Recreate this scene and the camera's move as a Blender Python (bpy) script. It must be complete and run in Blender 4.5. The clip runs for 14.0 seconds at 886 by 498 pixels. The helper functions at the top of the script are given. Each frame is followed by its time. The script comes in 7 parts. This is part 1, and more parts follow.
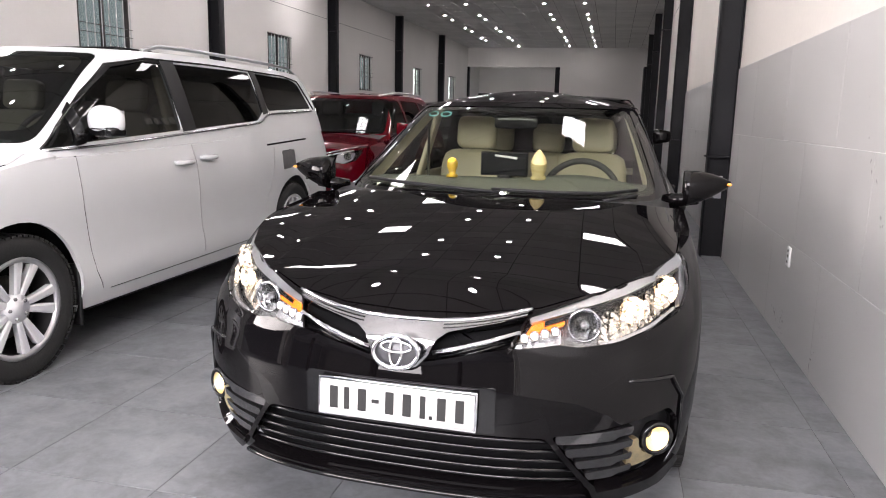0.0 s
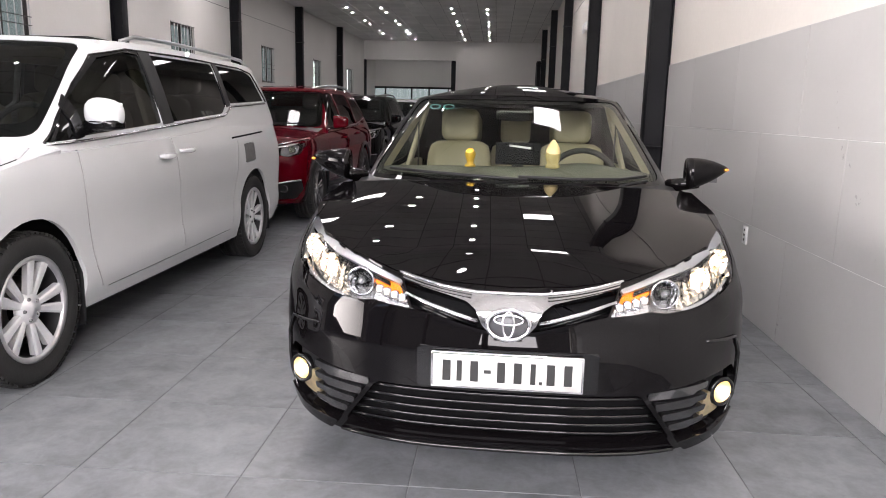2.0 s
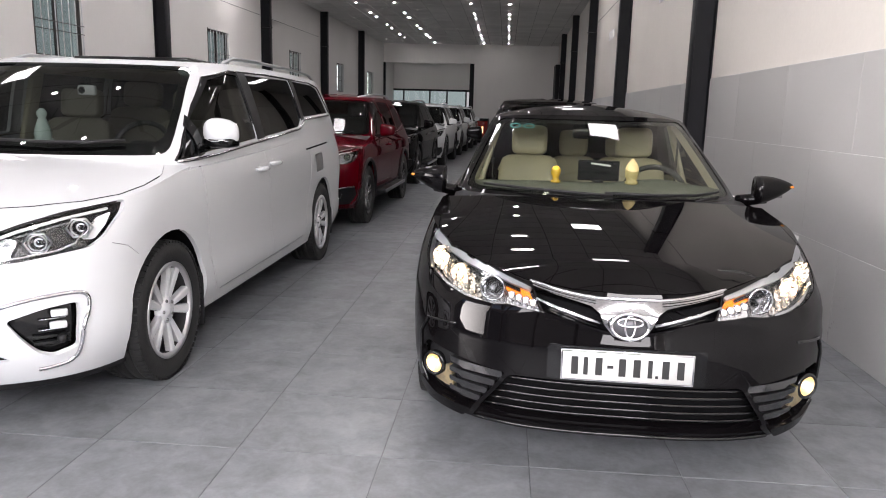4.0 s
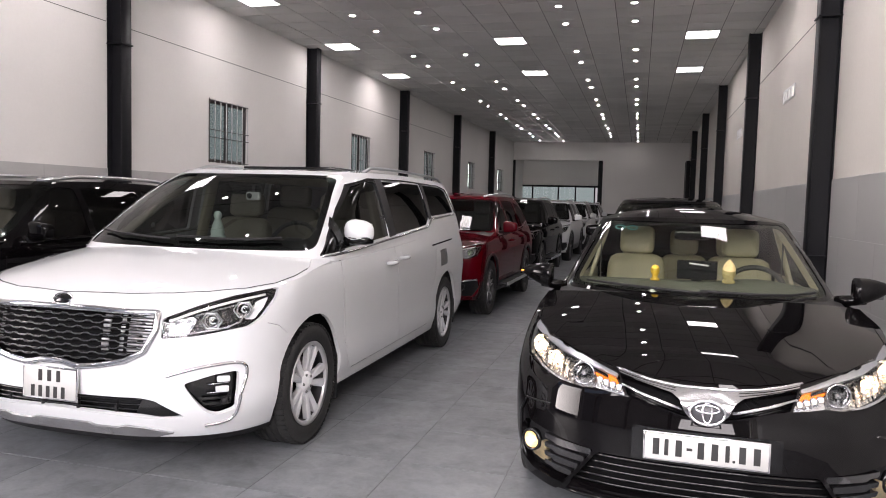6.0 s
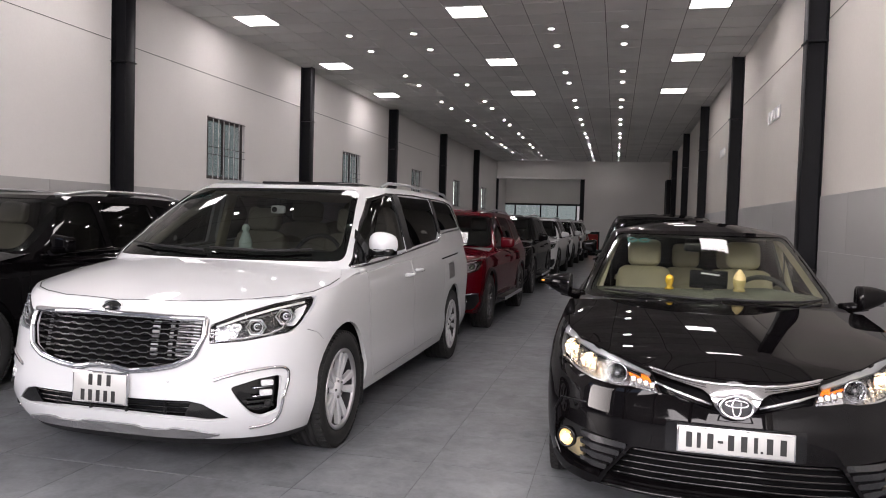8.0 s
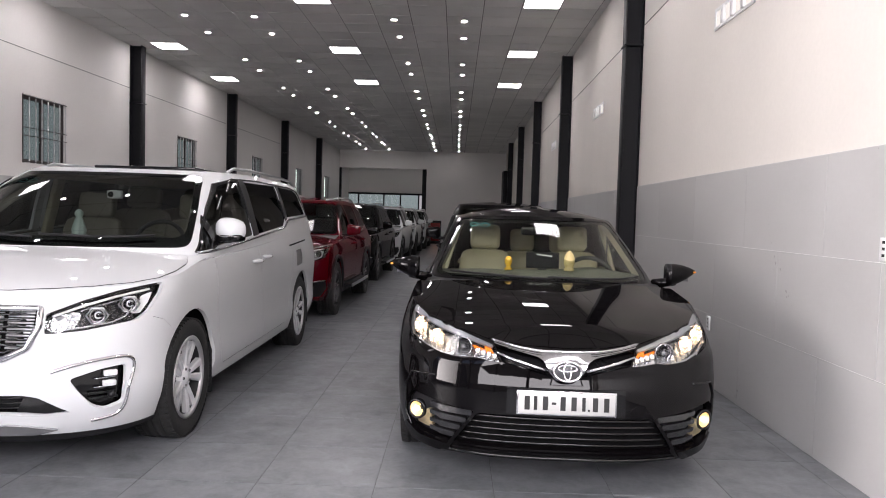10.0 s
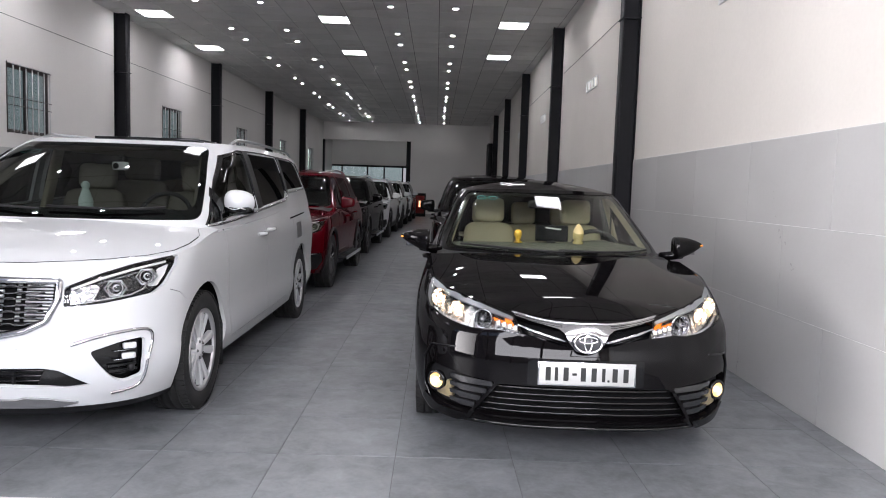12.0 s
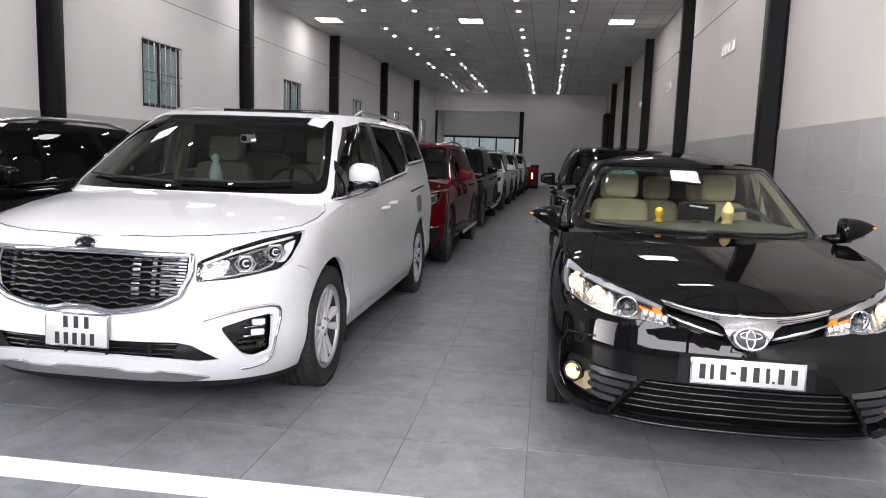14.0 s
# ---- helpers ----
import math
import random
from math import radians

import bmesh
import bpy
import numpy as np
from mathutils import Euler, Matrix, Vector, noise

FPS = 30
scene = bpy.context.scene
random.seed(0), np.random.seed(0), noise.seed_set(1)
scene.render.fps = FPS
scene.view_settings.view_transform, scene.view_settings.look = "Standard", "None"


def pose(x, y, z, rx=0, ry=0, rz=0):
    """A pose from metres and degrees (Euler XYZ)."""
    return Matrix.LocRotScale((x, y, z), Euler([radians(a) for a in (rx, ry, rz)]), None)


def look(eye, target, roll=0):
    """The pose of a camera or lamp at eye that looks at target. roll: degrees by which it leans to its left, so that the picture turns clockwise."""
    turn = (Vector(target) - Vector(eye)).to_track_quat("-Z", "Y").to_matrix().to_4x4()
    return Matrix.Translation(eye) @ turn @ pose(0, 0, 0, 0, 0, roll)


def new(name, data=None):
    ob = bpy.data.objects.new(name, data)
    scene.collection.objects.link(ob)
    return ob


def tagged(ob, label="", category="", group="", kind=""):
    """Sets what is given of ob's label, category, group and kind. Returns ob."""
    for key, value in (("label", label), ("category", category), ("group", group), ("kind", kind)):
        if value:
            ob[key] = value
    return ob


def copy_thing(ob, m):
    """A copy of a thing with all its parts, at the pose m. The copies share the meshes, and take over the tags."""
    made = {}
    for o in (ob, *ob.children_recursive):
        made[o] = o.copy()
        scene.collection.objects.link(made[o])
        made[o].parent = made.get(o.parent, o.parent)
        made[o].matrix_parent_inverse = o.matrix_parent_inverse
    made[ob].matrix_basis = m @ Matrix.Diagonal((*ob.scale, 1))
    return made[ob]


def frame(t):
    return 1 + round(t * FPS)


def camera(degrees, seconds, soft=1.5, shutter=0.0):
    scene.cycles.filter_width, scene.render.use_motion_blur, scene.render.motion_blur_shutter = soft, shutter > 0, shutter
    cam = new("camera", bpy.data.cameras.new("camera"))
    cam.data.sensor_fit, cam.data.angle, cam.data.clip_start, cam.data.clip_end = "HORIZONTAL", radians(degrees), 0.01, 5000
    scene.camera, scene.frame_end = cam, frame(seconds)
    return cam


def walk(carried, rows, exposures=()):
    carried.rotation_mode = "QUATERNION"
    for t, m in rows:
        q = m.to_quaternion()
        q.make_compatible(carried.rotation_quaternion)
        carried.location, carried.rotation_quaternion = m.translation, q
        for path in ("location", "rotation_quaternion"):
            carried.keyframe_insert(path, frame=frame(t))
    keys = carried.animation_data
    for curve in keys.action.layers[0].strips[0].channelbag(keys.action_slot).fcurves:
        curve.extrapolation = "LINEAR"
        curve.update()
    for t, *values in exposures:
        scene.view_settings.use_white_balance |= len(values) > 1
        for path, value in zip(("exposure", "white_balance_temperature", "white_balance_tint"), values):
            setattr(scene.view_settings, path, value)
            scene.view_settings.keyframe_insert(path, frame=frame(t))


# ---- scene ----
from mathutils.geometry import delaunay_2d_cdt

cam = camera(63.5, 14.0, soft=1.0)
PATH = [
    (0, (-0.178, 0.126, 1.319), (-0.62, 2.042, 0.953), 1.3),
    (0.5, (-0.283, 0.029, 1.308), (-0.681, 1.955, 0.942), 1.3),
    (1, (-0.437, -0.13, 1.302), (-0.765, 1.809, 0.935), 1.4),
    (1.5, (-0.629, -0.16, 1.291), (-0.86, 1.792, 0.92), 1.4),
    (2, (-0.795, -0.15, 1.303), (-0.931, 1.809, 0.925), 1.3),
    (4.5, (-1.23, -0.668, 1.469), (-1.415, 1.287, 1.091), 1.6),
    (5, (-1.202, -0.779, 1.525), (-1.529, 1.172, 1.231), 1.6),
    (5.5, (-1.094, -0.906, 1.5), (-1.539, 1.033, 1.298), 1.5),
    (6, (-1.029, -0.986, 1.467), (-1.553, 0.939, 1.336), 1.5),
    (6.5, (-1.055, -1.014, 1.444), (-1.627, 0.9, 1.341), 1.6),
    (7, (-1.162, -1.071, 1.438), (-1.75, 0.838, 1.348), 1.7),
    (7.5, (-1.277, -1.175, 1.431), (-1.832, 0.745, 1.347), 1.7),
    (8, (-1.266, -1.266, 1.423), (-1.733, 0.677, 1.345), 1.6),
    (8.5, (-1.241, -1.386, 1.403), (-1.583, 0.584, 1.329), 1.7),
    (9, (-1.238, -1.407, 1.393), (-1.447, 0.581, 1.314), 1.6),
    (11.5, (-1.444, -1.434, 1.391), (-1.406, 0.561, 1.248), 1.8),
    (12, (-1.494, -1.435, 1.389), (-1.471, 0.558, 1.22), 1.8),
    (12.5, (-1.571, -1.427, 1.389), (-1.588, 0.563, 1.194), 1.9),
    (13, (-1.617, -1.393, 1.392), (-1.712, 0.592, 1.171), 1.9),
    (13.5, (-1.638, -1.302, 1.396), (-1.828, 0.674, 1.154), 2.0),
    (14, (-1.643, -1.183, 1.4), (-1.917, 0.781, 1.142), 1.9),
]
walk(cam, [(t, look(eye, target, roll)) for t, eye, target, roll in PATH],
     [(0, 1.27, 6500, 18), (2, 1.18, 6500, 17), (4.5, 0.95, 6400, 16), (6.2, 0.84, 6550, 19), (8, 0.59, 6550, 19), (9, 0.65, 6550, 20), (11.5, 0.65, 6120, 15), (14, 0.87, 6270, 16)])


# ---------- daylight and lamps ----------
world = bpy.data.worlds.new("world")
scene.world = world
world.use_nodes = True
wt = world.node_tree
sky = wt.nodes.new("ShaderNodeTexSky")
sky.sky_type = "NISHITA"
sky.sun_disc = False
sky.sun_elevation, sky.sun_rotation = radians(52), radians(200)
wt.links.new(sky.outputs[0], wt.nodes["Background"].inputs[0])
wt.nodes["Background"].inputs[1].default_value = 0.12
sun = new("sun", bpy.data.lights.new("sun", "SUN"))
sun.data.energy, sun.data.angle, sun.data.color = 3.0, radians(0.6), (1.0, 0.95, 0.88)
sun.matrix_world = look((-8, 20, 30), (0, 0, 0))


def area(name, eye, target, w, h, energy, color):
    ob = new(name, bpy.data.lights.new(name, "AREA"))
    ob.data.shape, ob.data.size, ob.data.size_y = "RECTANGLE", w, h
    ob.data.energy, ob.data.color = energy, color
    ob.matrix_world = look(eye, target)
    return ob


# the sky's light in the wide shop front, and an added fill lamp on the left, both behind the camera
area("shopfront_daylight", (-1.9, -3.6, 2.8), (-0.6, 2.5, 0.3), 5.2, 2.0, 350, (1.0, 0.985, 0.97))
# fill added to brighten the right wall; no side door is known there
side = area("side_fill_lamp", (-8.4, -1.8, 2.1), (1.6, -0.3, 1.8), 3.6, 2.4, 105, (1.0, 0.955, 0.9))
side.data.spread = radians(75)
area("recess_daylight", (-7.7, 38.4, 2.0), (-5, 38.8, 2.2), 1.6, 3.0, 220, (1.0, 0.98, 0.95))

# ---------- mesh helpers ----------
def spl(pts):
    """Smooth monotone curve through (a, b) points, on arrays."""
    xs = np.array([p[0] for p in pts], float)
    ys = np.array([p[1] for p in pts], float)
    h = np.diff(xs)
    d = np.diff(ys) / h
    m = np.zeros(len(xs))
    m[0], m[-1] = d[0], d[-1]
    for i in range(1, len(xs) - 1):
        if d[i - 1] * d[i] > 0:
            w1, w2 = 2 * h[i] + h[i - 1], h[i] + 2 * h[i - 1]
            m[i] = (w1 + w2) / (w1 / d[i - 1] + w2 / d[i])

    def f(v):
        v = np.asarray(v, float)
        q = np.clip(v, xs[0], xs[-1])
        i = np.clip(np.searchsorted(xs, q) - 1, 0, len(h) - 1)
        t = (q - xs[i]) / h[i]
        r = ((1 + 2 * t) * (1 - t) ** 2 * ys[i] + t * (1 - t) ** 2 * h[i] * m[i]
             + t * t * (3 - 2 * t) * ys[i + 1] + t * t * (t - 1) * h[i] * m[i + 1])
        return r + np.where(v < xs[0], (v - xs[0]) * m[0], 0) + np.where(v > xs[-1], (v - xs[-1]) * m[-1], 0)
    return f


def rounded(pts, r=0.02, n=4):
    """A closed outline with its corners rounded. A point may carry its own radius."""
    out, k = [], len(pts)
    for i in range(k):
        a, b, c = (np.array(pts[j % k][:2], float) for j in (i - 1, i, i + 1))
        rr = pts[i][2] if len(pts[i]) > 2 else r
        la, lc = np.linalg.norm(a - b), np.linalg.norm(c - b)
        q = min(rr, 0.45 * la, 0.45 * lc)
        if q < 1e-4:
            out.append(tuple(b))
            continue
        p0, p2 = b + (a - b) / la * q, b + (c - b) / lc * q
        for j in range(n + 1):
            t = j / n
            out.append(tuple((1 - t) ** 2 * p0 + 2 * t * (1 - t) * b + t * t * p2))
    return out


def dense(pts, step=0.03, closed=True):
    out, k = [], len(pts)
    for i in range(k if closed else k - 1):
        a, b = np.array(pts[i], float), np.array(pts[(i + 1) % k], float)
        m = max(1, int(np.ceil(np.linalg.norm(b - a) / step)))
        out += [tuple(a + (b - a) * j / m) for j in range(m)]
    if not closed:
        out.append(tuple(pts[-1]))
    return out


def inside(poly, P):
    P, q = np.asarray(P, float), np.array(poly, float)
    x, y, r = P[:, 0], P[:, 1], np.zeros(len(P), bool)
    x1, y1 = q[:, 0], q[:, 1]
    x2, y2 = np.roll(x1, -1), np.roll(y1, -1)
    for a, b, c, d in zip(x1, y1, x2, y2):
        if b != d:
            r ^= ((b > y) != (d > y)) & (x < (c - a) * (y - b) / (d - b) + a)
    return r


def near(polys, P, gap):
    """Points closer than gap to the outlines' own points."""
    bad = np.zeros(len(P), bool)
    for q in polys:
        q = np.array(q, float)
        for s in range(0, len(q), 64):
            d = ((P[:, None, :] - q[None, s:s + 64, :]) ** 2).sum(2).min(1)
            bad |= d < gap * gap
    return bad


def chart(outer, holes, grid):
    """Flat triangles that fill outer less holes, in chart units."""
    o = np.array(outer, float)
    gx = np.arange(o[:, 0].min(), o[:, 0].max() + grid, grid)
    gy = np.arange(o[:, 1].min(), o[:, 1].max() + grid, grid)
    P = np.array([(a, b) for a in gx for b in gy])
    ok = inside(outer, P)
    for q in holes:
        ok &= ~inside(q, P)
    P = P[ok]
    if len(P):
        P = P[~near([outer, *holes], P, grid * 0.42)]
    vs, es = [Vector(p) for p in P], []
    for q in (outer, *holes):
        s = len(vs)
        vs += [Vector(p) for p in q]
        es += [(s + i, s + (i + 1) % len(q)) for i in range(len(q))]
    v, _, f, *_ = delaunay_2d_cdt(vs, es, [], 0, 1e-6)
    v = np.array([tuple(a) for a in v])
    f = np.array([t for t in f if len(t) == 3])
    c = v[f].mean(1)
    ok = inside(outer, c)
    for q in holes:
        ok &= ~inside(q, c)
    a, b, d = v[f[:, 0]], v[f[:, 1]], v[f[:, 2]]
    area = np.abs((b[:, 0] - a[:, 0]) * (d[:, 1] - a[:, 1]) - (b[:, 1] - a[:, 1]) * (d[:, 0] - a[:, 0]))
    return v, f[ok & (area > 1e-8)]


def bm_of(verts, faces, smooth=True):
    bm = bmesh.new()
    vs = [bm.verts.new(tuple(p)) for p in verts]
    for f in faces:
        try:
            bm.faces.new([vs[i] for i in f]).smooth = smooth
        except ValueError:
            pass
    loose = [v for v in bm.verts if not v.link_faces]
    bmesh.ops.delete(bm, geom=loose, context="VERTS")
    return bm


def sheet(fn, outer, holes=(), grid=0.05, lift=0.0, rim=0.012, heart=(0, 2.3, 0.6), flip=False):
    """A curved panel with a folded rim: fn takes chart points to places; lift moves it outwards."""
    v, f = chart(outer, list(holes), grid)
    p = fn(v[:, 0], v[:, 1])
    if flip:
        p = p * np.array([-1, 1, 1])
    nf = np.cross(p[f[:, 1]] - p[f[:, 0]], p[f[:, 2]] - p[f[:, 0]])
    mid = p[f].mean(1)
    h = np.array(heart, float)
    if (nf * (mid - h)).sum() < 0:
        f = f[:, ::-1]
        nf = -nf
    nv = np.zeros_like(p)
    for k in range(3):
        np.add.at(nv, f[:, k], nf)
    nv /= np.maximum(np.linalg.norm(nv, axis=1, keepdims=True), 1e-9)
    p = p + nv * lift
    faces = [tuple(t) for t in f]
    verts = list(p)
    if rim:
        count = {}
        for t in faces:
            for a, b in ((t[0], t[1]), (t[1], t[2]), (t[2], t[0])):
                count[(a, b)] = 1
        edge = [e for e in count if (e[1], e[0]) not in count]
        twin, top = {}, {}
        for a, b in edge:
            for i in (a, b):
                if i not in twin:
                    top[i] = len(verts)
                    verts.append(p[i])
                    twin[i] = len(verts)
                    verts.append(p[i] - nv[i] * rim)
            faces.append((top[b], top[a], twin[a], twin[b]))
    return bm_of(verts, faces)


def join(*bms):
    out = bmesh.new()
    for b in bms:
        me = bpy.data.meshes.new("tmp")
        b.to_mesh(me)
        out.from_mesh(me)
        bpy.data.meshes.remove(me)
        b.free()
    return out


def part(name, bm, material, parent=None, label="", m=None):
    me = bpy.data.meshes.new(name)
    bm.to_mesh(me)
    bm.free()
    me.materials.append(material)
    ob = new(name, me)
    if parent is not None:
        ob.parent = parent
    if m is not None:
        ob.matrix_basis = m
    return tagged(ob, label)


def smooth_all(bm, on=True):
    for f in bm.faces:
        f.smooth = on
    return bm


def block(x0, x1, y0, y1, z0, z1, bevel=0.0, seg=2):
    bm = bmesh.new()
    bmesh.ops.create_cube(bm, size=1, matrix=Matrix.Translation(((x0 + x1) / 2, (y0 + y1) / 2, (z0 + z1) / 2))
                          @ Matrix.Diagonal((x1 - x0, y1 - y0, z1 - z0, 1)))
    if bevel:
        bmesh.ops.bevel(bm, geom=bm.edges[:], offset=bevel, segments=seg, affect="EDGES", profile=0.5)
        smooth_all(bm)
    return bm


def moved(bm, m):
    bmesh.ops.transform(bm, matrix=m, verts=bm.verts)
    return bm


def lathe(profile, n=48, axis="x", closed=False):
    """Turns (r, a) points round an axis; a runs along it."""
    verts, faces, k = [], [], len(profile)
    for i in range(n):
        t = 2 * math.pi * i / n
        for r, a in profile:
            verts.append({"x": (a, r * math.cos(t), r * math.sin(t)), "y": (r * math.cos(t), a, r * math.sin(t)),
                          "z": (r * math.cos(t), r * math.sin(t), a)}[axis])
    for i in range(n):
        j = (i + 1) % n
        for q in range(k if closed else k - 1):
            w = (q + 1) % k
            faces.append((i * k + q, j * k + q, j * k + w, i * k + w))
    bm = bm_of(verts, faces)
    bmesh.ops.remove_doubles(bm, verts=bm.verts, dist=1e-5)
    bmesh.ops.recalc_face_normals(bm, faces=bm.faces)
    return bm


def tube(points, r, n=8, closed=False):
    """A round bar along points; r is one radius or one per point."""
    P = [Vector(p) for p in points]
    verts, faces, k = [], [], len(P)
    up = Vector((0.13, 0.21, 0.97))
    for i, p in enumerate(P):
        a = P[(i - 1) % k] if (i or closed) else P[0]
        b = P[(i + 1) % k] if (i < k - 1 or closed) else P[-1]
        d = (b - a).normalized()
        s = d.cross(up)
        s = s.normalized() if s.length > 1e-4 else d.cross(Vector((1, 0, 0))).normalized()
        u = s.cross(d)
        rr = r[i] if isinstance(r, (list, tuple)) else r
        verts += [p + (s * math.cos(2 * math.pi * j / n) + u * math.sin(2 * math.pi * j / n)) * rr for j in range(n)]
    for i in range(k if closed else k - 1):
        w = (i + 1) % k
        for j in range(n):
            faces.append((i * n + j, i * n + (j + 1) % n, w * n + (j + 1) % n, w * n + j))
    if not closed:
        faces += [tuple(range(n))[::-1], tuple((k - 1) * n + j for j in range(n))]
    bm = bm_of(verts, faces)
    bmesh.ops.recalc_face_normals(bm, faces=bm.faces)
    return bm


def ball(c, rx, ry=None, rz=None, n=16):
    bm = bmesh.new()
    bmesh.ops.create_uvsphere(bm, u_segments=n, v_segments=max(6, n // 2), radius=1,
                              matrix=Matrix.Translation(c) @ Matrix.Diagonal((rx, ry or rx, rz or rx, 1)))
    return smooth_all(bm)


def soft_box(c, size, r=0.3, n=6, m=None):
    """A padded block: a cube pushed towards a rounded form."""
    bm = bmesh.new()
    bmesh.ops.create_cube(bm, size=2)
    bmesh.ops.subdivide_edges(bm, edges=bm.edges[:], cuts=n, use_grid_fill=True)
    for v in bm.verts:
        p = v.co
        q = Vector((math.copysign(abs(p.x) ** 1.0, p.x), p.y, p.z))
        s = max(abs(q.x), abs(q.y), abs(q.z))
        e = (abs(q.x) ** 6 + abs(q.y) ** 6 + abs(q.z) ** 6) ** (1 / 6)
        k = 1 + r * (s / e - 1) * 1.6
        v.co = Vector((q.x * k * size[0] / 2, q.y * k * size[1] / 2, q.z * k * size[2] / 2))
    smooth_all(bm)
    return moved(bm, Matrix.Translation(c) @ (m or Matrix.Identity(4)))

# ---------- materials ----------
def mat(name, color, rough=0.5, metal=0.0, coat=0.0, spec=0.5, emit=None, power=0.0, coat_rough=0.03):
    m = bpy.data.materials.new(name)
    m.use_nodes = True
    b = m.node_tree.nodes["Principled BSDF"]
    b.inputs["Base Color"].default_value = (*color, 1)
    b.inputs["Roughness"].default_value = rough
    b.inputs["Metallic"].default_value = metal
    b.inputs["Coat Weight"].default_value = coat
    b.inputs["Coat Roughness"].default_value = coat_rough
    b.inputs["Specular IOR Level"].default_value = spec
    if emit:
        b.inputs["Emission Color"].default_value = (*emit, 1)
        b.inputs["Emission Strength"].default_value = power
    return m


def nodes_of(m):
    t = m.node_tree
    return t, t.nodes["Principled BSDF"], lambda kind: t.nodes.new(kind), t.links.new


def noisy(m, scale=4.0, amount=0.15, fine=60.0, rough=(0.0, 0.0), bump=0.0, random_piece=0.0, island=0.0):
    """Breaks up a material's colour, gloss and relief at two scales."""
    t, b, node, link = nodes_of(m)
    base = b.inputs["Base Color"].default_value[:]
    geo = node("ShaderNodeNewGeometry")
    big, small = node("ShaderNodeTexNoise"), node("ShaderNodeTexNoise")
    big.inputs["Scale"].default_value, small.inputs["Scale"].default_value = scale, fine
    big.inputs["Detail"].default_value, small.inputs["Detail"].default_value = 6, 3
    for n in (big, small):
        link(geo.outputs["Position"], n.inputs["Vector"])
    add = node("ShaderNodeMath")
    add.operation = "ADD"
    sm = node("ShaderNodeMath")
    sm.operation = "MULTIPLY"
    sm.inputs[1].default_value = 0.35
    link(small.outputs["Fac"], sm.inputs[0])
    link(big.outputs["Fac"], add.inputs[0])
    link(sm.outputs[0], add.inputs[1])
    mr = node("ShaderNodeMapRange")
    mr.inputs["From Min"].default_value, mr.inputs["From Max"].default_value = 0.35, 1.0
    mr.inputs["To Min"].default_value, mr.inputs["To Max"].default_value = 1 - amount, 1 + amount
    link(add.outputs[0], mr.inputs["Value"])
    fac = mr.outputs["Result"]
    if random_piece:
        oi, mm, mx = node("ShaderNodeObjectInfo"), node("ShaderNodeMapRange"), node("ShaderNodeMath")
        mm.inputs["To Min"].default_value, mm.inputs["To Max"].default_value = 1 - random_piece, 1 + random_piece
        link(oi.outputs["Random"], mm.inputs["Value"])
        mx.operation = "MULTIPLY"
        link(mm.outputs["Result"], mx.inputs[0])
        link(fac, mx.inputs[1])
        fac = mx.outputs[0]
    if island:
        mm, mx = node("ShaderNodeMapRange"), node("ShaderNodeMath")
        mm.inputs["To Min"].default_value, mm.inputs["To Max"].default_value = 1 - island, 1 + island
        link(geo.outputs["Random Per Island"], mm.inputs["Value"])
        mx.operation = "MULTIPLY"
        link(mm.outputs["Result"], mx.inputs[0])
        link(fac, mx.inputs[1])
        fac = mx.outputs[0]
    sc = node("ShaderNodeVectorMath")
    sc.operation = "SCALE"
    sc.inputs[0].default_value = base[:3]
    link(fac, sc.inputs["Scale"])
    link(sc.outputs[0], b.inputs["Base Color"])
    if rough != (0.0, 0.0):
        rr = node("ShaderNodeMapRange")
        rr.inputs["From Min"].default_value, rr.inputs["From Max"].default_value = 0.4, 0.95
        rr.inputs["To Min"].default_value, rr.inputs["To Max"].default_value = rough
        link(add.outputs[0], rr.inputs["Value"])
        link(rr.outputs["Result"], b.inputs["Roughness"])
    if bump:
        bp = node("ShaderNodeBump")
        bp.inputs["Strength"].default_value, bp.inputs["Distance"].default_value = bump, 0.01
        link(small.outputs["Fac"], bp.inputs["Height"])
        link(bp.outputs["Normal"], b.inputs["Normal"])
    return m


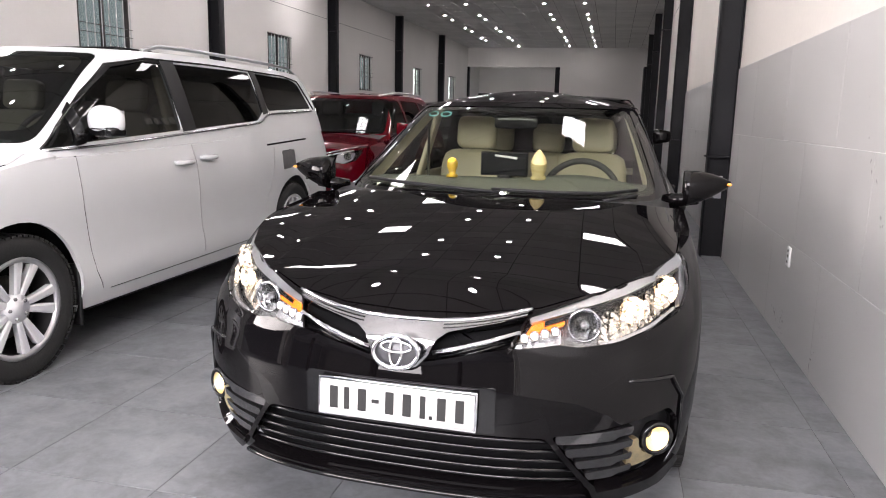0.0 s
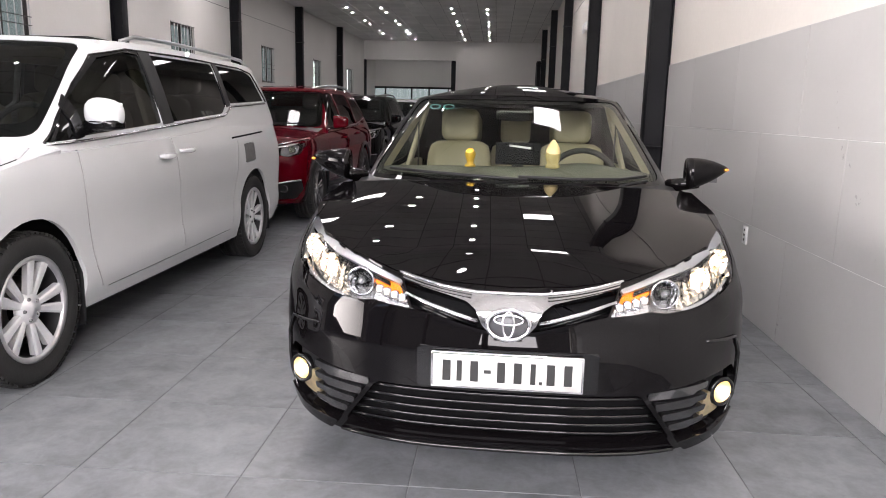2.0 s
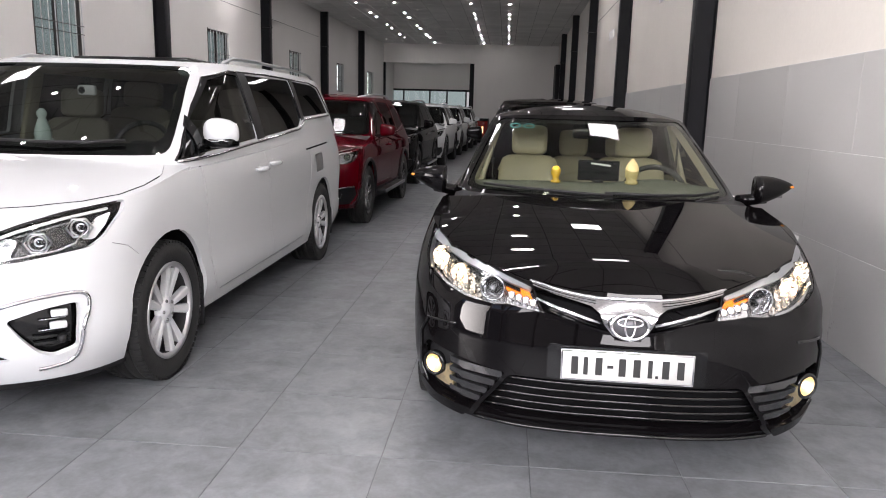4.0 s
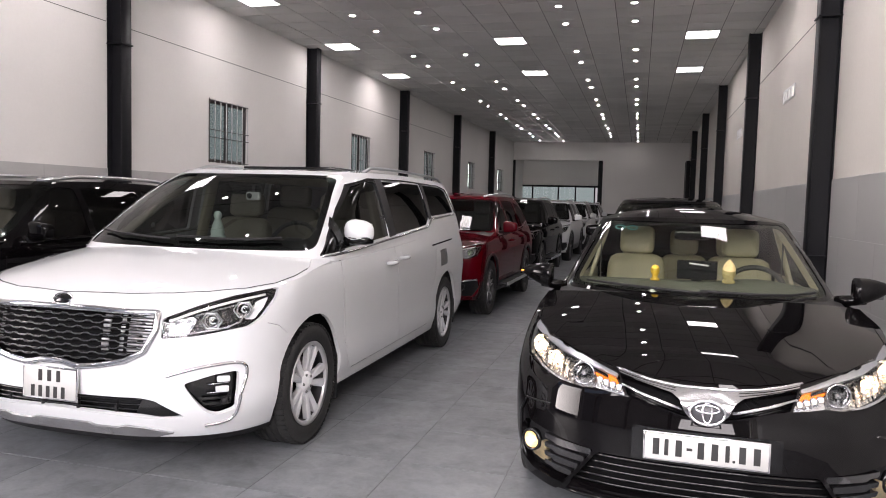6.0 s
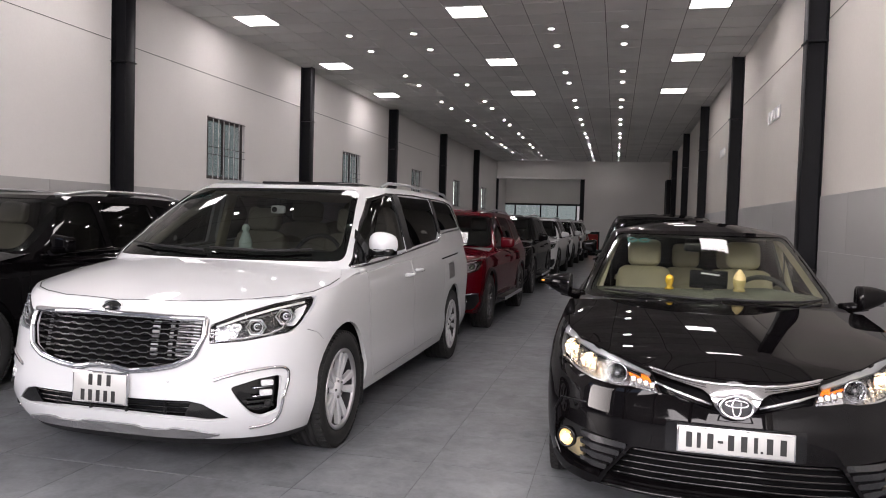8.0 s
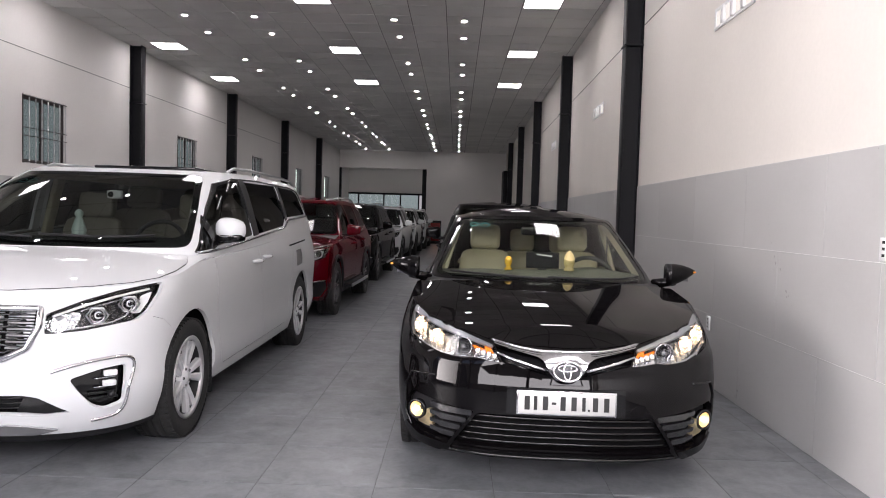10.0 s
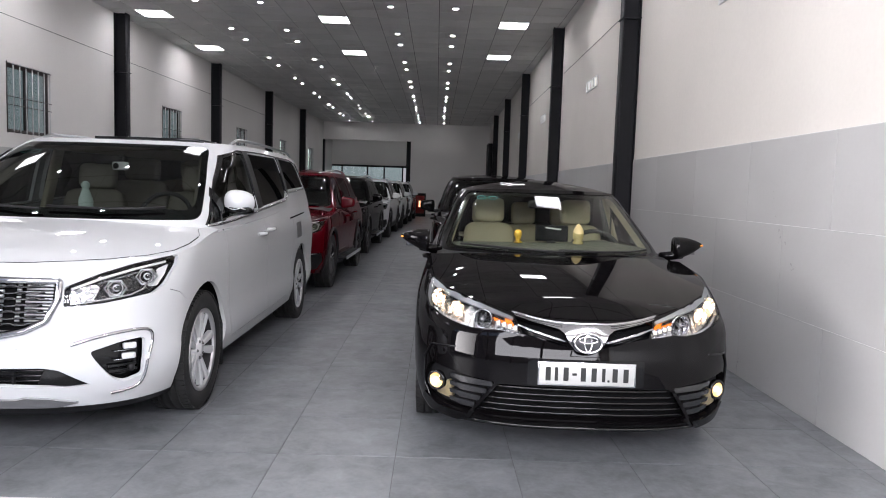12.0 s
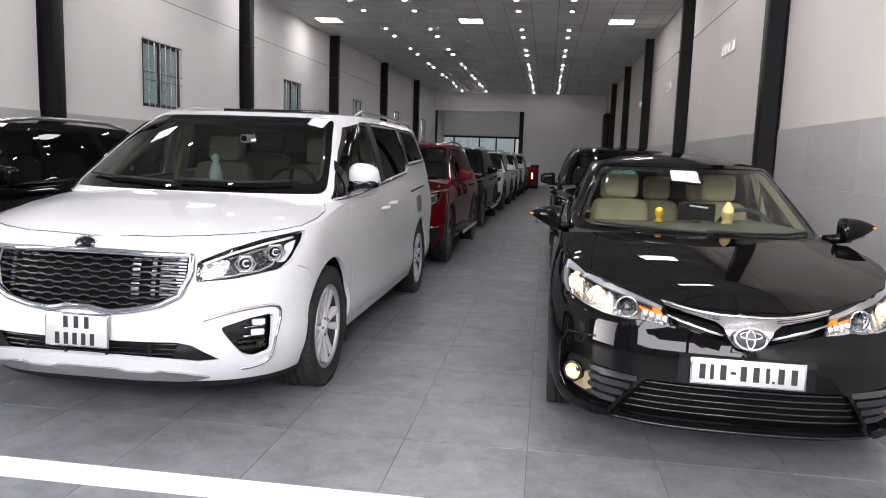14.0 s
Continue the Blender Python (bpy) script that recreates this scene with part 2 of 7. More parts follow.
def stone_tile(m):
    """Cloudy cement-look glaze: broad clouds, blotches and fine specks, each tile a little different."""
    t, b, node, link = nodes_of(m)
    base = b.inputs["Base Color"].default_value[:]
    geo, oi, off, shift = node("ShaderNodeNewGeometry"), node("ShaderNodeObjectInfo"), node("ShaderNodeMath"), node("ShaderNodeVectorMath")
    off.operation, off.inputs[1].default_value = "MULTIPLY", 37.0
    link(oi.outputs["Random"], off.inputs[0])
    shift.operation = "ADD"
    link(geo.outputs["Position"], shift.inputs[0])
    link(off.outputs[0], shift.inputs[1])
    total = None
    for scale, detail, weight, warp in ((1.9, 4, 0.7, 0.3), (7.0, 6, 0.8, 0.5), (42.0, 4, 0.3, 0.2)):
        n, mr = node("ShaderNodeTexNoise"), node("ShaderNodeMapRange")
        n.inputs["Scale"].default_value, n.inputs["Detail"].default_value = scale, detail
        n.inputs["Roughness"].default_value, n.inputs["Distortion"].default_value = 0.62, warp
        link(shift.outputs[0], n.inputs["Vector"])
        mr.inputs["From Min"].default_value, mr.inputs["From Max"].default_value = 0.3, 0.7
        mr.inputs["To Min"].default_value, mr.inputs["To Max"].default_value = -0.3 * weight, 0.3 * weight
        link(n.outputs["Fac"], mr.inputs["Value"])
        if total is None:
            total = mr.outputs["Result"]
        else:
            add = node("ShaderNodeMath")
            link(total, add.inputs[0])
            link(mr.outputs["Result"], add.inputs[1])
            total = add.outputs[0]
    piece, one, sc = node("ShaderNodeMapRange"), node("ShaderNodeMath"), node("ShaderNodeVectorMath")
    piece.inputs["To Min"].default_value, piece.inputs["To Max"].default_value = 0.95, 1.05
    link(oi.outputs["Random"], piece.inputs["Value"])
    link(total, one.inputs[0])
    link(piece.outputs["Result"], one.inputs[1])
    sc.operation = "SCALE"
    sc.inputs[0].default_value = base[:3]
    link(one.outputs[0], sc.inputs["Scale"])
    link(sc.outputs[0], b.inputs["Base Color"])
    rr = node("ShaderNodeMapRange")
    rr.inputs["From Min"].default_value, rr.inputs["From Max"].default_value = -0.3, 0.3
    rr.inputs["To Min"].default_value, rr.inputs["To Max"].default_value = 0.36, 0.32
    link(total, rr.inputs["Value"])
    link(rr.outputs["Result"], b.inputs["Roughness"])
    return m


def facets(m, scale, strength):
    """Breaks a mirror's surface into small tilted facets."""
    t, b, node, link = nodes_of(m)
    geo, cells, bp = node("ShaderNodeNewGeometry"), node("ShaderNodeTexVoronoi"), node("ShaderNodeBump")
    cells.inputs["Scale"].default_value = scale
    link(geo.outputs["Position"], cells.inputs["Vector"])
    bp.inputs["Strength"].default_value, bp.inputs["Distance"].default_value = strength, 0.012
    link(cells.outputs["Distance"], bp.inputs["Height"])
    link(bp.outputs["Normal"], b.inputs["Normal"])
    return m


def glass(name, tint, gloss=0.02, graze=0.7, facing=0.04):
    """Thin tinted pane: it lets light through and mirrors it by Fresnel."""
    m = bpy.data.materials.new(name)
    m.use_nodes = True
    t = m.node_tree
    t.nodes.clear()
    out, mix = t.nodes.new("ShaderNodeOutputMaterial"), t.nodes.new("ShaderNodeMixShader")
    tr, gl, fr = t.nodes.new("ShaderNodeBsdfTransparent"), t.nodes.new("ShaderNodeBsdfGlossy"), t.nodes.new("ShaderNodeLayerWeight")
    pw, ml = t.nodes.new("ShaderNodeMath"), t.nodes.new("ShaderNodeMath")
    pw.operation, ml.operation = "POWER", "MULTIPLY_ADD"
    pw.inputs[1].default_value, ml.inputs[1].default_value, ml.inputs[2].default_value = 5.0, graze, facing
    tr.inputs["Color"].default_value = (*tint, 1)
    gl.inputs["Roughness"].default_value = gloss
    fr.inputs["Blend"].default_value = 0.5
    t.links.new(fr.outputs["Facing"], pw.inputs[0])
    t.links.new(pw.outputs[0], ml.inputs[0])
    t.links.new(ml.outputs[0], mix.inputs[0])
    t.links.new(tr.outputs[0], mix.inputs[1])
    t.links.new(gl.outputs[0], mix.inputs[2])
    t.links.new(mix.outputs[0], out.inputs[0])
    return m


def lamp_mat(name, color, power):
    m = bpy.data.materials.new(name)
    m.use_nodes = True
    t = m.node_tree
    t.nodes.clear()
    out, em = t.nodes.new("ShaderNodeOutputMaterial"), t.nodes.new("ShaderNodeEmission")
    em.inputs["Color"].default_value, em.inputs["Strength"].default_value = (*color, 1), power
    t.links.new(em.outputs[0], out.inputs[0])
    return m


plaster = noisy(mat("plaster", (0.715, 0.697, 0.678), 0.75), 0.7, 0.05, 30, bump=0.06)
cream_plaster = noisy(mat("cream_plaster", (0.69, 0.655, 0.61), 0.75), 0.7, 0.07, 30, bump=0.06)
plaster_far = noisy(mat("grey_plaster", (0.5, 0.5, 0.51), 0.75), 0.7, 0.05, 30, bump=0.06)
wall_tile_m = noisy(mat("wall_tile", (0.45, 0.445, 0.44), 0.32), 1.6, 0.06, 40, rough=(0.26, 0.4), random_piece=0.04)
grout_m = noisy(mat("grout", (0.7, 0.7, 0.69), 0.8), 8, 0.1, 80)
floor_m = stone_tile(mat("floor_tile", (0.152, 0.159, 0.17), 0.42, spec=0.35))
floor_grout = noisy(mat("floor_grout", (0.09, 0.092, 0.095), 0.8), 8, 0.1, 80)
stripe_m = noisy(mat("white_line_paint", (0.74, 0.75, 0.77), 0.45), 3, 0.08, 50, rough=(0.35, 0.55))
ceiling_m = noisy(mat("ceiling_board", (0.66, 0.65, 0.64), 0.8), 1.2, 0.08, 60, bump=0.05, island=0.07)
tbar_m = noisy(mat("ceiling_rail", (0.15, 0.15, 0.15), 0.6), 3, 0.1, 60)
steel_m = noisy(mat("dark_painted_steel", (0.009, 0.009, 0.011), 0.5, spec=0.18), 2, 0.25, 40, rough=(0.35, 0.6))
pale_steel = noisy(mat("pale_painted_bar", (0.55, 0.55, 0.55), 0.4), 6, 0.1, 60)
brown_frame = noisy(mat("dark_brown_frame", (0.03, 0.022, 0.02), 0.45), 4, 0.2, 60)
panel_light = lamp_mat("led_panel_light", (1.0, 0.98, 0.95), 12.5)
down_light = lamp_mat("downlight_glow", (1.0, 0.97, 0.93), 80.0)
white_trim = noisy(mat("white_plastic", (0.72, 0.72, 0.72), 0.4), 5, 0.05, 60)
window_glass = glass("window_glass", (0.78, 0.86, 0.85))
screen_glass = glass("clear_windscreen_glass", (0.52, 0.555, 0.49), 0.005)
tint_glass = glass("tinted_car_glass", (0.34, 0.36, 0.34), 0.01)
dark_glass = glass("dark_car_glass", (0.022, 0.023, 0.024), 0.01, 0.5, 0.028)
lens_glass = glass("headlamp_lens", (0.93, 0.94, 0.95), 0.01)
black_paint = noisy(mat("black_car_paint", (0.0026, 0.0022, 0.0025), 0.5, 0.0, 0.68, 0.0, coat_rough=0.015), 5, 0.1, 300)
black_paint.node_tree.nodes["Principled BSDF"].inputs["Coat IOR"].default_value = 1.38
white_paint = noisy(mat("white_car_paint", (0.565, 0.577, 0.59), 0.4, 0.0, 0.9, 0.2), 5, 0.015, 300)
red_paint = noisy(mat("red_car_paint", (0.08, 0.001, 0.005), 0.45, 0.0, 0.8, 0.0, coat_rough=0.02), 5, 0.06, 300)
silver_paint = noisy(mat("pale_car_paint", (0.62, 0.63, 0.64), 0.35, 0.0, 1.0), 5, 0.02, 300)
black_plastic = noisy(mat("black_plastic", (0.01, 0.01, 0.011), 0.45, spec=0.25), 6, 0.2, 200, rough=(0.35, 0.55))
gloss_black = noisy(mat("gloss_black_plastic", (0.004, 0.004, 0.0045), 0.09, spec=0.45), 6, 0.1, 200)
# near-black: the shade inside gaps, grilles, lamps and wheels is put into this colour
inner_dark = noisy(mat("dark_inside_shade", (0.0035, 0.0035, 0.004), 0.8, spec=0.1), 6, 0.2, 100)
chrome = noisy(mat("chrome", (0.58, 0.58, 0.6), 0.07, 1.0), 8, 0.04, 200)
satin_metal = noisy(mat("satin_silver_trim", (0.55, 0.56, 0.58), 0.28, 1.0), 8, 0.05, 200)
alloy = noisy(mat("silver_alloy", (0.76, 0.77, 0.79), 0.24, 0.4), 8, 0.06, 120)
dark_alloy = noisy(mat("machined_dark_alloy", (0.34, 0.34, 0.35), 0.25, 0.7), 8, 0.06, 120)
rubber = noisy(mat("tyre_rubber", (0.011, 0.011, 0.011), 0.7), 9, 0.25, 90, bump=0.15)
brake_m = noisy(mat("brake_disc", (0.09, 0.085, 0.08), 0.4, 0.9), 9, 0.2, 90)
beige = noisy(mat("beige_leather", (0.42, 0.375, 0.25), 0.5), 6, 0.08, 160, bump=0.1)
beige_trim = noisy(mat("beige_trim", (0.52, 0.47, 0.34), 0.6), 6, 0.06, 160)
# beige leather darkened: the cabin's dimness is put into its colour
dim_leather = noisy(mat("dim_beige_leather", (0.26, 0.235, 0.19), 0.5), 6, 0.08, 160, bump=0.1)
dash_m = noisy(mat("dark_dashboard", (0.03, 0.03, 0.03), 0.6), 7, 0.2, 200, bump=0.1)
dash_mat_m = noisy(mat("dashboard_mat", (0.17, 0.175, 0.145), 0.85), 7, 0.25, 120, bump=0.2)
plate_white = noisy(mat("number_plate_white", (0.44, 0.44, 0.43), 0.35), 20, 0.04, 200)
plate_ink = mat("number_plate_ink", (0.012, 0.012, 0.012), 0.5)
reflector = noisy(mat("lamp_reflector", (0.7, 0.7, 0.71), 0.2, 1.0), 8, 0.05, 100, bump=0.3)
amber = noisy(mat("amber_indicator", (0.6, 0.12, 0.01), 0.2, emit=(1.0, 0.22, 0.012), power=0.6), 40, 0.5, 160)
warm_bulb = lamp_mat("lit_headlamp_bulb", (1.0, 0.72, 0.42), 14.0)
day_led = lamp_mat("daytime_led", (1.0, 0.9, 0.72), 0.9)
fog_bulb = lamp_mat("lit_fog_lamp_bulb", (1.0, 0.74, 0.45), 5.0)
dim_amber = mat("mirror_indicator", (0.75, 0.3, 0.06), 0.25, emit=(1.0, 0.35, 0.05), power=0.3)
red_lens = mat("red_tail_lens", (0.16, 0.004, 0.004), 0.15, coat=1.0)
yellow_figure = noisy(mat("yellow_resin", (0.75, 0.45, 0.04), 0.4), 12, 0.1, 90)
sand_figure = noisy(mat("carved_yellow_stone", (0.5, 0.4, 0.18), 0.5), 25, 0.2, 120, bump=0.3)
jade_figure = noisy(mat("pale_green_resin", (0.75, 0.88, 0.82), 0.35), 25, 0.1, 120)
screen_m = noisy(mat("dark_screen", (0.01, 0.01, 0.012), 0.1), 8, 0.1, 100)
sticker_m = noisy(mat("teal_sticker", (0.12, 0.42, 0.42), 0.4), 20, 0.1, 120)
sky_card = lamp_mat("daylight_beyond", (0.92, 0.95, 0.95), 0.15)
vent_sky = lamp_mat("daylight_in_vent", (1.0, 0.95, 0.86), 0.62)
sky_bright = lamp_mat("bright_yard_beyond", (1.0, 0.98, 0.9), 3.0)
sky_dim = lamp_mat("dim_yard_beyond", (0.95, 0.95, 0.95), 0.26)

# ---------- the hall ----------
def frame_left(u, out=0.0):
    """Pose on the left wall's face at u metres along the hall; local x points out of the wall."""
    return Matrix.Translation((-8.25 + 0.0235 * (u - 7.5), u, 0)) @ pose(0, 0, 0, 0, 0, -1.346) @ Matrix.Translation((out, 0, 0))


def frame_right(u, out=0.0):
    return Matrix.Translation((0.90 + 0.0107 * (u - 3), u, 0)) @ pose(0, 0, 0, 0, 0, -0.613) @ Matrix.Translation((-out, 0, 0))


def ceil_z(y):
    return 4.72


FRONT, BACK = -3.9, 36.8
WINDOWS = [(9.87, 11.1), (15.83, 17.04), (21.66, 22.8), (27.35, 28.45), (32.9, 34.2)]
WZ0, WZ1 = 2.05, 3.13


def structure(name, bm, material, label, category=""):
    return tagged(part(name, bm, material), label, category, kind="structure")


# left wall with its window openings
def left_wall():
    bms, u0 = [], FRONT
    m = frame_left(0)
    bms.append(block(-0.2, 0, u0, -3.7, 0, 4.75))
    # unseen opening added here for the side fill lamp
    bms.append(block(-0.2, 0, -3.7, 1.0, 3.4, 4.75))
    u0 = 1.0
    for a, b in WINDOWS:
        bms.append(block(-0.2, 0, u0, a, 0, 4.75))
        bms.append(block(-0.2, 0, a, b, 0, WZ0))
        bms.append(block(-0.2, 0, a, b, WZ1, 4.75))
        u0 = b
    bms.append(block(-0.2, 0, u0, BACK + 3, 0, 4.75))
    bm = moved(join(*bms), m)
    bmesh.ops.remove_doubles(bm, verts=bm.verts, dist=1e-4)
    return bm


structure("wall_left", left_wall(), plaster, "long pale plastered hall wall with barred windows", "wall")
structure("wall_right", moved(block(0, 0.2, FRONT, BACK + 3, 0, 4.75), frame_right(0)), cream_plaster,
          "long pale plastered hall wall above grey tiles", "wall")

# far wall: a recess on its left half
bm = join(block(-3.14, 1.6, BACK, BACK + 0.2, 0, 4.75), block(-8.2, -3.14, BACK, BACK + 0.2, 3.79, 4.75))
structure("wall_far", bm, plaster, "pale plastered end wall with a wide recess", "wall")
structure("wall_recess", join(block(-8.4, -3.25, 39.7, 39.9, 2.55, 4.75), block(-8.4, -2.94, 39.7, 39.9, 0, 0.5)), plaster, "pale back wall of the recess", "wall")
structure("wall_recess_side", block(-3.14, -2.94, BACK + 0.2, 39.9, 0, 4.75), plaster, "pale side wall of the recess", "wall")

# shop front behind the camera: a wide opening
bm = join(block(-9.3, -7.9, FRONT - 0.2, FRONT, 0, 4.75), block(0.6, 1.6, FRONT - 0.2, FRONT, 0, 4.75), block(-7.9, 0.6, FRONT - 0.2, FRONT, 3.9, 4.75))
structure("wall_front", bm, plaster, "pale plastered shop front with a wide opening", "wall")

for x in (-5.9, -3.2, -1.3):
    structure("shopfront_post", block(x - 0.06, x + 0.06, FRONT + 0.02, FRONT + 0.14, 0, 3.9, 0.004, 1), steel_m, "dark steel post of the shop front", "post")
structure("shopfront_rail", block(-7.7, 0.6, FRONT + 0.14, FRONT + 0.2, 2.5, 2.6, 0.004, 1), steel_m, "dark steel rail of the shop front", "rail")

# unseen walls added outside: one across the street to keep low sky out of reflections, one beside the hall
structure("wall_street", block(-30, 25, -19, -18.5, 0, 8), noisy(mat("sky_block_grey", (0.22, 0.21, 0.2), 0.8), 0.6, 0.2, 12), "plain added wall across the street that blocks low sky", "wall")
structure("wall_yard", block(-16, -15.6, -18, 30, 0, 5), noisy(mat("added_wall_grey", (0.3, 0.29, 0.28), 0.8), 0.6, 0.2, 12), "plain unseen wall added beside the hall", "wall")

structure("backdrop_bright", block(-11.1, -11, 35.02, 78, 0, 7), sky_bright, "bright yard beyond the farther side windows", "backdrop")
structure("backdrop", block(-11.1, -11, 3, 35, 0, 6), sky_card, "hazy daylight beyond the side windows", "backdrop")
structure("backdrop_far", block(-9, -2, 42.4, 42.5, 0, 5), sky_dim, "dim yard beyond the far windows", "backdrop")

# ground outside
bm = bmesh.new()
bmesh.ops.create_grid(bm, x_segments=2, y_segments=2, size=300, matrix=Matrix.Translation((-3, 0, -0.16)))
structure("ground", bm, noisy(mat("street_concrete", (0.13, 0.13, 0.13), 0.85), 0.5, 0.2, 20), "grey concrete street outside the hall", "ground")


# ceiling: boards between sunken rails, one mesh
def ceiling():
    px, py, gap, verts, faces = 0.6045, 0.5895, 0.014, [], []
    x0, y0 = -3.66 - 9.5 * px, 9.865 - 26.5 * py
    for i in range(19):
        for j in range(79):
            a, b = x0 + i * px + gap / 2, x0 + (i + 1) * px - gap / 2
            c, d = y0 + j * py + gap, y0 + (j + 1) * py - gap
            if c > BACK + 3.0:
                continue
            s = len(verts)
            for x, y in ((a, c), (b, c), (b, d), (a, d)):
                verts.append((x, y, ceil_z(y)))
            for x, y in ((a, c), (b, c), (b, d), (a, d)):
                verts.append((x, y, ceil_z(y) + 0.012))
            faces += [(s, s + 3, s + 2, s + 1)] + [(s + k, s + (k + 1) % 4, s + 4 + (k + 1) % 4, s + 4 + k) for k in range(4)]
    return bm_of(verts, faces, False)


structure("ceiling", ceiling(), ceiling_m, "pale suspended ceiling of square boards", "ceiling")
bm = bm_of([(-9.2, -5.6, ceil_z(-5.6) + 0.008), (2, -5.6, ceil_z(-5.6) + 0.008), (2, 40.2, ceil_z(39) + 0.008), (-9.2, 40.2, ceil_z(39) + 0.008)], [(0, 3, 2, 1)])
structure("ceiling_rails", bm, tbar_m, "dark grey rails between the ceiling boards", "ceiling")
structure("roof_slab", block(-9.4, 2.2, -5.6, 40.2, 4.78, 4.9), plaster_far, "plain slab above the hall", "roof")

# floor
structure("floor_bed", block(-9.4, 2.2, FRONT - 0.3, 40.2, -0.15, -0.0025), floor_grout, "dark joints under the grey floor tiles", "floor")


# columns
def column(name, depth, y, m):
    col = tagged(new(name), "dark painted steel column standing against the hall wall", "column", "steel columns", "structure")
    col.matrix_basis = m
    h = ceil_z(y) - 0.003
    part("flange", block(depth - 0.012, depth, 0.0, 0.2, 0, h, 0.002, 1), steel_m, col)
    part("flange", block(0.002, 0.014, 0.0, 0.2, 0, h, 0.002, 1), steel_m, col)
    part("web", block(0.014, depth - 0.012, 0.085, 0.115, 0, h), steel_m, col)
    for z in (0.98, 3.53):
        part("stiffener", block(-0.0, depth + 0.02, -0.015, 0.215, z, z + 0.014), steel_m, col)
    return col


for y in (7.5, 13.4, 19.25, 25.1, 31.0):
    column("column", 0.245, y, frame_left(y, 0.0))
for y in (7.5, 13.4, 19.25, 25.1, 31.0):
    column("column", 0.215, y, frame_right(y) @ pose(0, 0.2, 0, 0, 0, 180))
bm = block(0.0, 0.22, 0, 0.3, 0, 3.79)
structure("column_recess", moved(bm, Matrix.Translation((-3.14, BACK - 0.08, 0))), steel_m, "dark steel post beside the recess", "column")
structure("column_recess_edge", block(-7.66, -7.48, BACK - 0.08, BACK + 0.25, 0, 3.79), steel_m, "dark steel post beside the recess", "column")
structure("door_dark", block(0.98, 1.2, 33.9, 35.2, 0, 3.65, 0.01), steel_m, "dark steel shutter box by the far end", "door")

# thin joint lines along the upper walls
for y0, y1 in ((-3.8, 7.49), (7.71, 13.39), (13.61, 19.24), (19.46, 25.0)):
    structure("trim", moved(block(0.001, 0.006, y0, y1, 3.835, 3.845), frame_left(0)), tbar_m, "thin dark joint line along the wall", "trim")
for y0, y1 in ((-3.8, 7.49), (7.71, 13.39), (13.61, 19.24)):
    structure("trim", moved(block(-0.006, -0.001, y0, y1, 3.77, 3.78), frame_right(0)), tbar_m, "thin dark joint line along the wall", "trim")


# barred windows
def window(name, u0, u1):
    w = tagged(new(name), "steel-barred window with tinted panes high in the wall", "window", "barred windows", "structure")
    w.matrix_basis = frame_left(u0)
    n, h = u1 - u0, WZ1 - WZ0
    t = 0.06
    for a, b, c, d in ((0, n, WZ0, WZ0 + t), (0, n, WZ1 - t, WZ1), (0, t, WZ0 + t, WZ1 - t), (n - t, n, WZ0 + t, WZ1 - t),
                       (n / 2 - t / 2, n / 2 + t / 2, WZ0 + t, WZ1 - t)):
        part("window_frame", block(-0.1, -0.05, a, b, c, d, 0.003, 1), brown_frame, w)
    for k in (0, 1):
        a = t if k == 0 else n / 2 + t / 2
        ob = part("pane", block(-0.08, -0.074, a, a + n / 2 - 1.5 * t, WZ0 + t, WZ1 - t), window_glass, w)
        ob.visible_shadow = False
    for k in range(8):
        y = 0.02 + (n - 0.04) * k / 7
        part("bar", block(-0.012, 0.004, y - 0.0065, y + 0.0065, WZ0 - 0.015, WZ1 + 0.015, 0.002, 1), pale_steel if k else brown_frame, w)
    for z in (WZ0 + 0.02, WZ0 + h * 0.40, WZ0 + h * 0.52, WZ1 - 0.02):
        part("rail", block(-0.004, 0.010, -0.01, n + 0.01, z - 0.006, z + 0.006, 0.002, 1), brown_frame, w)
    return w


for k, (a, b) in enumerate(WINDOWS):
    window("window_%d" % (k + 1), a, b)

# recess glazing
wg = tagged(new("window_far"), "dark aluminium glazed partition in the recess", "window", kind="structure")
wg.matrix_basis = Matrix.Translation((-0.05, 39.65, 0.05))
for x in (-8.0, -6.9, -5.45, -4.5, -3.45):
    part("mullion", block(x, x + 0.08, -0.04, 0.04, 0.5, 2.5, 0.004, 1), steel_m, wg)
for z in (0.5, 2.42):
    part("window_frame", block(-8.0, -3.1, -0.05, 0.05, z, z + 0.1, 0.004, 1), steel_m, wg)
for a, b in ((-7.92, -6.9), (-6.82, -5.45), (-5.37, -4.5), (-4.42, -3.45)):
    ob = part("pane", block(a, b, -0.004, 0.004, 0.6, 2.42), window_glass, wg)
    ob.visible_shadow = False


# ceiling lights
def panel(x, y):
    p = tagged(new("ceiling_light"), "square white led panel lit in the ceiling", "ceiling light", "led panels")
    p.matrix_basis = Matrix.Translation((x, y, ceil_z(y)))
    s = 0.278
    for a, b, c, d in ((-s - 0.012, s + 0.012, -s - 0.012, -s), (-s - 0.012, s + 0.012, s, s + 0.012), (-s - 0.012, -s, -s, s), (s, s + 0.012, -s, s)):
        part("frame", block(a, b, c, d, -0.012, 0.01), white_trim, p)
    part("diffuser", block(-s, s, -s, s, -0.008, 0.005), panel_light, p, "glowing white diffuser")


for x in (-7.287, -3.66, -0.033):
    for k in range(-3, 3):
        panel(x, 9.865 + 3.537 * k)


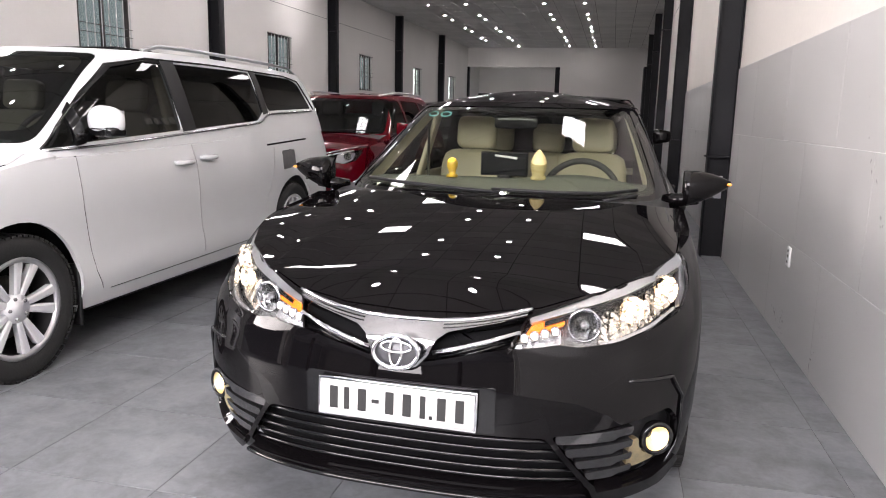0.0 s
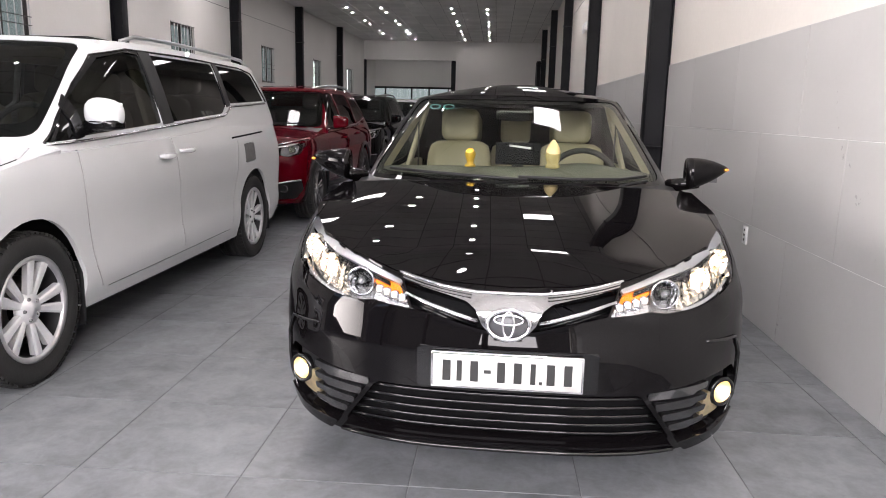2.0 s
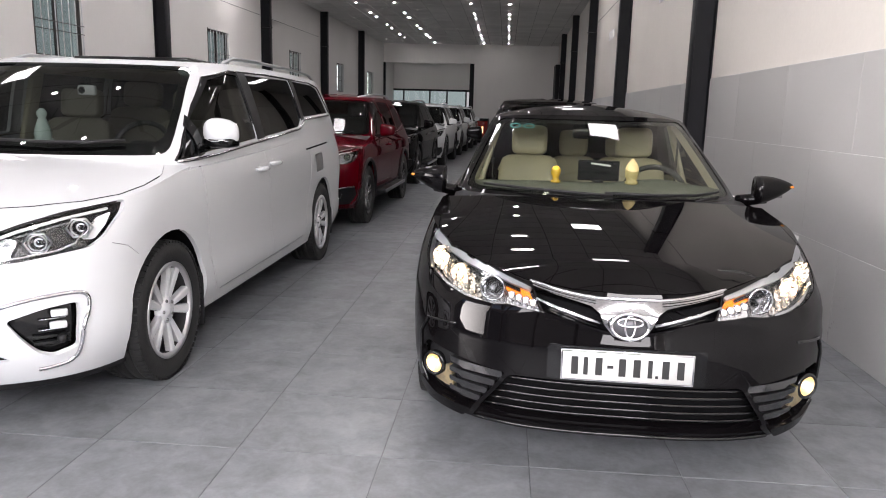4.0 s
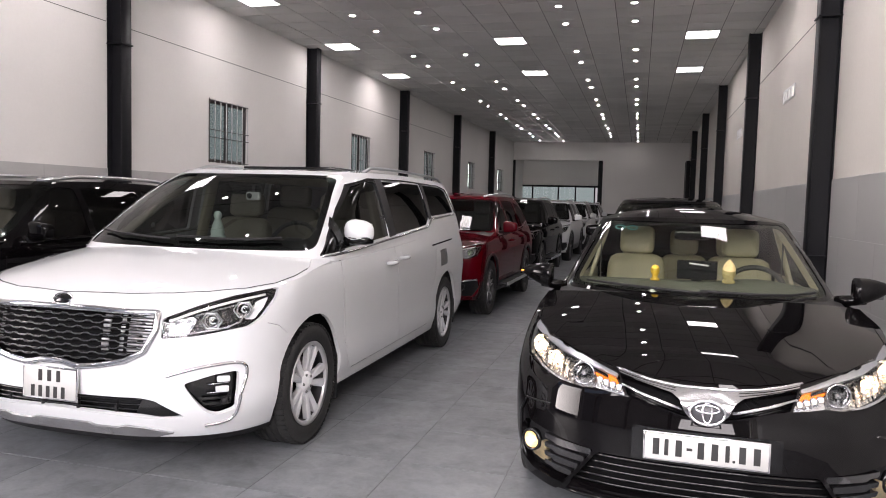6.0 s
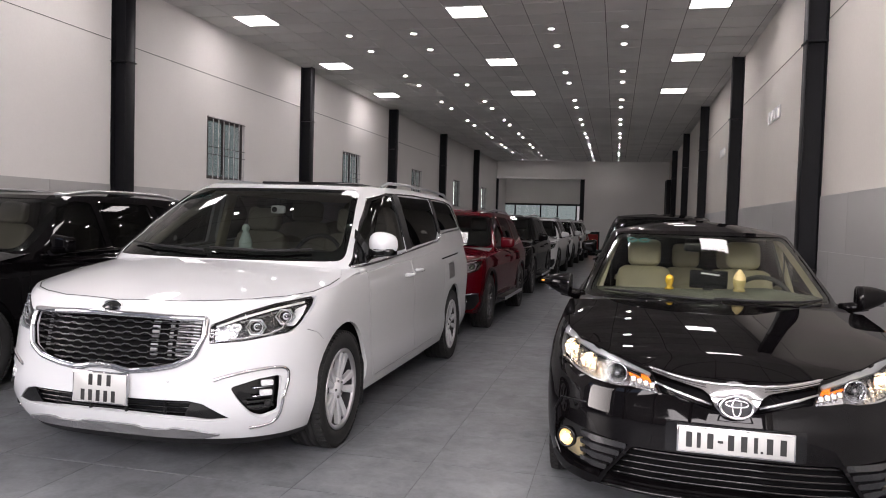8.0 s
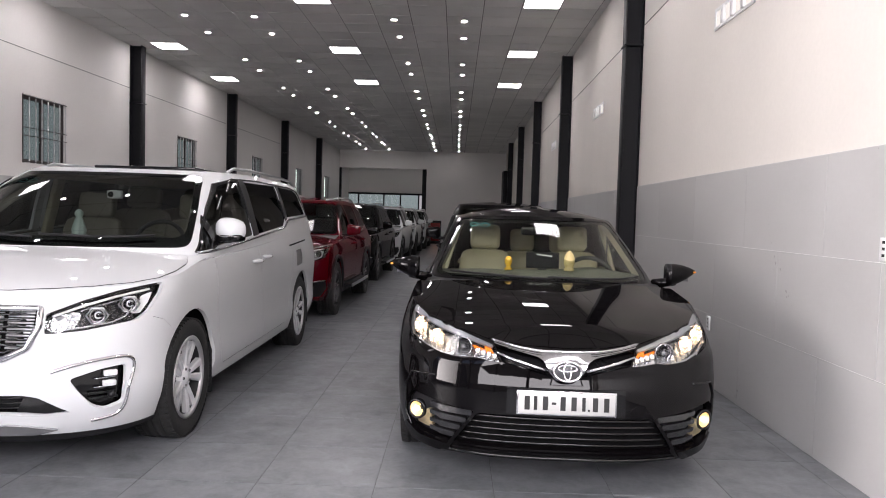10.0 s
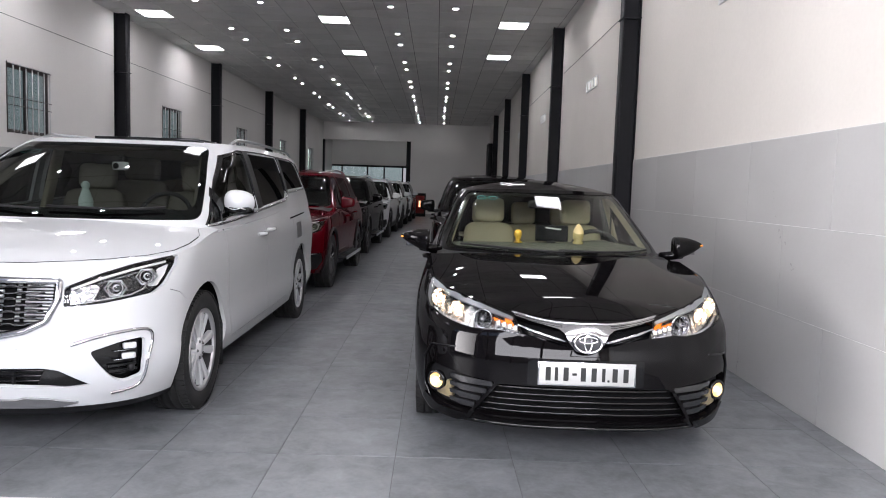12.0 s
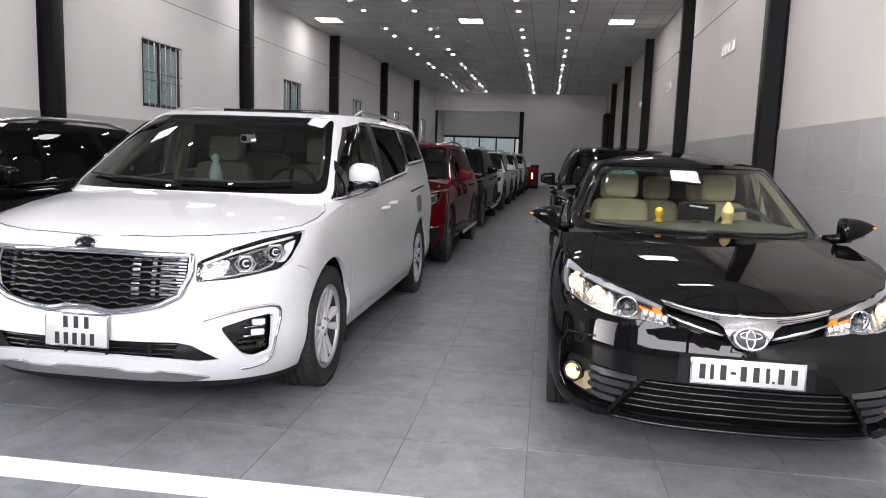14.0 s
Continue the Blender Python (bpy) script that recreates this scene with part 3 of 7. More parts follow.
def downlight():
    d = tagged(new("downlight"), "small round downlight lit in the ceiling", "downlight", "round downlights")
    part("ring", lathe([(0.047, 0.0), (0.056, -0.006), (0.064, -0.004), (0.066, 0.002)], 20, "z"), white_trim, d)
    part("bulb", lathe([(0.0, -0.005), (0.034, -0.005), (0.048, 0.0)], 20, "z"), down_light, d, "glowing lens")
    return d


first = None
for x in (-6.078, -4.869, -2.451, -1.242):
    for k in range(-2, 8):
        for y in (11.044 + 3.537 * k, 12.223 + 3.537 * k):
            if y > 36.4 or y < 3.2:
                continue
            m = Matrix.Translation((x, y, ceil_z(y)))
            if first is None:
                first = downlight()
                first.matrix_basis = m
            else:
                copy_thing(first, m)


# slotted vents high in the right wall
def vent(u):
    v = tagged(new("wall_vent"), "small white slotted vent block high in the wall", "vent", "wall vents")
    v.matrix_basis = frame_right(u)
    w, z0, z1 = 0.86, 3.05, 3.235
    for a, b, c, d in ((0, w, z0, z0 + 0.025), (0, w, z1 - 0.025, z1), (0, 0.025, z0, z1), (w - 0.025, w, z0, z1)):
        part("frame", block(-0.014, -0.001, a, b, c, d), white_trim, v)
    part("back", block(-0.003, -0.001, 0.025, w - 0.025, z0 + 0.025, z1 - 0.025), vent_sky, v)
    for k in range(1, 4):
        part("slat", block(-0.03, -0.003, w * k / 4 - 0.03, w * k / 4 + 0.03, z0 + 0.02, z1 - 0.02, 0.003, 1), white_trim, v)


for u in (4.07, 9.92, 15.68, 21.1):
    vent(u)


# wall sockets
def socket(u, z, w, h):
    s = tagged(new("wall_socket"), "white wall socket plate on the grey tiles", "socket", "wall sockets")
    s.matrix_basis = frame_right(u, 0.012)
    part("plate", block(-0.012, 0, 0, w, z, z + h, 0.003, 1), white_trim, s)
    for k in range(3):
        part("outlet", block(-0.0135, -0.0118, w * 0.35, w * 0.65, z + h * (0.18 + 0.28 * k), z + h * (0.3 + 0.28 * k)), black_plastic, s)


socket(2.19, 1.22, 0.075, 0.12)
socket(4.70, 0.47, 0.075, 0.12)

# ---------- cars ----------
class Wall:
    """A car's upright skin. Each level z has a plan outline: a rounded nose, straight flanks, a rounded tail.
    Chart (s, z): |s| < 1 nose corner, 1..2 flank, 2..3 tail corner; s < 0 is the -x side. y runs from nose to tail."""

    GRID = 1.3 * np.linspace(0, 1, 500) ** 1.5

    def __init__(self, nose, tail, width, lc, n, lr, nr, bow=0.02):
        self.nose, self.tail, self.width = spl(nose), spl(tail), spl(width)
        self.lc, self.lr, self.nr, self.bow = lc, lr, nr, bow
        self.n = spl(n) if isinstance(n, list) else (lambda z: n + 0.0 * np.asarray(z, float))

    def at(self, s, z):
        s, z = np.asarray(s, float), np.asarray(z, float)
        a, W = np.abs(s), self.width(z)
        y0, y1 = self.nose(z), self.tail(z)
        t = np.clip(a, 0, 1) * math.pi / 2
        n = self.n(z)
        xf = np.sin(t) ** (2 / n)
        yf = y0 + self.lc * (1 - np.maximum(np.cos(t), 0) ** (2 / n))
        k = np.clip(a - 1, 0, 1)
        ys = (y0 + self.lc) * (1 - k) + (y1 - self.lr) * k
        q = np.clip(a - 2, 0, 1) * math.pi / 2
        xr = np.cos(q) ** (2 / self.nr)
        yr = y1 - self.lr * (1 - np.sin(q) ** (2 / self.nr))
        x = np.where(a < 1, xf, np.where(a < 2, 1.0, xr))
        y = np.where(a < 1, yf, np.where(a < 2, ys, yr))
        x = x * W * (1 - self.bow * (1 - np.sin(np.clip((y - y0) / (y1 - y0), 0, 1) * math.pi) ** 0.6))
        return np.stack([np.sign(s) * x, y, z + 0.0 * y], -1)

    def side(self, y, z, sign=1):
        """Chart place of a point of the side view."""
        y0, y1 = float(self.nose(z)), float(self.tail(z))
        if y < y0 + self.lc:
            c = max(0.0, 1 - (y - y0) / self.lc)
            s = math.acos(min(1, c ** (float(self.n(z)) / 2))) / (math.pi / 2)
        elif y < y1 - self.lr:
            s = 1 + (y - y0 - self.lc) / (y1 - self.lr - y0 - self.lc)
        else:
            c = min(1, max(0.0, 1 - (y1 - y) / self.lr))
            s = 2 + math.asin(c ** (self.nr / 2)) / (math.pi / 2)
        return (sign * s, z)

    def front(self, x, z):
        """Chart place of a point of the front view."""
        g = self.GRID
        k = float(np.interp(abs(x), self.at(g, z)[:, 0], g))
        return (math.copysign(k, x), z)

    def sides(self, pts, sign=1, step=0.03):
        return [self.side(y, z, sign) for y, z in dense(pts, step)]

    def fronts(self, pts, step=0.03):
        return [self.front(x, z) for x, z in dense(pts, step)]

    def on_side(self, y, z, sign=1):
        return self.at(*self.side(y, z, sign))

    def on_front(self, x, z):
        return self.at(*self.front(x, z))


def shrink(poly, d):
    """The outline moved inwards by d (chart units)."""
    q = np.array(poly, float)
    a, b = np.roll(q, 1, 0), np.roll(q, -1, 0)
    e = b - a
    nrm = np.stack([-e[:, 1], e[:, 0]], -1)
    nrm /= np.maximum(np.linalg.norm(nrm, axis=1, keepdims=True), 1e-9)
    x, y = q[:, 0], q[:, 1]
    if (x * np.roll(y, -1) - y * np.roll(x, -1)).sum() < 0:
        nrm = -nrm
    return [tuple(p) for p in q + nrm * d]


def strip(line, w):
    """A narrow closed band along an open line in the chart."""
    q = np.array(line, float)
    d = np.gradient(q, axis=0)
    n = np.stack([-d[:, 1], d[:, 0]], -1)
    n /= np.maximum(np.linalg.norm(n, axis=1, keepdims=True), 1e-9)
    return [tuple(p) for p in q + n * w / 2] + [tuple(p) for p in (q - n * w / 2)[::-1]]


def tyre_bm(R, r, w, grooves=True):
    h = w / 2
    prof = [(r, -h * 0.78), (r + 0.012, -h * 0.9), ((R + r) / 2, -h), (R - 0.03, -h * 0.97), (R - 0.008, -h * 0.84), (R, -h * 0.7)]
    if grooves:
        for k in (-0.42, 0.0, 0.42):
            prof += [(R, h * (k - 0.05)), (R - 0.008, h * (k - 0.04)), (R - 0.008, h * (k + 0.04)), (R, h * (k + 0.05))]
    prof += [(R, h * 0.7), (R - 0.008, h * 0.84), (R - 0.03, h * 0.97), ((R + r) / 2, h), (r + 0.012, h * 0.9), (r, h * 0.78)]
    return lathe(prof, 56, "x")


def tread_bm(R, w, side, n=64):
    """Cross sipes: small raised blocks round both shoulders."""
    verts, faces = [], []
    for i in range(n):
        t0, t1 = 2 * math.pi * i / n, 2 * math.pi * (i + 0.72) / n
        a, b = side * w * 0.47, side * w * 0.27
        s = len(verts)
        for rr in (R - 0.008, R + 0.0035):
            for t in (t0, t1):
                for x, k in ((a, 0.988), (b, 1.0)):
                    verts.append((x, rr * k * math.cos(t), rr * k * math.sin(t)))
        for f in ((0, 1, 3, 2), (4, 6, 7, 5), (0, 4, 5, 1), (2, 3, 7, 6), (0, 2, 6, 4), (1, 5, 7, 3)):
            faces.append(tuple(s + j for j in f))
    bm = bm_of(verts, faces, False)
    bmesh.ops.recalc_face_normals(bm, faces=bm.faces)
    return bm


def spoke_bm(r0, r1, w0, w1, x0, x1, thick, lean=0.0):
    """One tapered, ridged spoke that runs up z; it faces +x. lean shears its tip round the rim."""
    verts, faces, n = [], [], 7
    for i in range(n):
        t = i / (n - 1)
        r, w = r0 + (r1 - r0) * t, w0 + (w1 - w0) * t
        x = x0 + (x1 - x0) * t ** 0.7
        y = lean * t
        for dy, dx in ((-w / 2, -thick), (-w / 2, -0.006), (-w * 0.28, 0.0), (w * 0.28, 0.0), (w / 2, -0.006), (w / 2, -thick)):
            verts.append((x + dx, y + dy, r))
    for i in range(n - 1):
        for j in range(6):
            k = (j + 1) % 6
            faces.append((i * 6 + j, i * 6 + k, i * 6 + 6 + k, i * 6 + 6 + j))
    bm = bm_of(verts, faces, False)
    bmesh.ops.recalc_face_normals(bm, faces=bm.faces)
    return bm


rim_m = noisy(mat("rim_lip", (0.45, 0.45, 0.46), 0.3, 0.7), 8, 0.1, 120)
# barrel tone holds the shade behind the spokes; dark wheels' lips share it
barrel_m = noisy(mat("shaded_rim_barrel", (0.035, 0.035, 0.037), 0.5, 0.6), 8, 0.2, 90)


def wheel(parent, x, y, sign, R, r, w, style="ten", metal=None, full=True):
    """A wheel under its car, face outwards at side sign."""
    metal = metal or alloy
    hub = part("wheel", tyre_bm(R, r, w, full), rubber, parent, "black tyre on a silver alloy rim" if metal is alloy else "black tyre on a dark rim with machined spokes")
    hub.matrix_basis = pose(x, y, R - 0.006, 0, 0, 0 if sign > 0 else 180)
    if full:
        for sd in (-1, 1):
            tagged(part("tread", tread_bm(R, w, sd), rubber, hub), kind="stuff")
    f = w * 0.43
    rim = lathe([(r + 0.004, -w * 0.4), (r + 0.004, f - 0.01), (r + 0.010, f + 0.006), (r - 0.004, f + 0.010), (r - 0.016, f), (r - 0.018, f - 0.012)], 48, "x")
    part("rim", rim, rim_m if metal is alloy else barrel_m, hub)
    part("barrel", lathe([(r - 0.018, f - 0.012), (r - 0.022, f - 0.05), (r - 0.03, -w * 0.4)], 48, "x"), barrel_m, hub)
    part("brake_disc", lathe([(0.07, f - 0.085), (0.155, f - 0.085), (0.155, f - 0.1), (0.07, f - 0.1)], 32, "x", True), brake_m, hub)
    # disc coloured near-black in place of shade behind the spokes
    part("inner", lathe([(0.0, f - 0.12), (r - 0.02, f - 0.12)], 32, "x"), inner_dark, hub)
    bms = []
    if style == "ten":
        for k in range(10):
            a = k * 36
            b = spoke_bm(0.045, r - 0.004, 0.03, 0.056, f - 0.02, f - 0.001, 0.034)
            bms.append(moved(b, pose(0, 0, 0, a + (5 if k % 2 else -5))))
    elif style == "split":
        for k in range(5):
            for d in (-1, 1):
                b = spoke_bm(0.05, r - 0.006, 0.026, 0.026, f - 0.02, f - 0.002, 0.03, d * 0.02)
                bms.append(moved(b, pose(0, 0, 0, k * 72 + d * 13)))
    else:
        for k in range(5):
            b = spoke_bm(0.045, r - 0.01, 0.06, 0.085, f - 0.02, f - 0.006, 0.03)
            bms.append(moved(b, pose(0, 0, 0, k * 72)))
    for b in bms:
        part("spoke", b, metal, hub)
    part("hub_cap", lathe([(0.0, f - 0.004), (0.028, f - 0.005), (0.032, f - 0.012), (0.07, f - 0.014), (0.076, f - 0.05)], 24, "x"), metal, hub)
    for k in range(5):
        t = 2 * math.pi * (k + 0.5) / 5
        part("nut", lathe([(0, f - 0.006), (0.008, f - 0.006), (0.01, f - 0.016)], 8, "x"), dark_alloy, hub, m=Matrix.Translation((0, 0.052 * math.cos(t), 0.052 * math.sin(t))))
    return hub


def islands(bm):
    """The loose pieces of a mesh, largest first."""
    seen, groups = set(), []
    for v in bm.verts:
        if v in seen:
            continue
        seen.add(v)
        todo, group = [v], []
        while todo:
            u = todo.pop()
            group.append(u)
            for e in u.link_edges:
                w = e.other_vert(u)
                if w not in seen:
                    seen.add(w)
                    todo.append(w)
        groups.append(group)
    if len(groups) < 2:
        return [bm]
    groups.sort(key=len, reverse=True)
    out = []
    for g in groups:
        idx = {v: i for i, v in enumerate(g)}
        fs = {f for v in g for f in v.link_faces}
        smooth = [f.smooth for f in fs]
        nb = bm_of([tuple(v.co) for v in g], [tuple(idx[v] for v in f.verts) for f in fs])
        nb.faces.ensure_lookup_table()
        for f, s in zip(nb.faces, smooth):
            f.smooth = s
        out.append(nb)
    bm.free()
    return out


class Car:
    """Builds a car shell from a few curves. sp: a dictionary of its sizes."""

    def __init__(self, name, label, category, place, sp):
        self.sp = sp
        self.low = Wall(sp["nose"], sp["tail"], sp["width"], sp.get("lc", 0.62), sp.get("n", 2.5), sp.get("lr", 0.5), 3.2, sp.get("bow", 0.03))
        self.gh = Wall(sp["screen"], sp["back"], sp["gwidth"], sp.get("glc", 0.45), 2.4, 0.35, 3.0, sp.get("gbow", 0.05))
        self.hood, self.belt = spl(sp["hood"]), spl(sp["belt"])
        self.crown = sp.get("crown", 0.09)
        self.ob = tagged(new(name), label, category)
        self.ob.matrix_basis = place
        self.paint = sp["paint"]
        self.holes, self.gap_shades = [], []

    def deck(self, x, y):
        """Height of bonnet at x, y."""
        z = self.hood(y)
        w, crest = self.sp["hoodw"], self.sp.get("crest", 0.0)
        if crest:
            # the fenders rise over the lamps and fall to the crown behind them
            k = 0.5 - 0.5 * np.cos(math.pi * np.clip((np.asarray(y) - 0.2) / 1.15, 0, 1))
            q = np.clip((np.abs(np.asarray(x)) - 0.36) / 0.3, 0, 1)
            dome = 0.045 * np.clip(1 - (np.asarray(x) / 0.6) ** 2, 0, 1) * np.clip((np.asarray(y) - 0.05) / 0.2, 0, 1)
            return z - self.crown * k * np.abs(np.asarray(x) / w) ** 2.4 + (crest * q * q * (3 - 2 * q) + dome) * (1 - k)
        return z - self.crown * np.abs(np.asarray(x) / w) ** 2.4

    def top(self, s):
        """Upper edge of the lower skin at chart s: the bonnet's edge, then the belt."""
        cowl = self.sp["cowl"]
        z = np.full(len(s), 0.8)
        for _ in range(40):
            p = self.low.at(s, z)
            k = np.clip((p[:, 1] - cowl + 0.25) / 0.5, 0, 1)
            k = k * k * (3 - 2 * k)
            z = 0.5 * z + 0.5 * (self.deck(p[:, 0], p[:, 1]) * (1 - k) + self.belt(p[:, 1]) * k)
        return z

    def lower_outline(self):
        sp, low = self.sp, self.low
        R, zc = sp["arch"], sp["wheel"] + 0.01
        base = spl(sp["base"])
        one = []
        for k in range(0, 61):
            s = k / 60 * 0.999
            p = low.at(s, float(base(0)))
            z = float(base(p[1]))
            one.append((s, z))
        pts = []
        end = float(low.tail(0.4)) - low.lr
        for hub in sp["hubs"]:
            z = float(base(hub))
            dx = math.sqrt(max(0.01, R * R - (zc - z) ** 2))
            pts.append((hub - dx, float(base(hub - dx))))
            t0 = math.atan2(z - zc, -dx)
            t1 = math.atan2(z - zc, dx)
            if t0 < 0:
                t0 += 2 * math.pi
            n = 22
            for i in range(1, n):
                t = t0 + (t1 - t0) * i / n
                pts.append((hub + R * math.cos(t), zc + R * math.sin(t)))
            pts.append((hub + dx, float(base(hub + dx))))
        # leave out the nose part of the lower edge that the front arch replaces
        one = [q for q in one if low.at(*q)[1] < pts[0][0] - 0.02]
        side = [low.side(y, z) for y, z in dense(pts + [(end, float(base(end)))], 0.05, False)]
        rear = [(2 + k / 12, float(base(sp["length"]))) for k in range(1, 13)]
        bottom = one + side + rear
        smax = 3.0
        ss = np.linspace(0, smax, 211)
        tops = [(float(s), float(z)) for s, z in zip(ss, self.top(ss))]
        ring = [(-s, z) for s, z in bottom[:0:-1]] + bottom + tops[::-1] + [(-s, z) for s, z in tops[1:]]
        self.tops = tops
        return ring

    def body(self, grid=0.045):
        ring = self.lower_outline()
        low = self.low
        bm = sheet(low.at, ring, self.holes, grid, rim=0.025, heart=(0, self.sp["length"] / 2, 0.5))
        panels = islands(bm)
        self.ob_body = part("body", panels[0], self.paint, self.ob)
        for q in panels[1:]:
            part("body_panel", q, self.paint, self.ob)
        # dark ribs laid in the door gaps stand in for their shade
        for line, sign in self.gap_shades:
            self.rib("seal", [low.side(y, z, sign) for y, z in line], 0.0065, inner_dark, lift=-0.009)
        # near-black inner hull: its colour stands in for the shade in gaps and arches
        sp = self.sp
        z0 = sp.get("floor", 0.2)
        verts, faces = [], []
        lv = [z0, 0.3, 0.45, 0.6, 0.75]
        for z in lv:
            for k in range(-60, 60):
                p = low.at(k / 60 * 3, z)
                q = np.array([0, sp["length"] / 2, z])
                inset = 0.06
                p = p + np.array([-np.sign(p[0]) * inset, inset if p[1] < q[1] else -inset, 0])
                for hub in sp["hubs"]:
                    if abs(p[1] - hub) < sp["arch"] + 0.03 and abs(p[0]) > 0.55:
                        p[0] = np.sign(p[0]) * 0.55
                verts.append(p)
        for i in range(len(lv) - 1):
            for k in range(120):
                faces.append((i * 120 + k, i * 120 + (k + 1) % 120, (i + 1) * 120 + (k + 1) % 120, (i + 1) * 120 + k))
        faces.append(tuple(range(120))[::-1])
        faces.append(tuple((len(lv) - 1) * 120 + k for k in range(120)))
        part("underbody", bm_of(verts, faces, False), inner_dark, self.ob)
        return self

    def bonnet(self, line, cowl_line, grid=0.045, seam=0.0):
        """line: bonnet outline on the +x half from the front centre to the cowl, in the top view."""
        low = self.low
        edge = []
        for s, z in self.tops:
            p = low.at(s, z)
            if p[1] > cowl_line(p[0]):
                break
            edge.append((p[0], p[1]))
        last = edge[-1]
        edge += [(last[0] * (1 - k / 12), float(cowl_line(last[0] * (1 - k / 12)))) for k in range(0, 13)][1:]
        outer = edge + [(-x, y) for x, y in edge[-2:0:-1]]
        hood = line + [(-x, y) for x, y in line[::-1] if x > 1e-6]
        hood = dense(hood, 0.04)

        def place(x, y):
            return np.stack([x, y, self.deck(x, y)], -1)
        part("fender_top", sheet(place, dense(outer, 0.04), [hood], grid, rim=0.02, heart=(0, 1, -3)), self.paint, self.ob)
        self.ob_hood = part("bonnet", sheet(place, shrink(hood, 0.004), [], grid, lift=0.001, rim=0.02, heart=(0, 1, -3)), self.paint, self.ob)
        if seam:
            e = [(x, y, float(self.deck(x, y)) - 0.001) for x, y in hood if y < 1.0]
            i = max(range(1, len(e)), key=lambda k: math.dist(e[k], e[k - 1]))
            e = e[i:] + e[:i] if math.dist(e[i], e[i - 1]) > 0.2 else e
            # dark rib drawn along the bonnet's edge as the shade of its gap
            part("bonnet_seam", tube(e, seam, 6), inner_dark, self.ob)
        return self

    def shoulder(self, cut):
        """The narrow ledge between lower skin and greenhouse, from the cowl to the tail."""
        base = self.sp["gbase"]
        for sign in (1, -1):
            verts, faces, n = [], [], 0
            for s, z in self.tops:
                p = self.low.at(s * sign, z)
                if p[1] < cut:
                    continue
                if p[1] < float(self.gh.tail(base)) - 0.02:
                    q = self.gh.on_side(max(p[1], float(self.gh.nose(base)) + 0.02), z - 0.02, sign)
                else:
                    q = np.array([p[0] * 0.4, float(self.gh.tail(z)) - 0.05, z])
                q = np.array([q[0] * 0.97, q[1], z + 0.004])
                verts += [p, (p + q) / 2 + np.array([0, 0, 0.006]), q]
                n += 1
            for i in range(n - 1):
                for j in (0, 1):
                    f = (i * 3 + j, i * 3 + 3 + j, i * 3 + 4 + j, i * 3 + 1 + j)
                    faces.append(f if sign > 0 else f[::-1])
            part("waist", bm_of(verts, faces), self.paint, self.ob)

    def greenhouse(self, roofline, panes, grid=0.05, pillar=None, glass_rim=0.004):
        """panes: (name, material, chart outline) cut from the pillars and filled with glass. roofline: z over y."""
        gh, sp = self.gh, self.sp
        rl = spl(roofline)
        base = sp["gbase"]
        self.rl = rl

        ss = np.linspace(0, 3, 151)
        zs = np.full(151, base + 0.3)
        for _ in range(30):
            zs = 0.5 * zs + 0.5 * rl(gh.at(ss, zs)[:, 1])
        tops = [(float(s), float(z)) for s, z in zip(ss, zs)]
        bots = [(k / 150 * 3, float(self.belt(gh.at(k / 150 * 3, base)[1])) - 0.05) for k in range(151)]
        z0 = sp.get("screen_base", base)
        bots = [(s, min(z, z0 - 0.03) if gh.at(s, base)[1] < sp["cowl"] + 0.5 else z) for s, z in bots]
        ring = bots[::-1][:-1]
        ring = [(-s, z) for s, z in ring] + bots + tops[::-1] + [(-s, z) for s, z in tops[1:]]
        bm = sheet(gh.at, ring, [p[2] for p in panes], grid, rim=0.03, heart=(0, sp["length"] / 2, 0.8))
        part("pillar_frame", bm, pillar or self.paint, self.ob)
        for name, m, poly in panes:
            p = part(name, sheet(gh.at, shrink(poly, 0.002), [], 0.06, lift=-0.004, rim=glass_rim, heart=(0, sp["length"] / 2, 0.8)), m, self.ob)
            p.visible_shadow = False
        # roof: rings from the roofline to the middle
        edge = [gh.at(s, z) for s, z in tops] + [gh.at(-s, z) for s, z in tops[-2:0:-1]]
        edge = np.array(edge)
        cy = (edge[:, 1].min() + edge[:, 1].max()) / 2
        verts, faces, n, R = [], [], len(edge), 9
        for i in range(R):
            k = 1 - i / R
            for p in edge:
                y = cy + (p[1] - cy) * k
                zr = p[2] + sp.get("roof_rise", 0.05) * (1 - k ** 2.2)
                verts.append((p[0] * k, y, zr))
        verts.append((0, cy, verts[-1][2] + 0.001))
        for i in range(R - 1):
            for j in range(n):
                faces.append((i * n + j, i * n + (j + 1) % n, (i + 1) * n + (j + 1) % n, (i + 1) * n + j))
        for j in range(n):
            faces.append(((R - 1) * n + j, (R - 1) * n + (j + 1) % n, len(verts) - 1))
        bm = bm_of(verts, faces)
        bmesh.ops.recalc_face_normals(bm, faces=bm.faces)
        part("roof", bm, self.sp.get("roof_paint", self.paint), self.ob)
        return self

    def fill(self, name, poly, material, lift=0.0, rim=0.012, grid=0.045, label="", wall=None, parent=None):
        w = wall or self.low
        return part(name, sheet(w.at, poly, [], grid, lift, rim, (0, self.sp["length"] / 2, 0.5)), material, parent or self.ob, label)

    def rib(self, name, line, r, material, wall=None, lift=0.0, flat=1.0, label="", parent=None, closed=False):
        """A bar laid along a chart line."""
        w = wall or self.low
        h = np.array([0, self.sp["length"] / 2, 0.5])
        P = []
        for s, z in line:
            p = w.at(s, z)
            e = 1e-3
            d1, d2 = w.at(s + e, z) - p, w.at(s, z + e) - p
            n = np.cross(d1, d2)
            n = n / max(np.linalg.norm(n), 1e-9)
            if (n * (p - h)).sum() < 0:
                n = -n
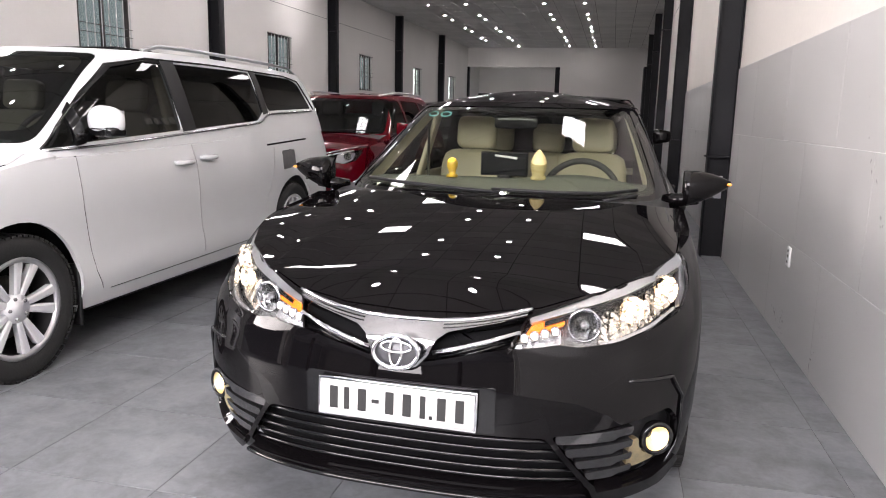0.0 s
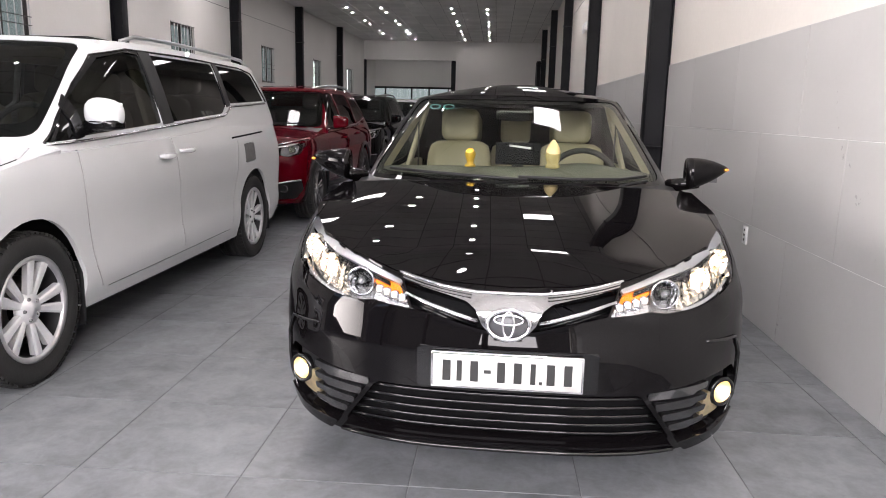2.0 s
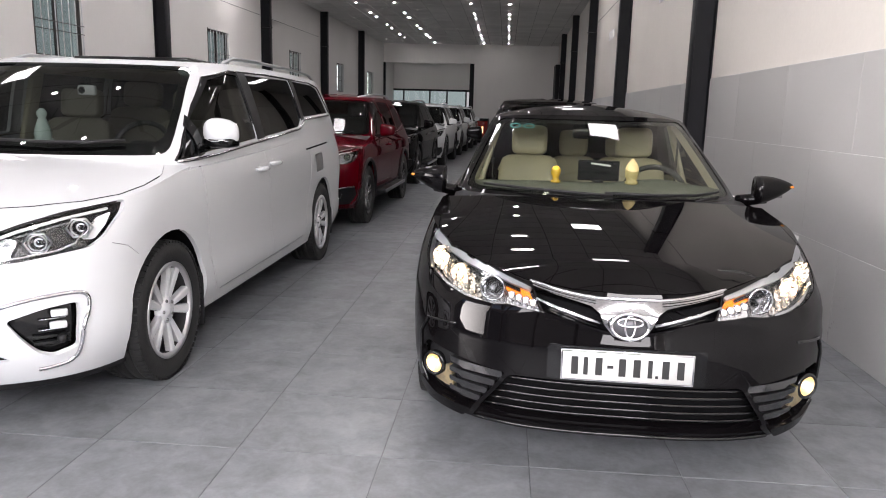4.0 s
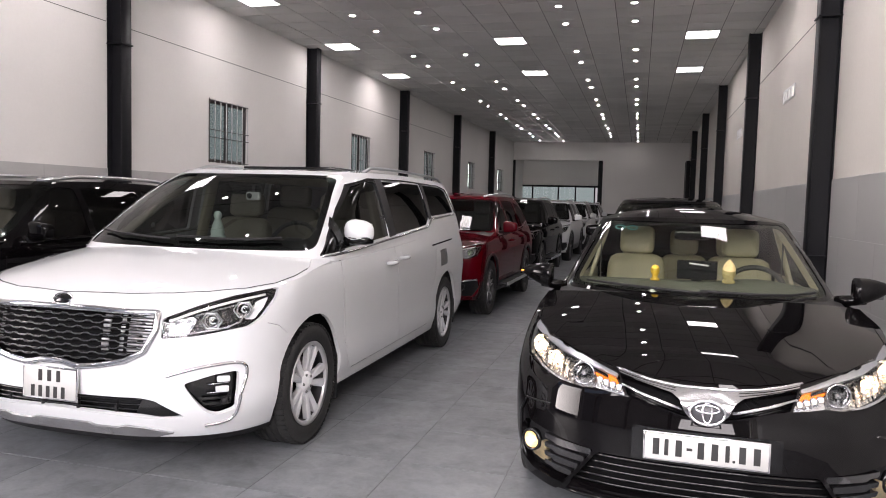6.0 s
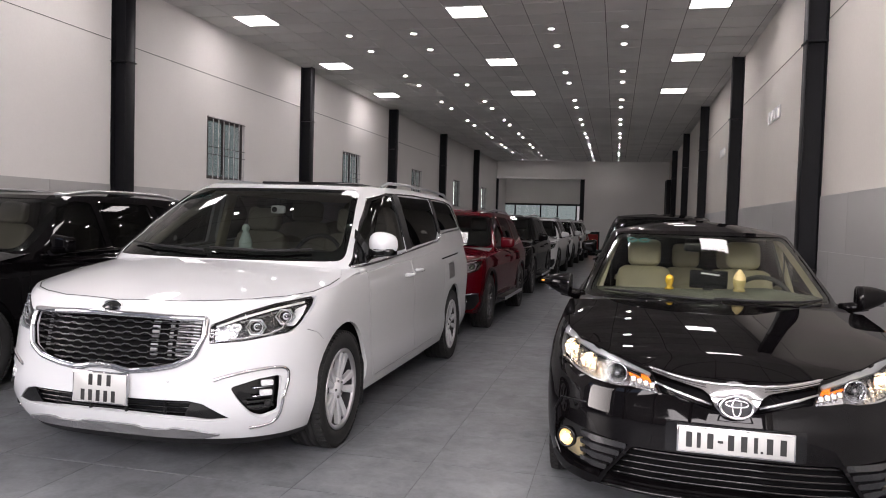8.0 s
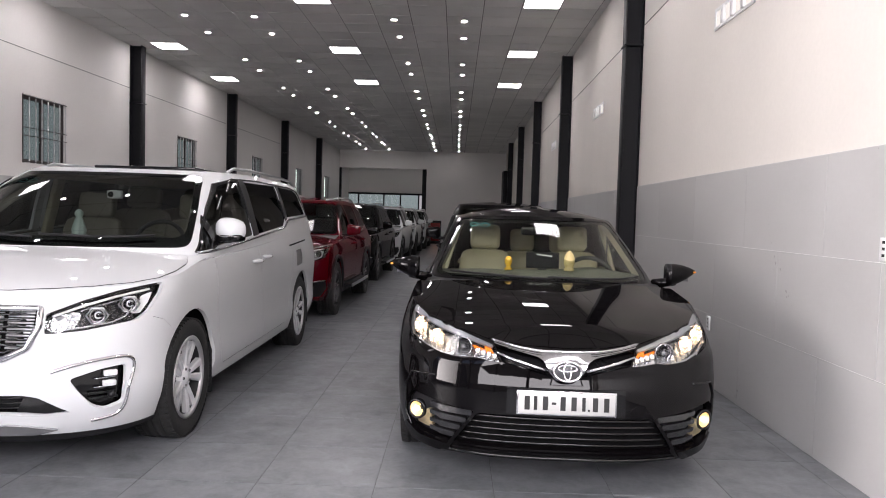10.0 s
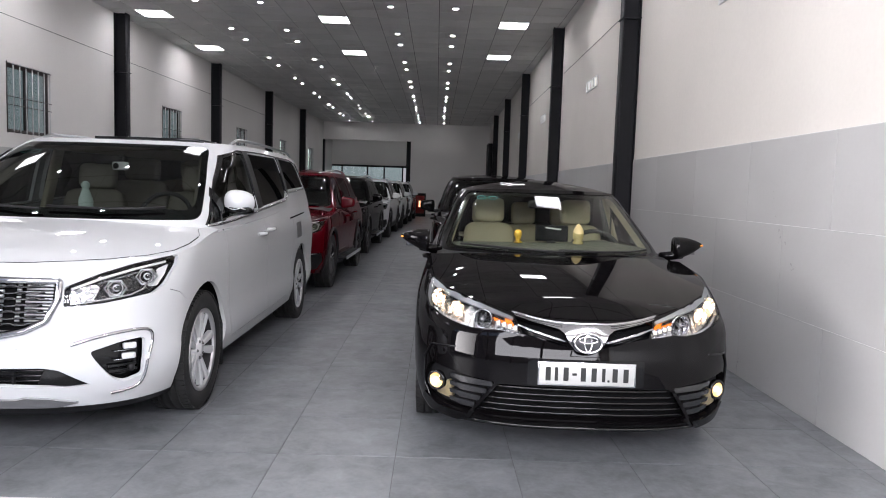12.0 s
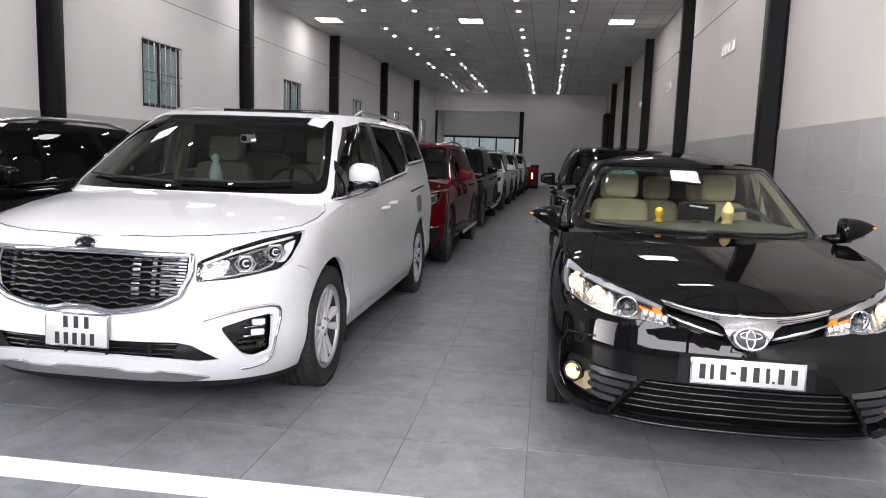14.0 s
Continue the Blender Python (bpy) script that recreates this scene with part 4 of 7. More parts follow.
            P.append(tuple(p + n * lift))
        return part(name, tube(P, r, 8, closed), material, parent or self.ob, label)


def seat(parent, x, y, z, material, wide=0.5, rest=True):
    s = part("seat", soft_box((0, 0, 0.09), (wide, 0.5, 0.2), 0.5), material, parent, m=Matrix.Translation((x, y, z)))
    part("backrest", soft_box((0, 0.27, 0.43), (wide * 0.98, 0.15, 0.62), 0.6, m=pose(0, 0, 0, -14)), material, s)
    if rest:
        part("headrest", soft_box((0, 0.37, 0.84), (wide * 0.58, 0.11, 0.21), 0.7, m=pose(0, 0, 0, -10)), material, s)
        for d in (-0.06, 0.06):
            part("post", tube([(d, 0.34, 0.7), (d, 0.36, 0.8)], 0.008), chrome, s)
    return s


def steering(parent, x, y, z, material=None):
    w = part("steering_wheel", moved(tube([(0.185 * math.cos(t), 0, 0.185 * math.sin(t)) for t in np.linspace(0, 2 * math.pi, 33)[:-1]], 0.016, 8, True), Matrix.Identity(4)),
             material or dash_m, parent, "dark steering wheel", Matrix.Translation((x, y, z)) @ pose(0, 0, 0, -24))
    part("hub", soft_box((0, 0.01, 0), (0.16, 0.05, 0.13), 0.6), material or dash_m, w)
    for a in (0, 180, 270):
        part("spoke", moved(block(0.06, 0.175, -0.008, 0.008, -0.018, 0.018, 0.005), pose(0, 0, 0, 0, -a, 0)), material or dash_m, w)
    return w


# ---------- car details ----------
def scale_from(poly, k, c=None):
    q = np.array(poly, float)
    c = q.mean(0) if c is None else np.array(c)
    return [tuple(p) for p in c + (q - c) * k]


def ellipse(cx, cz, rx, rz, n=28):
    return [(cx + rx * math.cos(2 * math.pi * i / n), cz + rz * math.sin(2 * math.pi * i / n)) for i in range(n)]


def eased(line):
    """An open line with its corners cut, ends kept."""
    q = [line[0]]
    for a, b in zip(line, line[1:]):
        q += [tuple(0.75 * u + 0.25 * v for u, v in zip(a, b)), tuple(0.25 * u + 0.75 * v for u, v in zip(a, b))]
    return q + [line[-1]]


def mirror_x(pts):
    return [(-p[0], *p[1:]) for p in pts][::-1]


def ring_sheet(car, name, outer, inner, material, lift=0.0, rim=0.01, wall=None, label="", parent=None, grid=0.04):
    w = wall or car.low
    bm = sheet(w.at, outer, [inner], grid, lift, rim, (0, car.sp["length"] / 2, 0.5))
    return part(name, bm, material, parent or car.ob, label)


def bowl(x, y, z, r, depth, material, parent, name="reflector", m=None, facets=0):
    """A round mirror bowl that opens to the front (-y)."""
    prof = [(r * t, depth * (1 - t * t)) for t in (0.05, 0.2, 0.35, 0.5, 0.65, 0.8, 0.92, 1.0)] + [(r * 1.04, -0.004), (r * 1.04, 0.02)]
    bm = lathe(prof, facets or 28, "y")
    if facets:
        for f in bm.faces:
            f.smooth = False
    bm = moved(bm, Matrix.Translation((x, y, z)) @ (m or Matrix.Identity(4)))
    return part(name, bm, material, parent)


def number_plate(parent, x, y, z, w, h, tilt, rows, label):
    """A plate with plain bars for its characters; it faces -y. rows: lists of (x, z, width, height)."""
    p = part("number_plate", block(-w / 2, w / 2, 0, 0.012, -h / 2, h / 2, 0.004), chrome, parent, label, Matrix.Translation((x, y, z)) @ pose(0, 0, 0, tilt))
    part("face", block(-w / 2 + 0.008, w / 2 - 0.008, -0.002, 0.004, -h / 2 + 0.008, h / 2 - 0.008, 0.001, 1), plate_white, p, "white plate face")
    for bx, bz, bw, bh in rows:
        part("bar", block(bx - bw / 2, bx + bw / 2, -0.0035, 0.0, bz - bh / 2, bz + bh / 2), plate_ink, p)
    return p


def wiper(parent, pts, name="wiper"):
    part(name, tube(pts, 0.008), black_plastic, parent)


def door_lines(car, lines, sign, w=0.008):
    for line in lines:
        car.holes.append(car.low.sides(strip(dense(line, 0.04, False), w), sign, 0.05))
        car.gap_shades.append((dense(line, 0.05, False), sign))


def handle(car, y, z, sign, material, length=0.2):
    p = car.low.on_side(y, z, sign)
    a, b = car.low.on_side(y - length / 2, z, sign), car.low.on_side(y + length / 2, z, sign)
    o = np.array([sign * 0.03, 0, 0])
    pts = [a + o * 0.1, a * 0.8 + b * 0.2 + o, p + o * 1.15, a * 0.2 + b * 0.8 + o, b + o * 0.1]
    h = part("door_handle", tube(pts, [0.012, 0.016, 0.017, 0.016, 0.012], 10), material, car.ob)
    cup = car.low.sides(ellipse(y + 0.02, z, 0.06, 0.035, 16), sign)
    part("cup", sheet(car.low.at, cup, [], 0.05, 0.002, 0.004, (0, 2.3, 0.5)), material, h)
    return h

# ---------- black saloon ----------
def saloon():
    sp = dict(
        length=4.62, paint=black_paint, wheel=0.318, hubs=(0.955, 3.655), arch=0.355,
        nose=[(0.12, 0.16), (0.2, 0.07), (0.3, 0.025), (0.42, 0.0), (0.555, 0.0), (0.575, 0.004), (0.59, 0.018), (0.62, 0.0195), (0.675, 0.024), (0.745, 0.078), (0.85, 0.20), (1.0, 0.42)],
        tail=[(0.12, 4.45), (0.3, 4.57), (0.6, 4.62), (0.9, 4.6), (1.1, 4.5)],
        width=[(0.12, 0.80), (0.22, 0.855), (0.4, 0.882), (0.6, 0.888), (0.75, 0.886), (0.85, 0.868), (0.95, 0.835), (1.05, 0.80)],
        lc=0.77, n=[(0.2, 2.95), (0.4, 2.82), (0.52, 2.8), (0.64, 2.78), (0.75, 2.5), (0.9, 2.42)], lr=0.5, bow=0.03,
        base=[(0.0, 0.205), (0.3, 0.19), (0.6, 0.175), (1.4, 0.19), (3.0, 0.19), (4.62, 0.22)],
        hood=[(y, 0.745 + 0.3 * (y - 0.1) - 0.0727 * (y - 0.1) ** 2 - 0.014 * math.exp(-y / 0.03)) for y in np.linspace(0, 1.6, 17)] + [(2.5, 1.08)],
        hoodw=0.9, crown=0.06, crest=0.02, cowl=1.15,
        belt=[(0.8, 0.89), (1.2, 0.93), (1.7, 0.95), (3.0, 0.985), (4.0, 1.02), (4.62, 1.02)],
        screen=[(0.85, 1.0), (0.97, 1.21), (1.1, 1.45), (1.25, 1.73), (1.38, 1.99), (1.46, 2.22)],
        back=[(0.85, 4.3), (1.0, 4.15), (1.2, 3.85), (1.36, 3.45), (1.46, 3.1)],
        gwidth=[(0.85, 0.83), (0.98, 0.80), (1.1, 0.755), (1.25, 0.69), (1.36, 0.635), (1.42, 0.59), (1.47, 0.5)],
        gbase=0.95, screen_base=0.97, glc=0.55, gbow=0.05, roof_rise=0.082)
    c = Car("saloon_car", "glossy black four-door saloon with lit headlamps on the tiled floor", "car",
            Matrix.Translation((-0.735, 2.0, 0)) @ pose(0, 0, 0, 0, 0, -1.5), sp)
    low, gh = c.low, c.gh

    # openings in the nose
    lamp = [(0.315, 0.68), (0.355, 0.758), (0.51, 0.803), (0.62, 0.832), (0.71, 0.868), (0.785, 0.888), (0.812, 0.848), (0.818, 0.795), (0.79, 0.742), (0.70, 0.715), (0.61, 0.697), (0.50, 0.688), (0.44, 0.695), (0.39, 0.688)]
    lamps = [low.fronts(rounded(lamp, 0.012)), low.fronts(rounded(mirror_x(lamp), 0.012))]
    half = [(0.0, 0.71), (0.08, 0.712), (0.16, 0.722), (0.345, 0.752), (0.308, 0.682), (0.2, 0.658), (0.1, 0.632), (0.0, 0.612)]
    grille = low.fronts(rounded(half[:-1] + [(0.0, 0.612)] + mirror_x(half)[1:-1], 0.004))
    mouth = low.fronts(rounded([(-0.425, 0.432), (0.425, 0.432), (0.545, 0.258), (-0.545, 0.258)], 0.02))
    fogp = [(0.44, 0.437), (0.57, 0.452), (0.70, 0.472), (0.765, 0.48), (0.80, 0.42), (0.80, 0.31), (0.72, 0.27), (0.565, 0.258)]
    fogs = [low.fronts(rounded(fogp, 0.015)), low.fronts(rounded(mirror_x(fogp), 0.015))]
    c.holes = [grille, mouth, *lamps, *fogs]
    for sg in (1, -1):
        door_lines(c, [[(1.43, 0.25), (1.42, 0.6), (1.46, 0.86), (1.56, 0.925)], [(2.53, 0.26), (2.56, 0.6), (2.56, 0.95)], [(3.3, 0.42), (3.42, 0.7), (3.5, 0.97)],
                       [(0.62, 0.665), (0.58, 0.55), (0.6, 0.36)]], sg)
    c.body(0.04)
    c.bonnet([(0.0, 0.092), (0.2, 0.105), (0.38, 0.155), (0.55, 0.265), (0.70, 0.44), (0.775, 0.62), (0.80, 0.9), (0.775, 1.17), (0.5, 1.11), (0.0, 1.075)],
             lambda x: 1.17 + 0.2 * x * x, 0.04)
    c.shoulder(1.0)

    # upper grille: the near-black backing holds the shade behind its bars
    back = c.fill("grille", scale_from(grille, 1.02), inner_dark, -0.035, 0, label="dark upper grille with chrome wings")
    wing = [(0.0, 0.736), (0.1, 0.738), (0.2, 0.747), (0.28, 0.76), (0.352, 0.775), (0.35, 0.757), (0.28, 0.738), (0.2, 0.722), (0.135, 0.708), (0.102, 0.685), (0.086, 0.65), (0.052, 0.612), (0.0, 0.602)]
    c.fill("chrome_wing", low.fronts(rounded(wing + mirror_x(wing)[1:-1], 0.008)), dim_chrome, 0.012, 0.02, label="winged chrome grille bar", parent=back)
    arc = spl([(0.0, 0.733), (0.1, 0.734), (0.2, 0.743), (0.28, 0.756), (0.36, 0.772)])
    xs = np.linspace(-0.36, 0.36, 41)
    c.rib("chrome_bar", [low.front(x, float(arc(abs(x)))) for x in xs], [0.007 - 0.006 * abs(float(x)) for x in xs], chrome, lift=0.01, parent=back)
    for d, r in ((-0.011, 0.0022), (-0.02, 0.0018)):
        for sg in (1, -1):
            c.rib("groove", [low.front(sg * x, float(arc(x)) + d * (1 - 0.8 * x)) for x in np.linspace(0.12, 0.35, 16)], r, gloss_black, lift=0.012, parent=back)
    for sg in (1, -1):
        bar = [low.front(sg * x, z) for x, z in ((0.095, 0.655), (0.16, 0.672), (0.25, 0.697), (0.335, 0.722))]
        c.rib("chrome_bar", bar, 0.0085, chrome, lift=-0.002, parent=back)
        for d in (-0.02, -0.036):
            bar = [low.front(sg * x, z + d * (1 - 0.3 * k)) for k, (x, z) in enumerate(((0.1, 0.655), (0.2, 0.683), (0.33, 0.722)))]
            c.rib("slat", bar, 0.005, gloss_black, lift=-0.018, parent=back)
    # badge: a plain ring on a dark oval
    bd = part("badge", moved(lathe([(0.0, 0.004), (0.056, 0.004), (0.064, 0.012)], 32, "y"), Matrix.Diagonal((1, 1, 0.7, 1))), badge_grey, back, "chrome oval badge", Matrix.Translation((0, -0.022, 0.662)) @ pose(0, 0, 0, -12))
    for rx, rz, x, z, r in ((0.066, 0.046, 0, 0, 0.0075), (0.045, 0.015, 0, 0.014, 0.005), (0.018, 0.039, 0, 0, 0.0045)):
        part("ring", tube([(x + rx * math.cos(t), 0, z + rz * math.sin(t)) for t in np.linspace(0, 2 * math.pi, 33)[:-1]], r, 8, True), chrome, bd)

    # headlamps
    def own(pts, sg, r=0.006):
        return low.fronts(rounded(pts if sg > 0 else mirror_x(pts), r), 0.02)

    for i, sg in enumerate((1, -1)):
        L = c.fill("headlamp", lamps[i], inner_dark, -0.085, 0.0, label="lit headlamp with chrome reflectors")
        part("housing", sheet(low.at, lamps[i], [], 0.03, -0.06, 0.0, (0, 2.3, 0.5)), housing_m, L, "grey mirrored housing")
        lens = c.fill("lens", shrink(lamps[i], 0.002), lens_glass, -0.002, 0.004, parent=L)
        lens.visible_shadow = False
        # broad satin brow over the lamp, a dark gap and a thin lower sill
        brow = [(0.357, 0.758), (0.51, 0.803), (0.62, 0.832), (0.71, 0.868), (0.783, 0.887), (0.80, 0.862), (0.795, 0.852), (0.72, 0.835), (0.62, 0.805), (0.51, 0.783), (0.362, 0.746)]
        c.fill("chrome_brow", own(brow, sg, 0.004), satin_metal, -0.008, 0.012, parent=L, label="satin chrome brow")
        gap = [(0.40, 0.753), (0.51, 0.781), (0.62, 0.803), (0.72, 0.833), (0.79, 0.85), (0.79, 0.842), (0.72, 0.822), (0.62, 0.793), (0.51, 0.771), (0.40, 0.742)]
        c.fill("dark_gap", own(gap, sg, 0.003), gloss_black, -0.014, 0.01, parent=L)
        sill = [(0.56, 0.703), (0.62, 0.712), (0.70, 0.73), (0.778, 0.757), (0.785, 0.751), (0.70, 0.722), (0.62, 0.704), (0.56, 0.696)]
        c.fill("sill", own(sill, sg, 0.002), reflector, -0.016, 0.02, parent=L)
        cheek = [(0.793, 0.75), (0.792, 0.835), (0.80, 0.86), (0.812, 0.845), (0.814, 0.795), (0.803, 0.76)]
        c.fill("cheek", own(cheek, sg, 0.004), satin_metal, -0.014, 0.014, parent=L)

        def spot(x, z, d):
            p = low.on_front(sg * x, z)
            return p[0], p[1] + d, p[2]
        # round inner lamp, unlit
        x, y, z = spot(0.505, 0.728, 0.045)
        yaw = pose(0, 0, 0, 0, 0, sg * 14)
        bowl(x, y, z, 0.046, 0.05, cut_reflector, L, m=yaw)
        part("ring", moved(lathe([(0.045, -0.006), (0.05, -0.008), (0.051, 0.012), (0.045, 0.01)], 28, "y", True), Matrix.Translation((x, y, z)) @ yaw), chrome, L)
        part("bulb_cap", ball((x, y + 0.012, z), 0.013, 0.026, 0.013), dark_alloy, L)
        part("collar", moved(lathe([(0.012, 0.02), (0.026, 0.018), (0.027, 0.034)], 20, "y"), Matrix.Translation((x, y, z)) @ yaw), gloss_black, L)
        # broad lit outer lamp: a fluted box reflector round two warm bulbs
        big = [(0.565, 0.712), (0.572, 0.785), (0.64, 0.802), (0.72, 0.826), (0.786, 0.845), (0.79, 0.80), (0.775, 0.762), (0.69, 0.732)]
        c.fill("reflector_panel", own(big, sg, 0.012), warm_reflector, -0.052, 0.006, parent=L, label="warm lit reflector panel")
        for k in range(6):
            u = 0.59 + 0.034 * k
            flute = [(u, 0.722 + 0.22 * (u - 0.58)), (u + 0.02, 0.722 + 0.22 * (u - 0.56)), (u + 0.014, 0.785 + 0.27 * (u - 0.57)), (u + 0.002, 0.785 + 0.27 * (u - 0.57))]
            c.fill("flute", own(flute, sg, 0.003), warm_reflector, -0.034, 0.016, 0.02, parent=L)
        for bx, bz, br, bd, turn in ((0.64, 0.757, 0.04, 0.045, 18), (0.735, 0.792, 0.047, 0.05, 34)):
            x, y, z = spot(bx, bz, 0.04)
            bowl(x, y, z, br, bd, warm_reflector, L, m=pose(0, 0, 0, 0, 0, sg * turn), facets=13)
            part("bulb", ball((x, y + 0.012, z), 0.011, 0.018, 0.011), warm_bulb, L, "glowing bulb")
        ind = [(0.35, 0.724), (0.366, 0.748), (0.45, 0.77), (0.46, 0.75)]
        c.fill("indicator", own(ind, sg), amber, -0.025, 0.01, label="amber indicator", parent=L)
        tray = [(0.325, 0.69), (0.345, 0.722), (0.45, 0.742), (0.455, 0.71), (0.40, 0.697)]
        c.fill("led_tray", own(tray, sg), reflector, -0.034, 0.01, parent=L)
        for k in range(4):
            x, y, z = spot(0.347 + 0.0275 * k, 0.704 + 0.0055 * k, 0.018)
            part("led", soft_box((0, 0, 0), (0.018, 0.014, 0.02), 0.4, 3), day_led, L, "daytime running led", m=Matrix.Translation((x, y, z)) @ yaw)
            part("led_cup", moved(lathe([(0.010, -0.004), (0.0135, -0.006), (0.0135, 0.01)], 16, "y"), Matrix.Translation((x, y, z)) @ yaw), chrome, L)

    # lower grille
    M = c.fill("lower_grille", scale_from(mouth, 1.04), inner_dark, -0.055, 0, label="wide dark lower grille with fine bars")
    for k in range(5):
        z = 0.418 - 0.033 * k
        w = 0.425 + 0.115 * (0.432 - z) / 0.174
        c.rib("slat", [low.front(x, z) for x in np.linspace(-w, w, 21)], 0.006, gloss_black, lift=-0.012, parent=M)
    c.rib("lip", [low.front(x, 0.243) for x in np.linspace(-0.47, 0.47, 21)], 0.006, gloss_black, lift=0.004, parent=M)

    # fog lamp panels
    for i, sg in enumerate((1, -1)):
        F = c.fill("fog_lamp_panel", scale_from(fogs[i], 1.02), black_plastic, -0.04, 0, label="black slatted panel round a lit fog lamp")
        for k in range(4):
            z = 0.425 - 0.043 * k
            sl = [(0.455 + 0.03 * k, z - 0.016), (0.455 + 0.028 * k, z + 0.01), (0.62, z + 0.018), (0.672, z + 0.022), (0.668, z + 0.0), (0.63, z - 0.004), (0.615, z - 0.014)]
            c.fill("slat", low.fronts(rounded(sl if sg > 0 else mirror_x(sl), 0.006)), satin_dark, -0.008, 0.025, parent=F)
        p = low.on_front(sg * 0.737, 0.382)
        yaw = pose(0, 0, 0, 0, 0, sg * 27)
        bowl(p[0], p[1] + 0.012, p[2], 0.041, 0.04, fog_reflector, F, m=yaw)
        bez = [(0.655, 0.305), (0.668, 0.40), (0.69, 0.402), (0.692, 0.372), (0.706, 0.345), (0.745, 0.325), (0.735, 0.312), (0.69, 0.305)]
        c.fill("bezel", low.fronts(rounded(bez if sg > 0 else mirror_x(bez), 0.006)), fog_reflector, -0.012, 0.02, parent=F, label="bezel tinted with the fog lamp's warm light")
        part("bulb", ball((p[0], p[1] + 0.02, p[2]), 0.014), fog_bulb, F, "glowing bulb")
        part("ring", moved(lathe([(0.04, -0.006), (0.052, -0.002), (0.052, 0.02), (0.04, 0.02)], 28, "y", True), Matrix.Translation((p[0], p[1] + 0.012, p[2])) @ yaw), gloss_black, F)
        ob = part("lens", moved(lathe([(0.0, -0.012), (0.024, -0.009), (0.04, 0.0)], 28, "y"), Matrix.Translation((p[0], p[1] + 0.01, p[2])) @ yaw), lens_glass, F)
        ob.visible_shadow = False
        c.rib("trim", [low.front(sg * x, z) for x, z in dense([(0.64, 0.585), (0.765, 0.575), (0.80, 0.50), (0.80, 0.36), (0.76, 0.275)], 0.03, False)], 0.006, gloss_black, lift=0.003, parent=F)

    # lip under the mouth and the blade under each fog lamp
    lipz = [(-0.53, 0.252), (0.53, 0.252), (0.56, 0.222), (0.4, 0.212), (-0.4, 0.212), (-0.56, 0.222)]
    c.fill("front_lip", low.fronts(rounded(lipz, 0.008)), black_paint, 0.016, 0.03)
    c.rib("lip_edge", [low.front(x, 0.226 + 0.02 * abs(x) ** 3) for x in np.linspace(-0.55, 0.55, 25)], 0.008, gloss_black, lift=0.018)
    for sg in (1, -1):
        blade = [(0.565, 0.25), (0.72, 0.262), (0.79, 0.302), (0.8, 0.262), (0.75, 0.212), (0.60, 0.2)]
        c.fill("corner_blade", low.fronts(rounded(blade if sg > 0 else mirror_x(blade), 0.012)), black_paint, 0.014, 0.03)

    # number plate on its black carrier
    c.fill("plate_carrier", low.fronts(rounded([(-0.285, 0.44), (0.285, 0.44), (0.285, 0.572), (-0.285, 0.572)], 0.01)), gloss_black, 0.006, 0.012)
    bars = [(x, 0.0, 0.016 if x in (-0.148, 0.082) else 0.025, 0.066) for x in (-0.188, -0.148, -0.101, -0.017, 0.035, 0.082, 0.137, 0.19)]
    bars += [(-0.06, 0.0, 0.022, 0.011), (0.106, -0.028, 0.01, 0.01)]
    number_plate(c.ob, 0.0, -0.02, 0.506, 0.478, 0.118, -3, bars, "white number plate with dark bars in a chrome frame")

    # glass and pillars
    ws = gh.fronts(rounded([(-0.735, 0.985), (0.735, 0.985), (0.66, 1.18), (0.575, 1.375), (-0.575, 1.375), (-0.66, 1.18)], 0.05))
    panes = [("windscreen", screen_glass, ws)]
    for sg in (1, -1):
        panes.append(("side_window", clear_side, gh.sides(rounded([(1.66, 0.975), (2.5, 0.99), (2.5, 1.352), (2.33, 1.35), (2.06, 1.275)], 0.03), sg)))
        panes.append(("side_window", clear_side, gh.sides(rounded([(2.58, 0.995), (3.5, 1.02), (3.2, 1.31), (2.95, 1.345), (2.58, 1.354)], 0.03), sg)))
    c.greenhouse([(1.2, 1.405), (2.05, 1.40), (2.35, 1.378), (2.6, 1.388), (3.3, 1.37), (4.3, 1.3)], panes, pillar=black_paint)
    inner = gh.fronts(rounded([(-0.705, 1.008), (0.705, 1.008), (0.636, 1.18), (0.558, 1.358), (-0.558, 1.358), (-0.636, 1.18)], 0.06))
    ring_sheet(c, "screen_border", scale_from(ws, 0.998), inner, gloss_black, -0.009, 0, gh, "black printed border of the windscreen")
    part("windscreen_sticker", join(*[sheet(gh.at, gh.fronts(ellipse(-0.47 + 0.085 * k, 1.335, 0.036, 0.015, 16)), [gh.fronts(ellipse(-0.47 + 0.085 * k, 1.335, 0.026, 0.009, 16))], 0.03, -0.007, 0, (0, 2.3, 0.8)) for k in (0, 1)]), sticker_m, c.ob, "round teal stickers")
    verts, faces = [], []
    for k in range(25):
        x = -0.78 + 1.56 * k / 24
        y1 = float(gh.on_front(min(0.74, abs(x)), 0.985)[1]) + 0.02
        y0 = 1.06 + 0.2 * x * x
        verts += [(x, y0, float(c.deck(x, y0)) - 0.022), (x, (y0 + y1) / 2, 0.965 - 0.03 * x * x), (x, y1, 0.985 - 0.02 * x * x)]
    for k in range(24):
        for j in (0, 1):
            faces.append((k * 3 + j, k * 3 + 3 + j, k * 3 + 4 + j, k * 3 + 1 + j))
    part("cowl", bm_of(verts, faces), black_plastic, c.ob)

    def on_screen(x, z, up=0.018):
        p = gh.on_front(x, z)
        return (p[0], p[1] - up * 0.6, p[2] + up)
    wiper(c.ob, [on_screen(x, z) for x, z in ((-0.62, 1.0), (-0.4, 0.995), (-0.1, 0.985), (0.06, 0.978))])
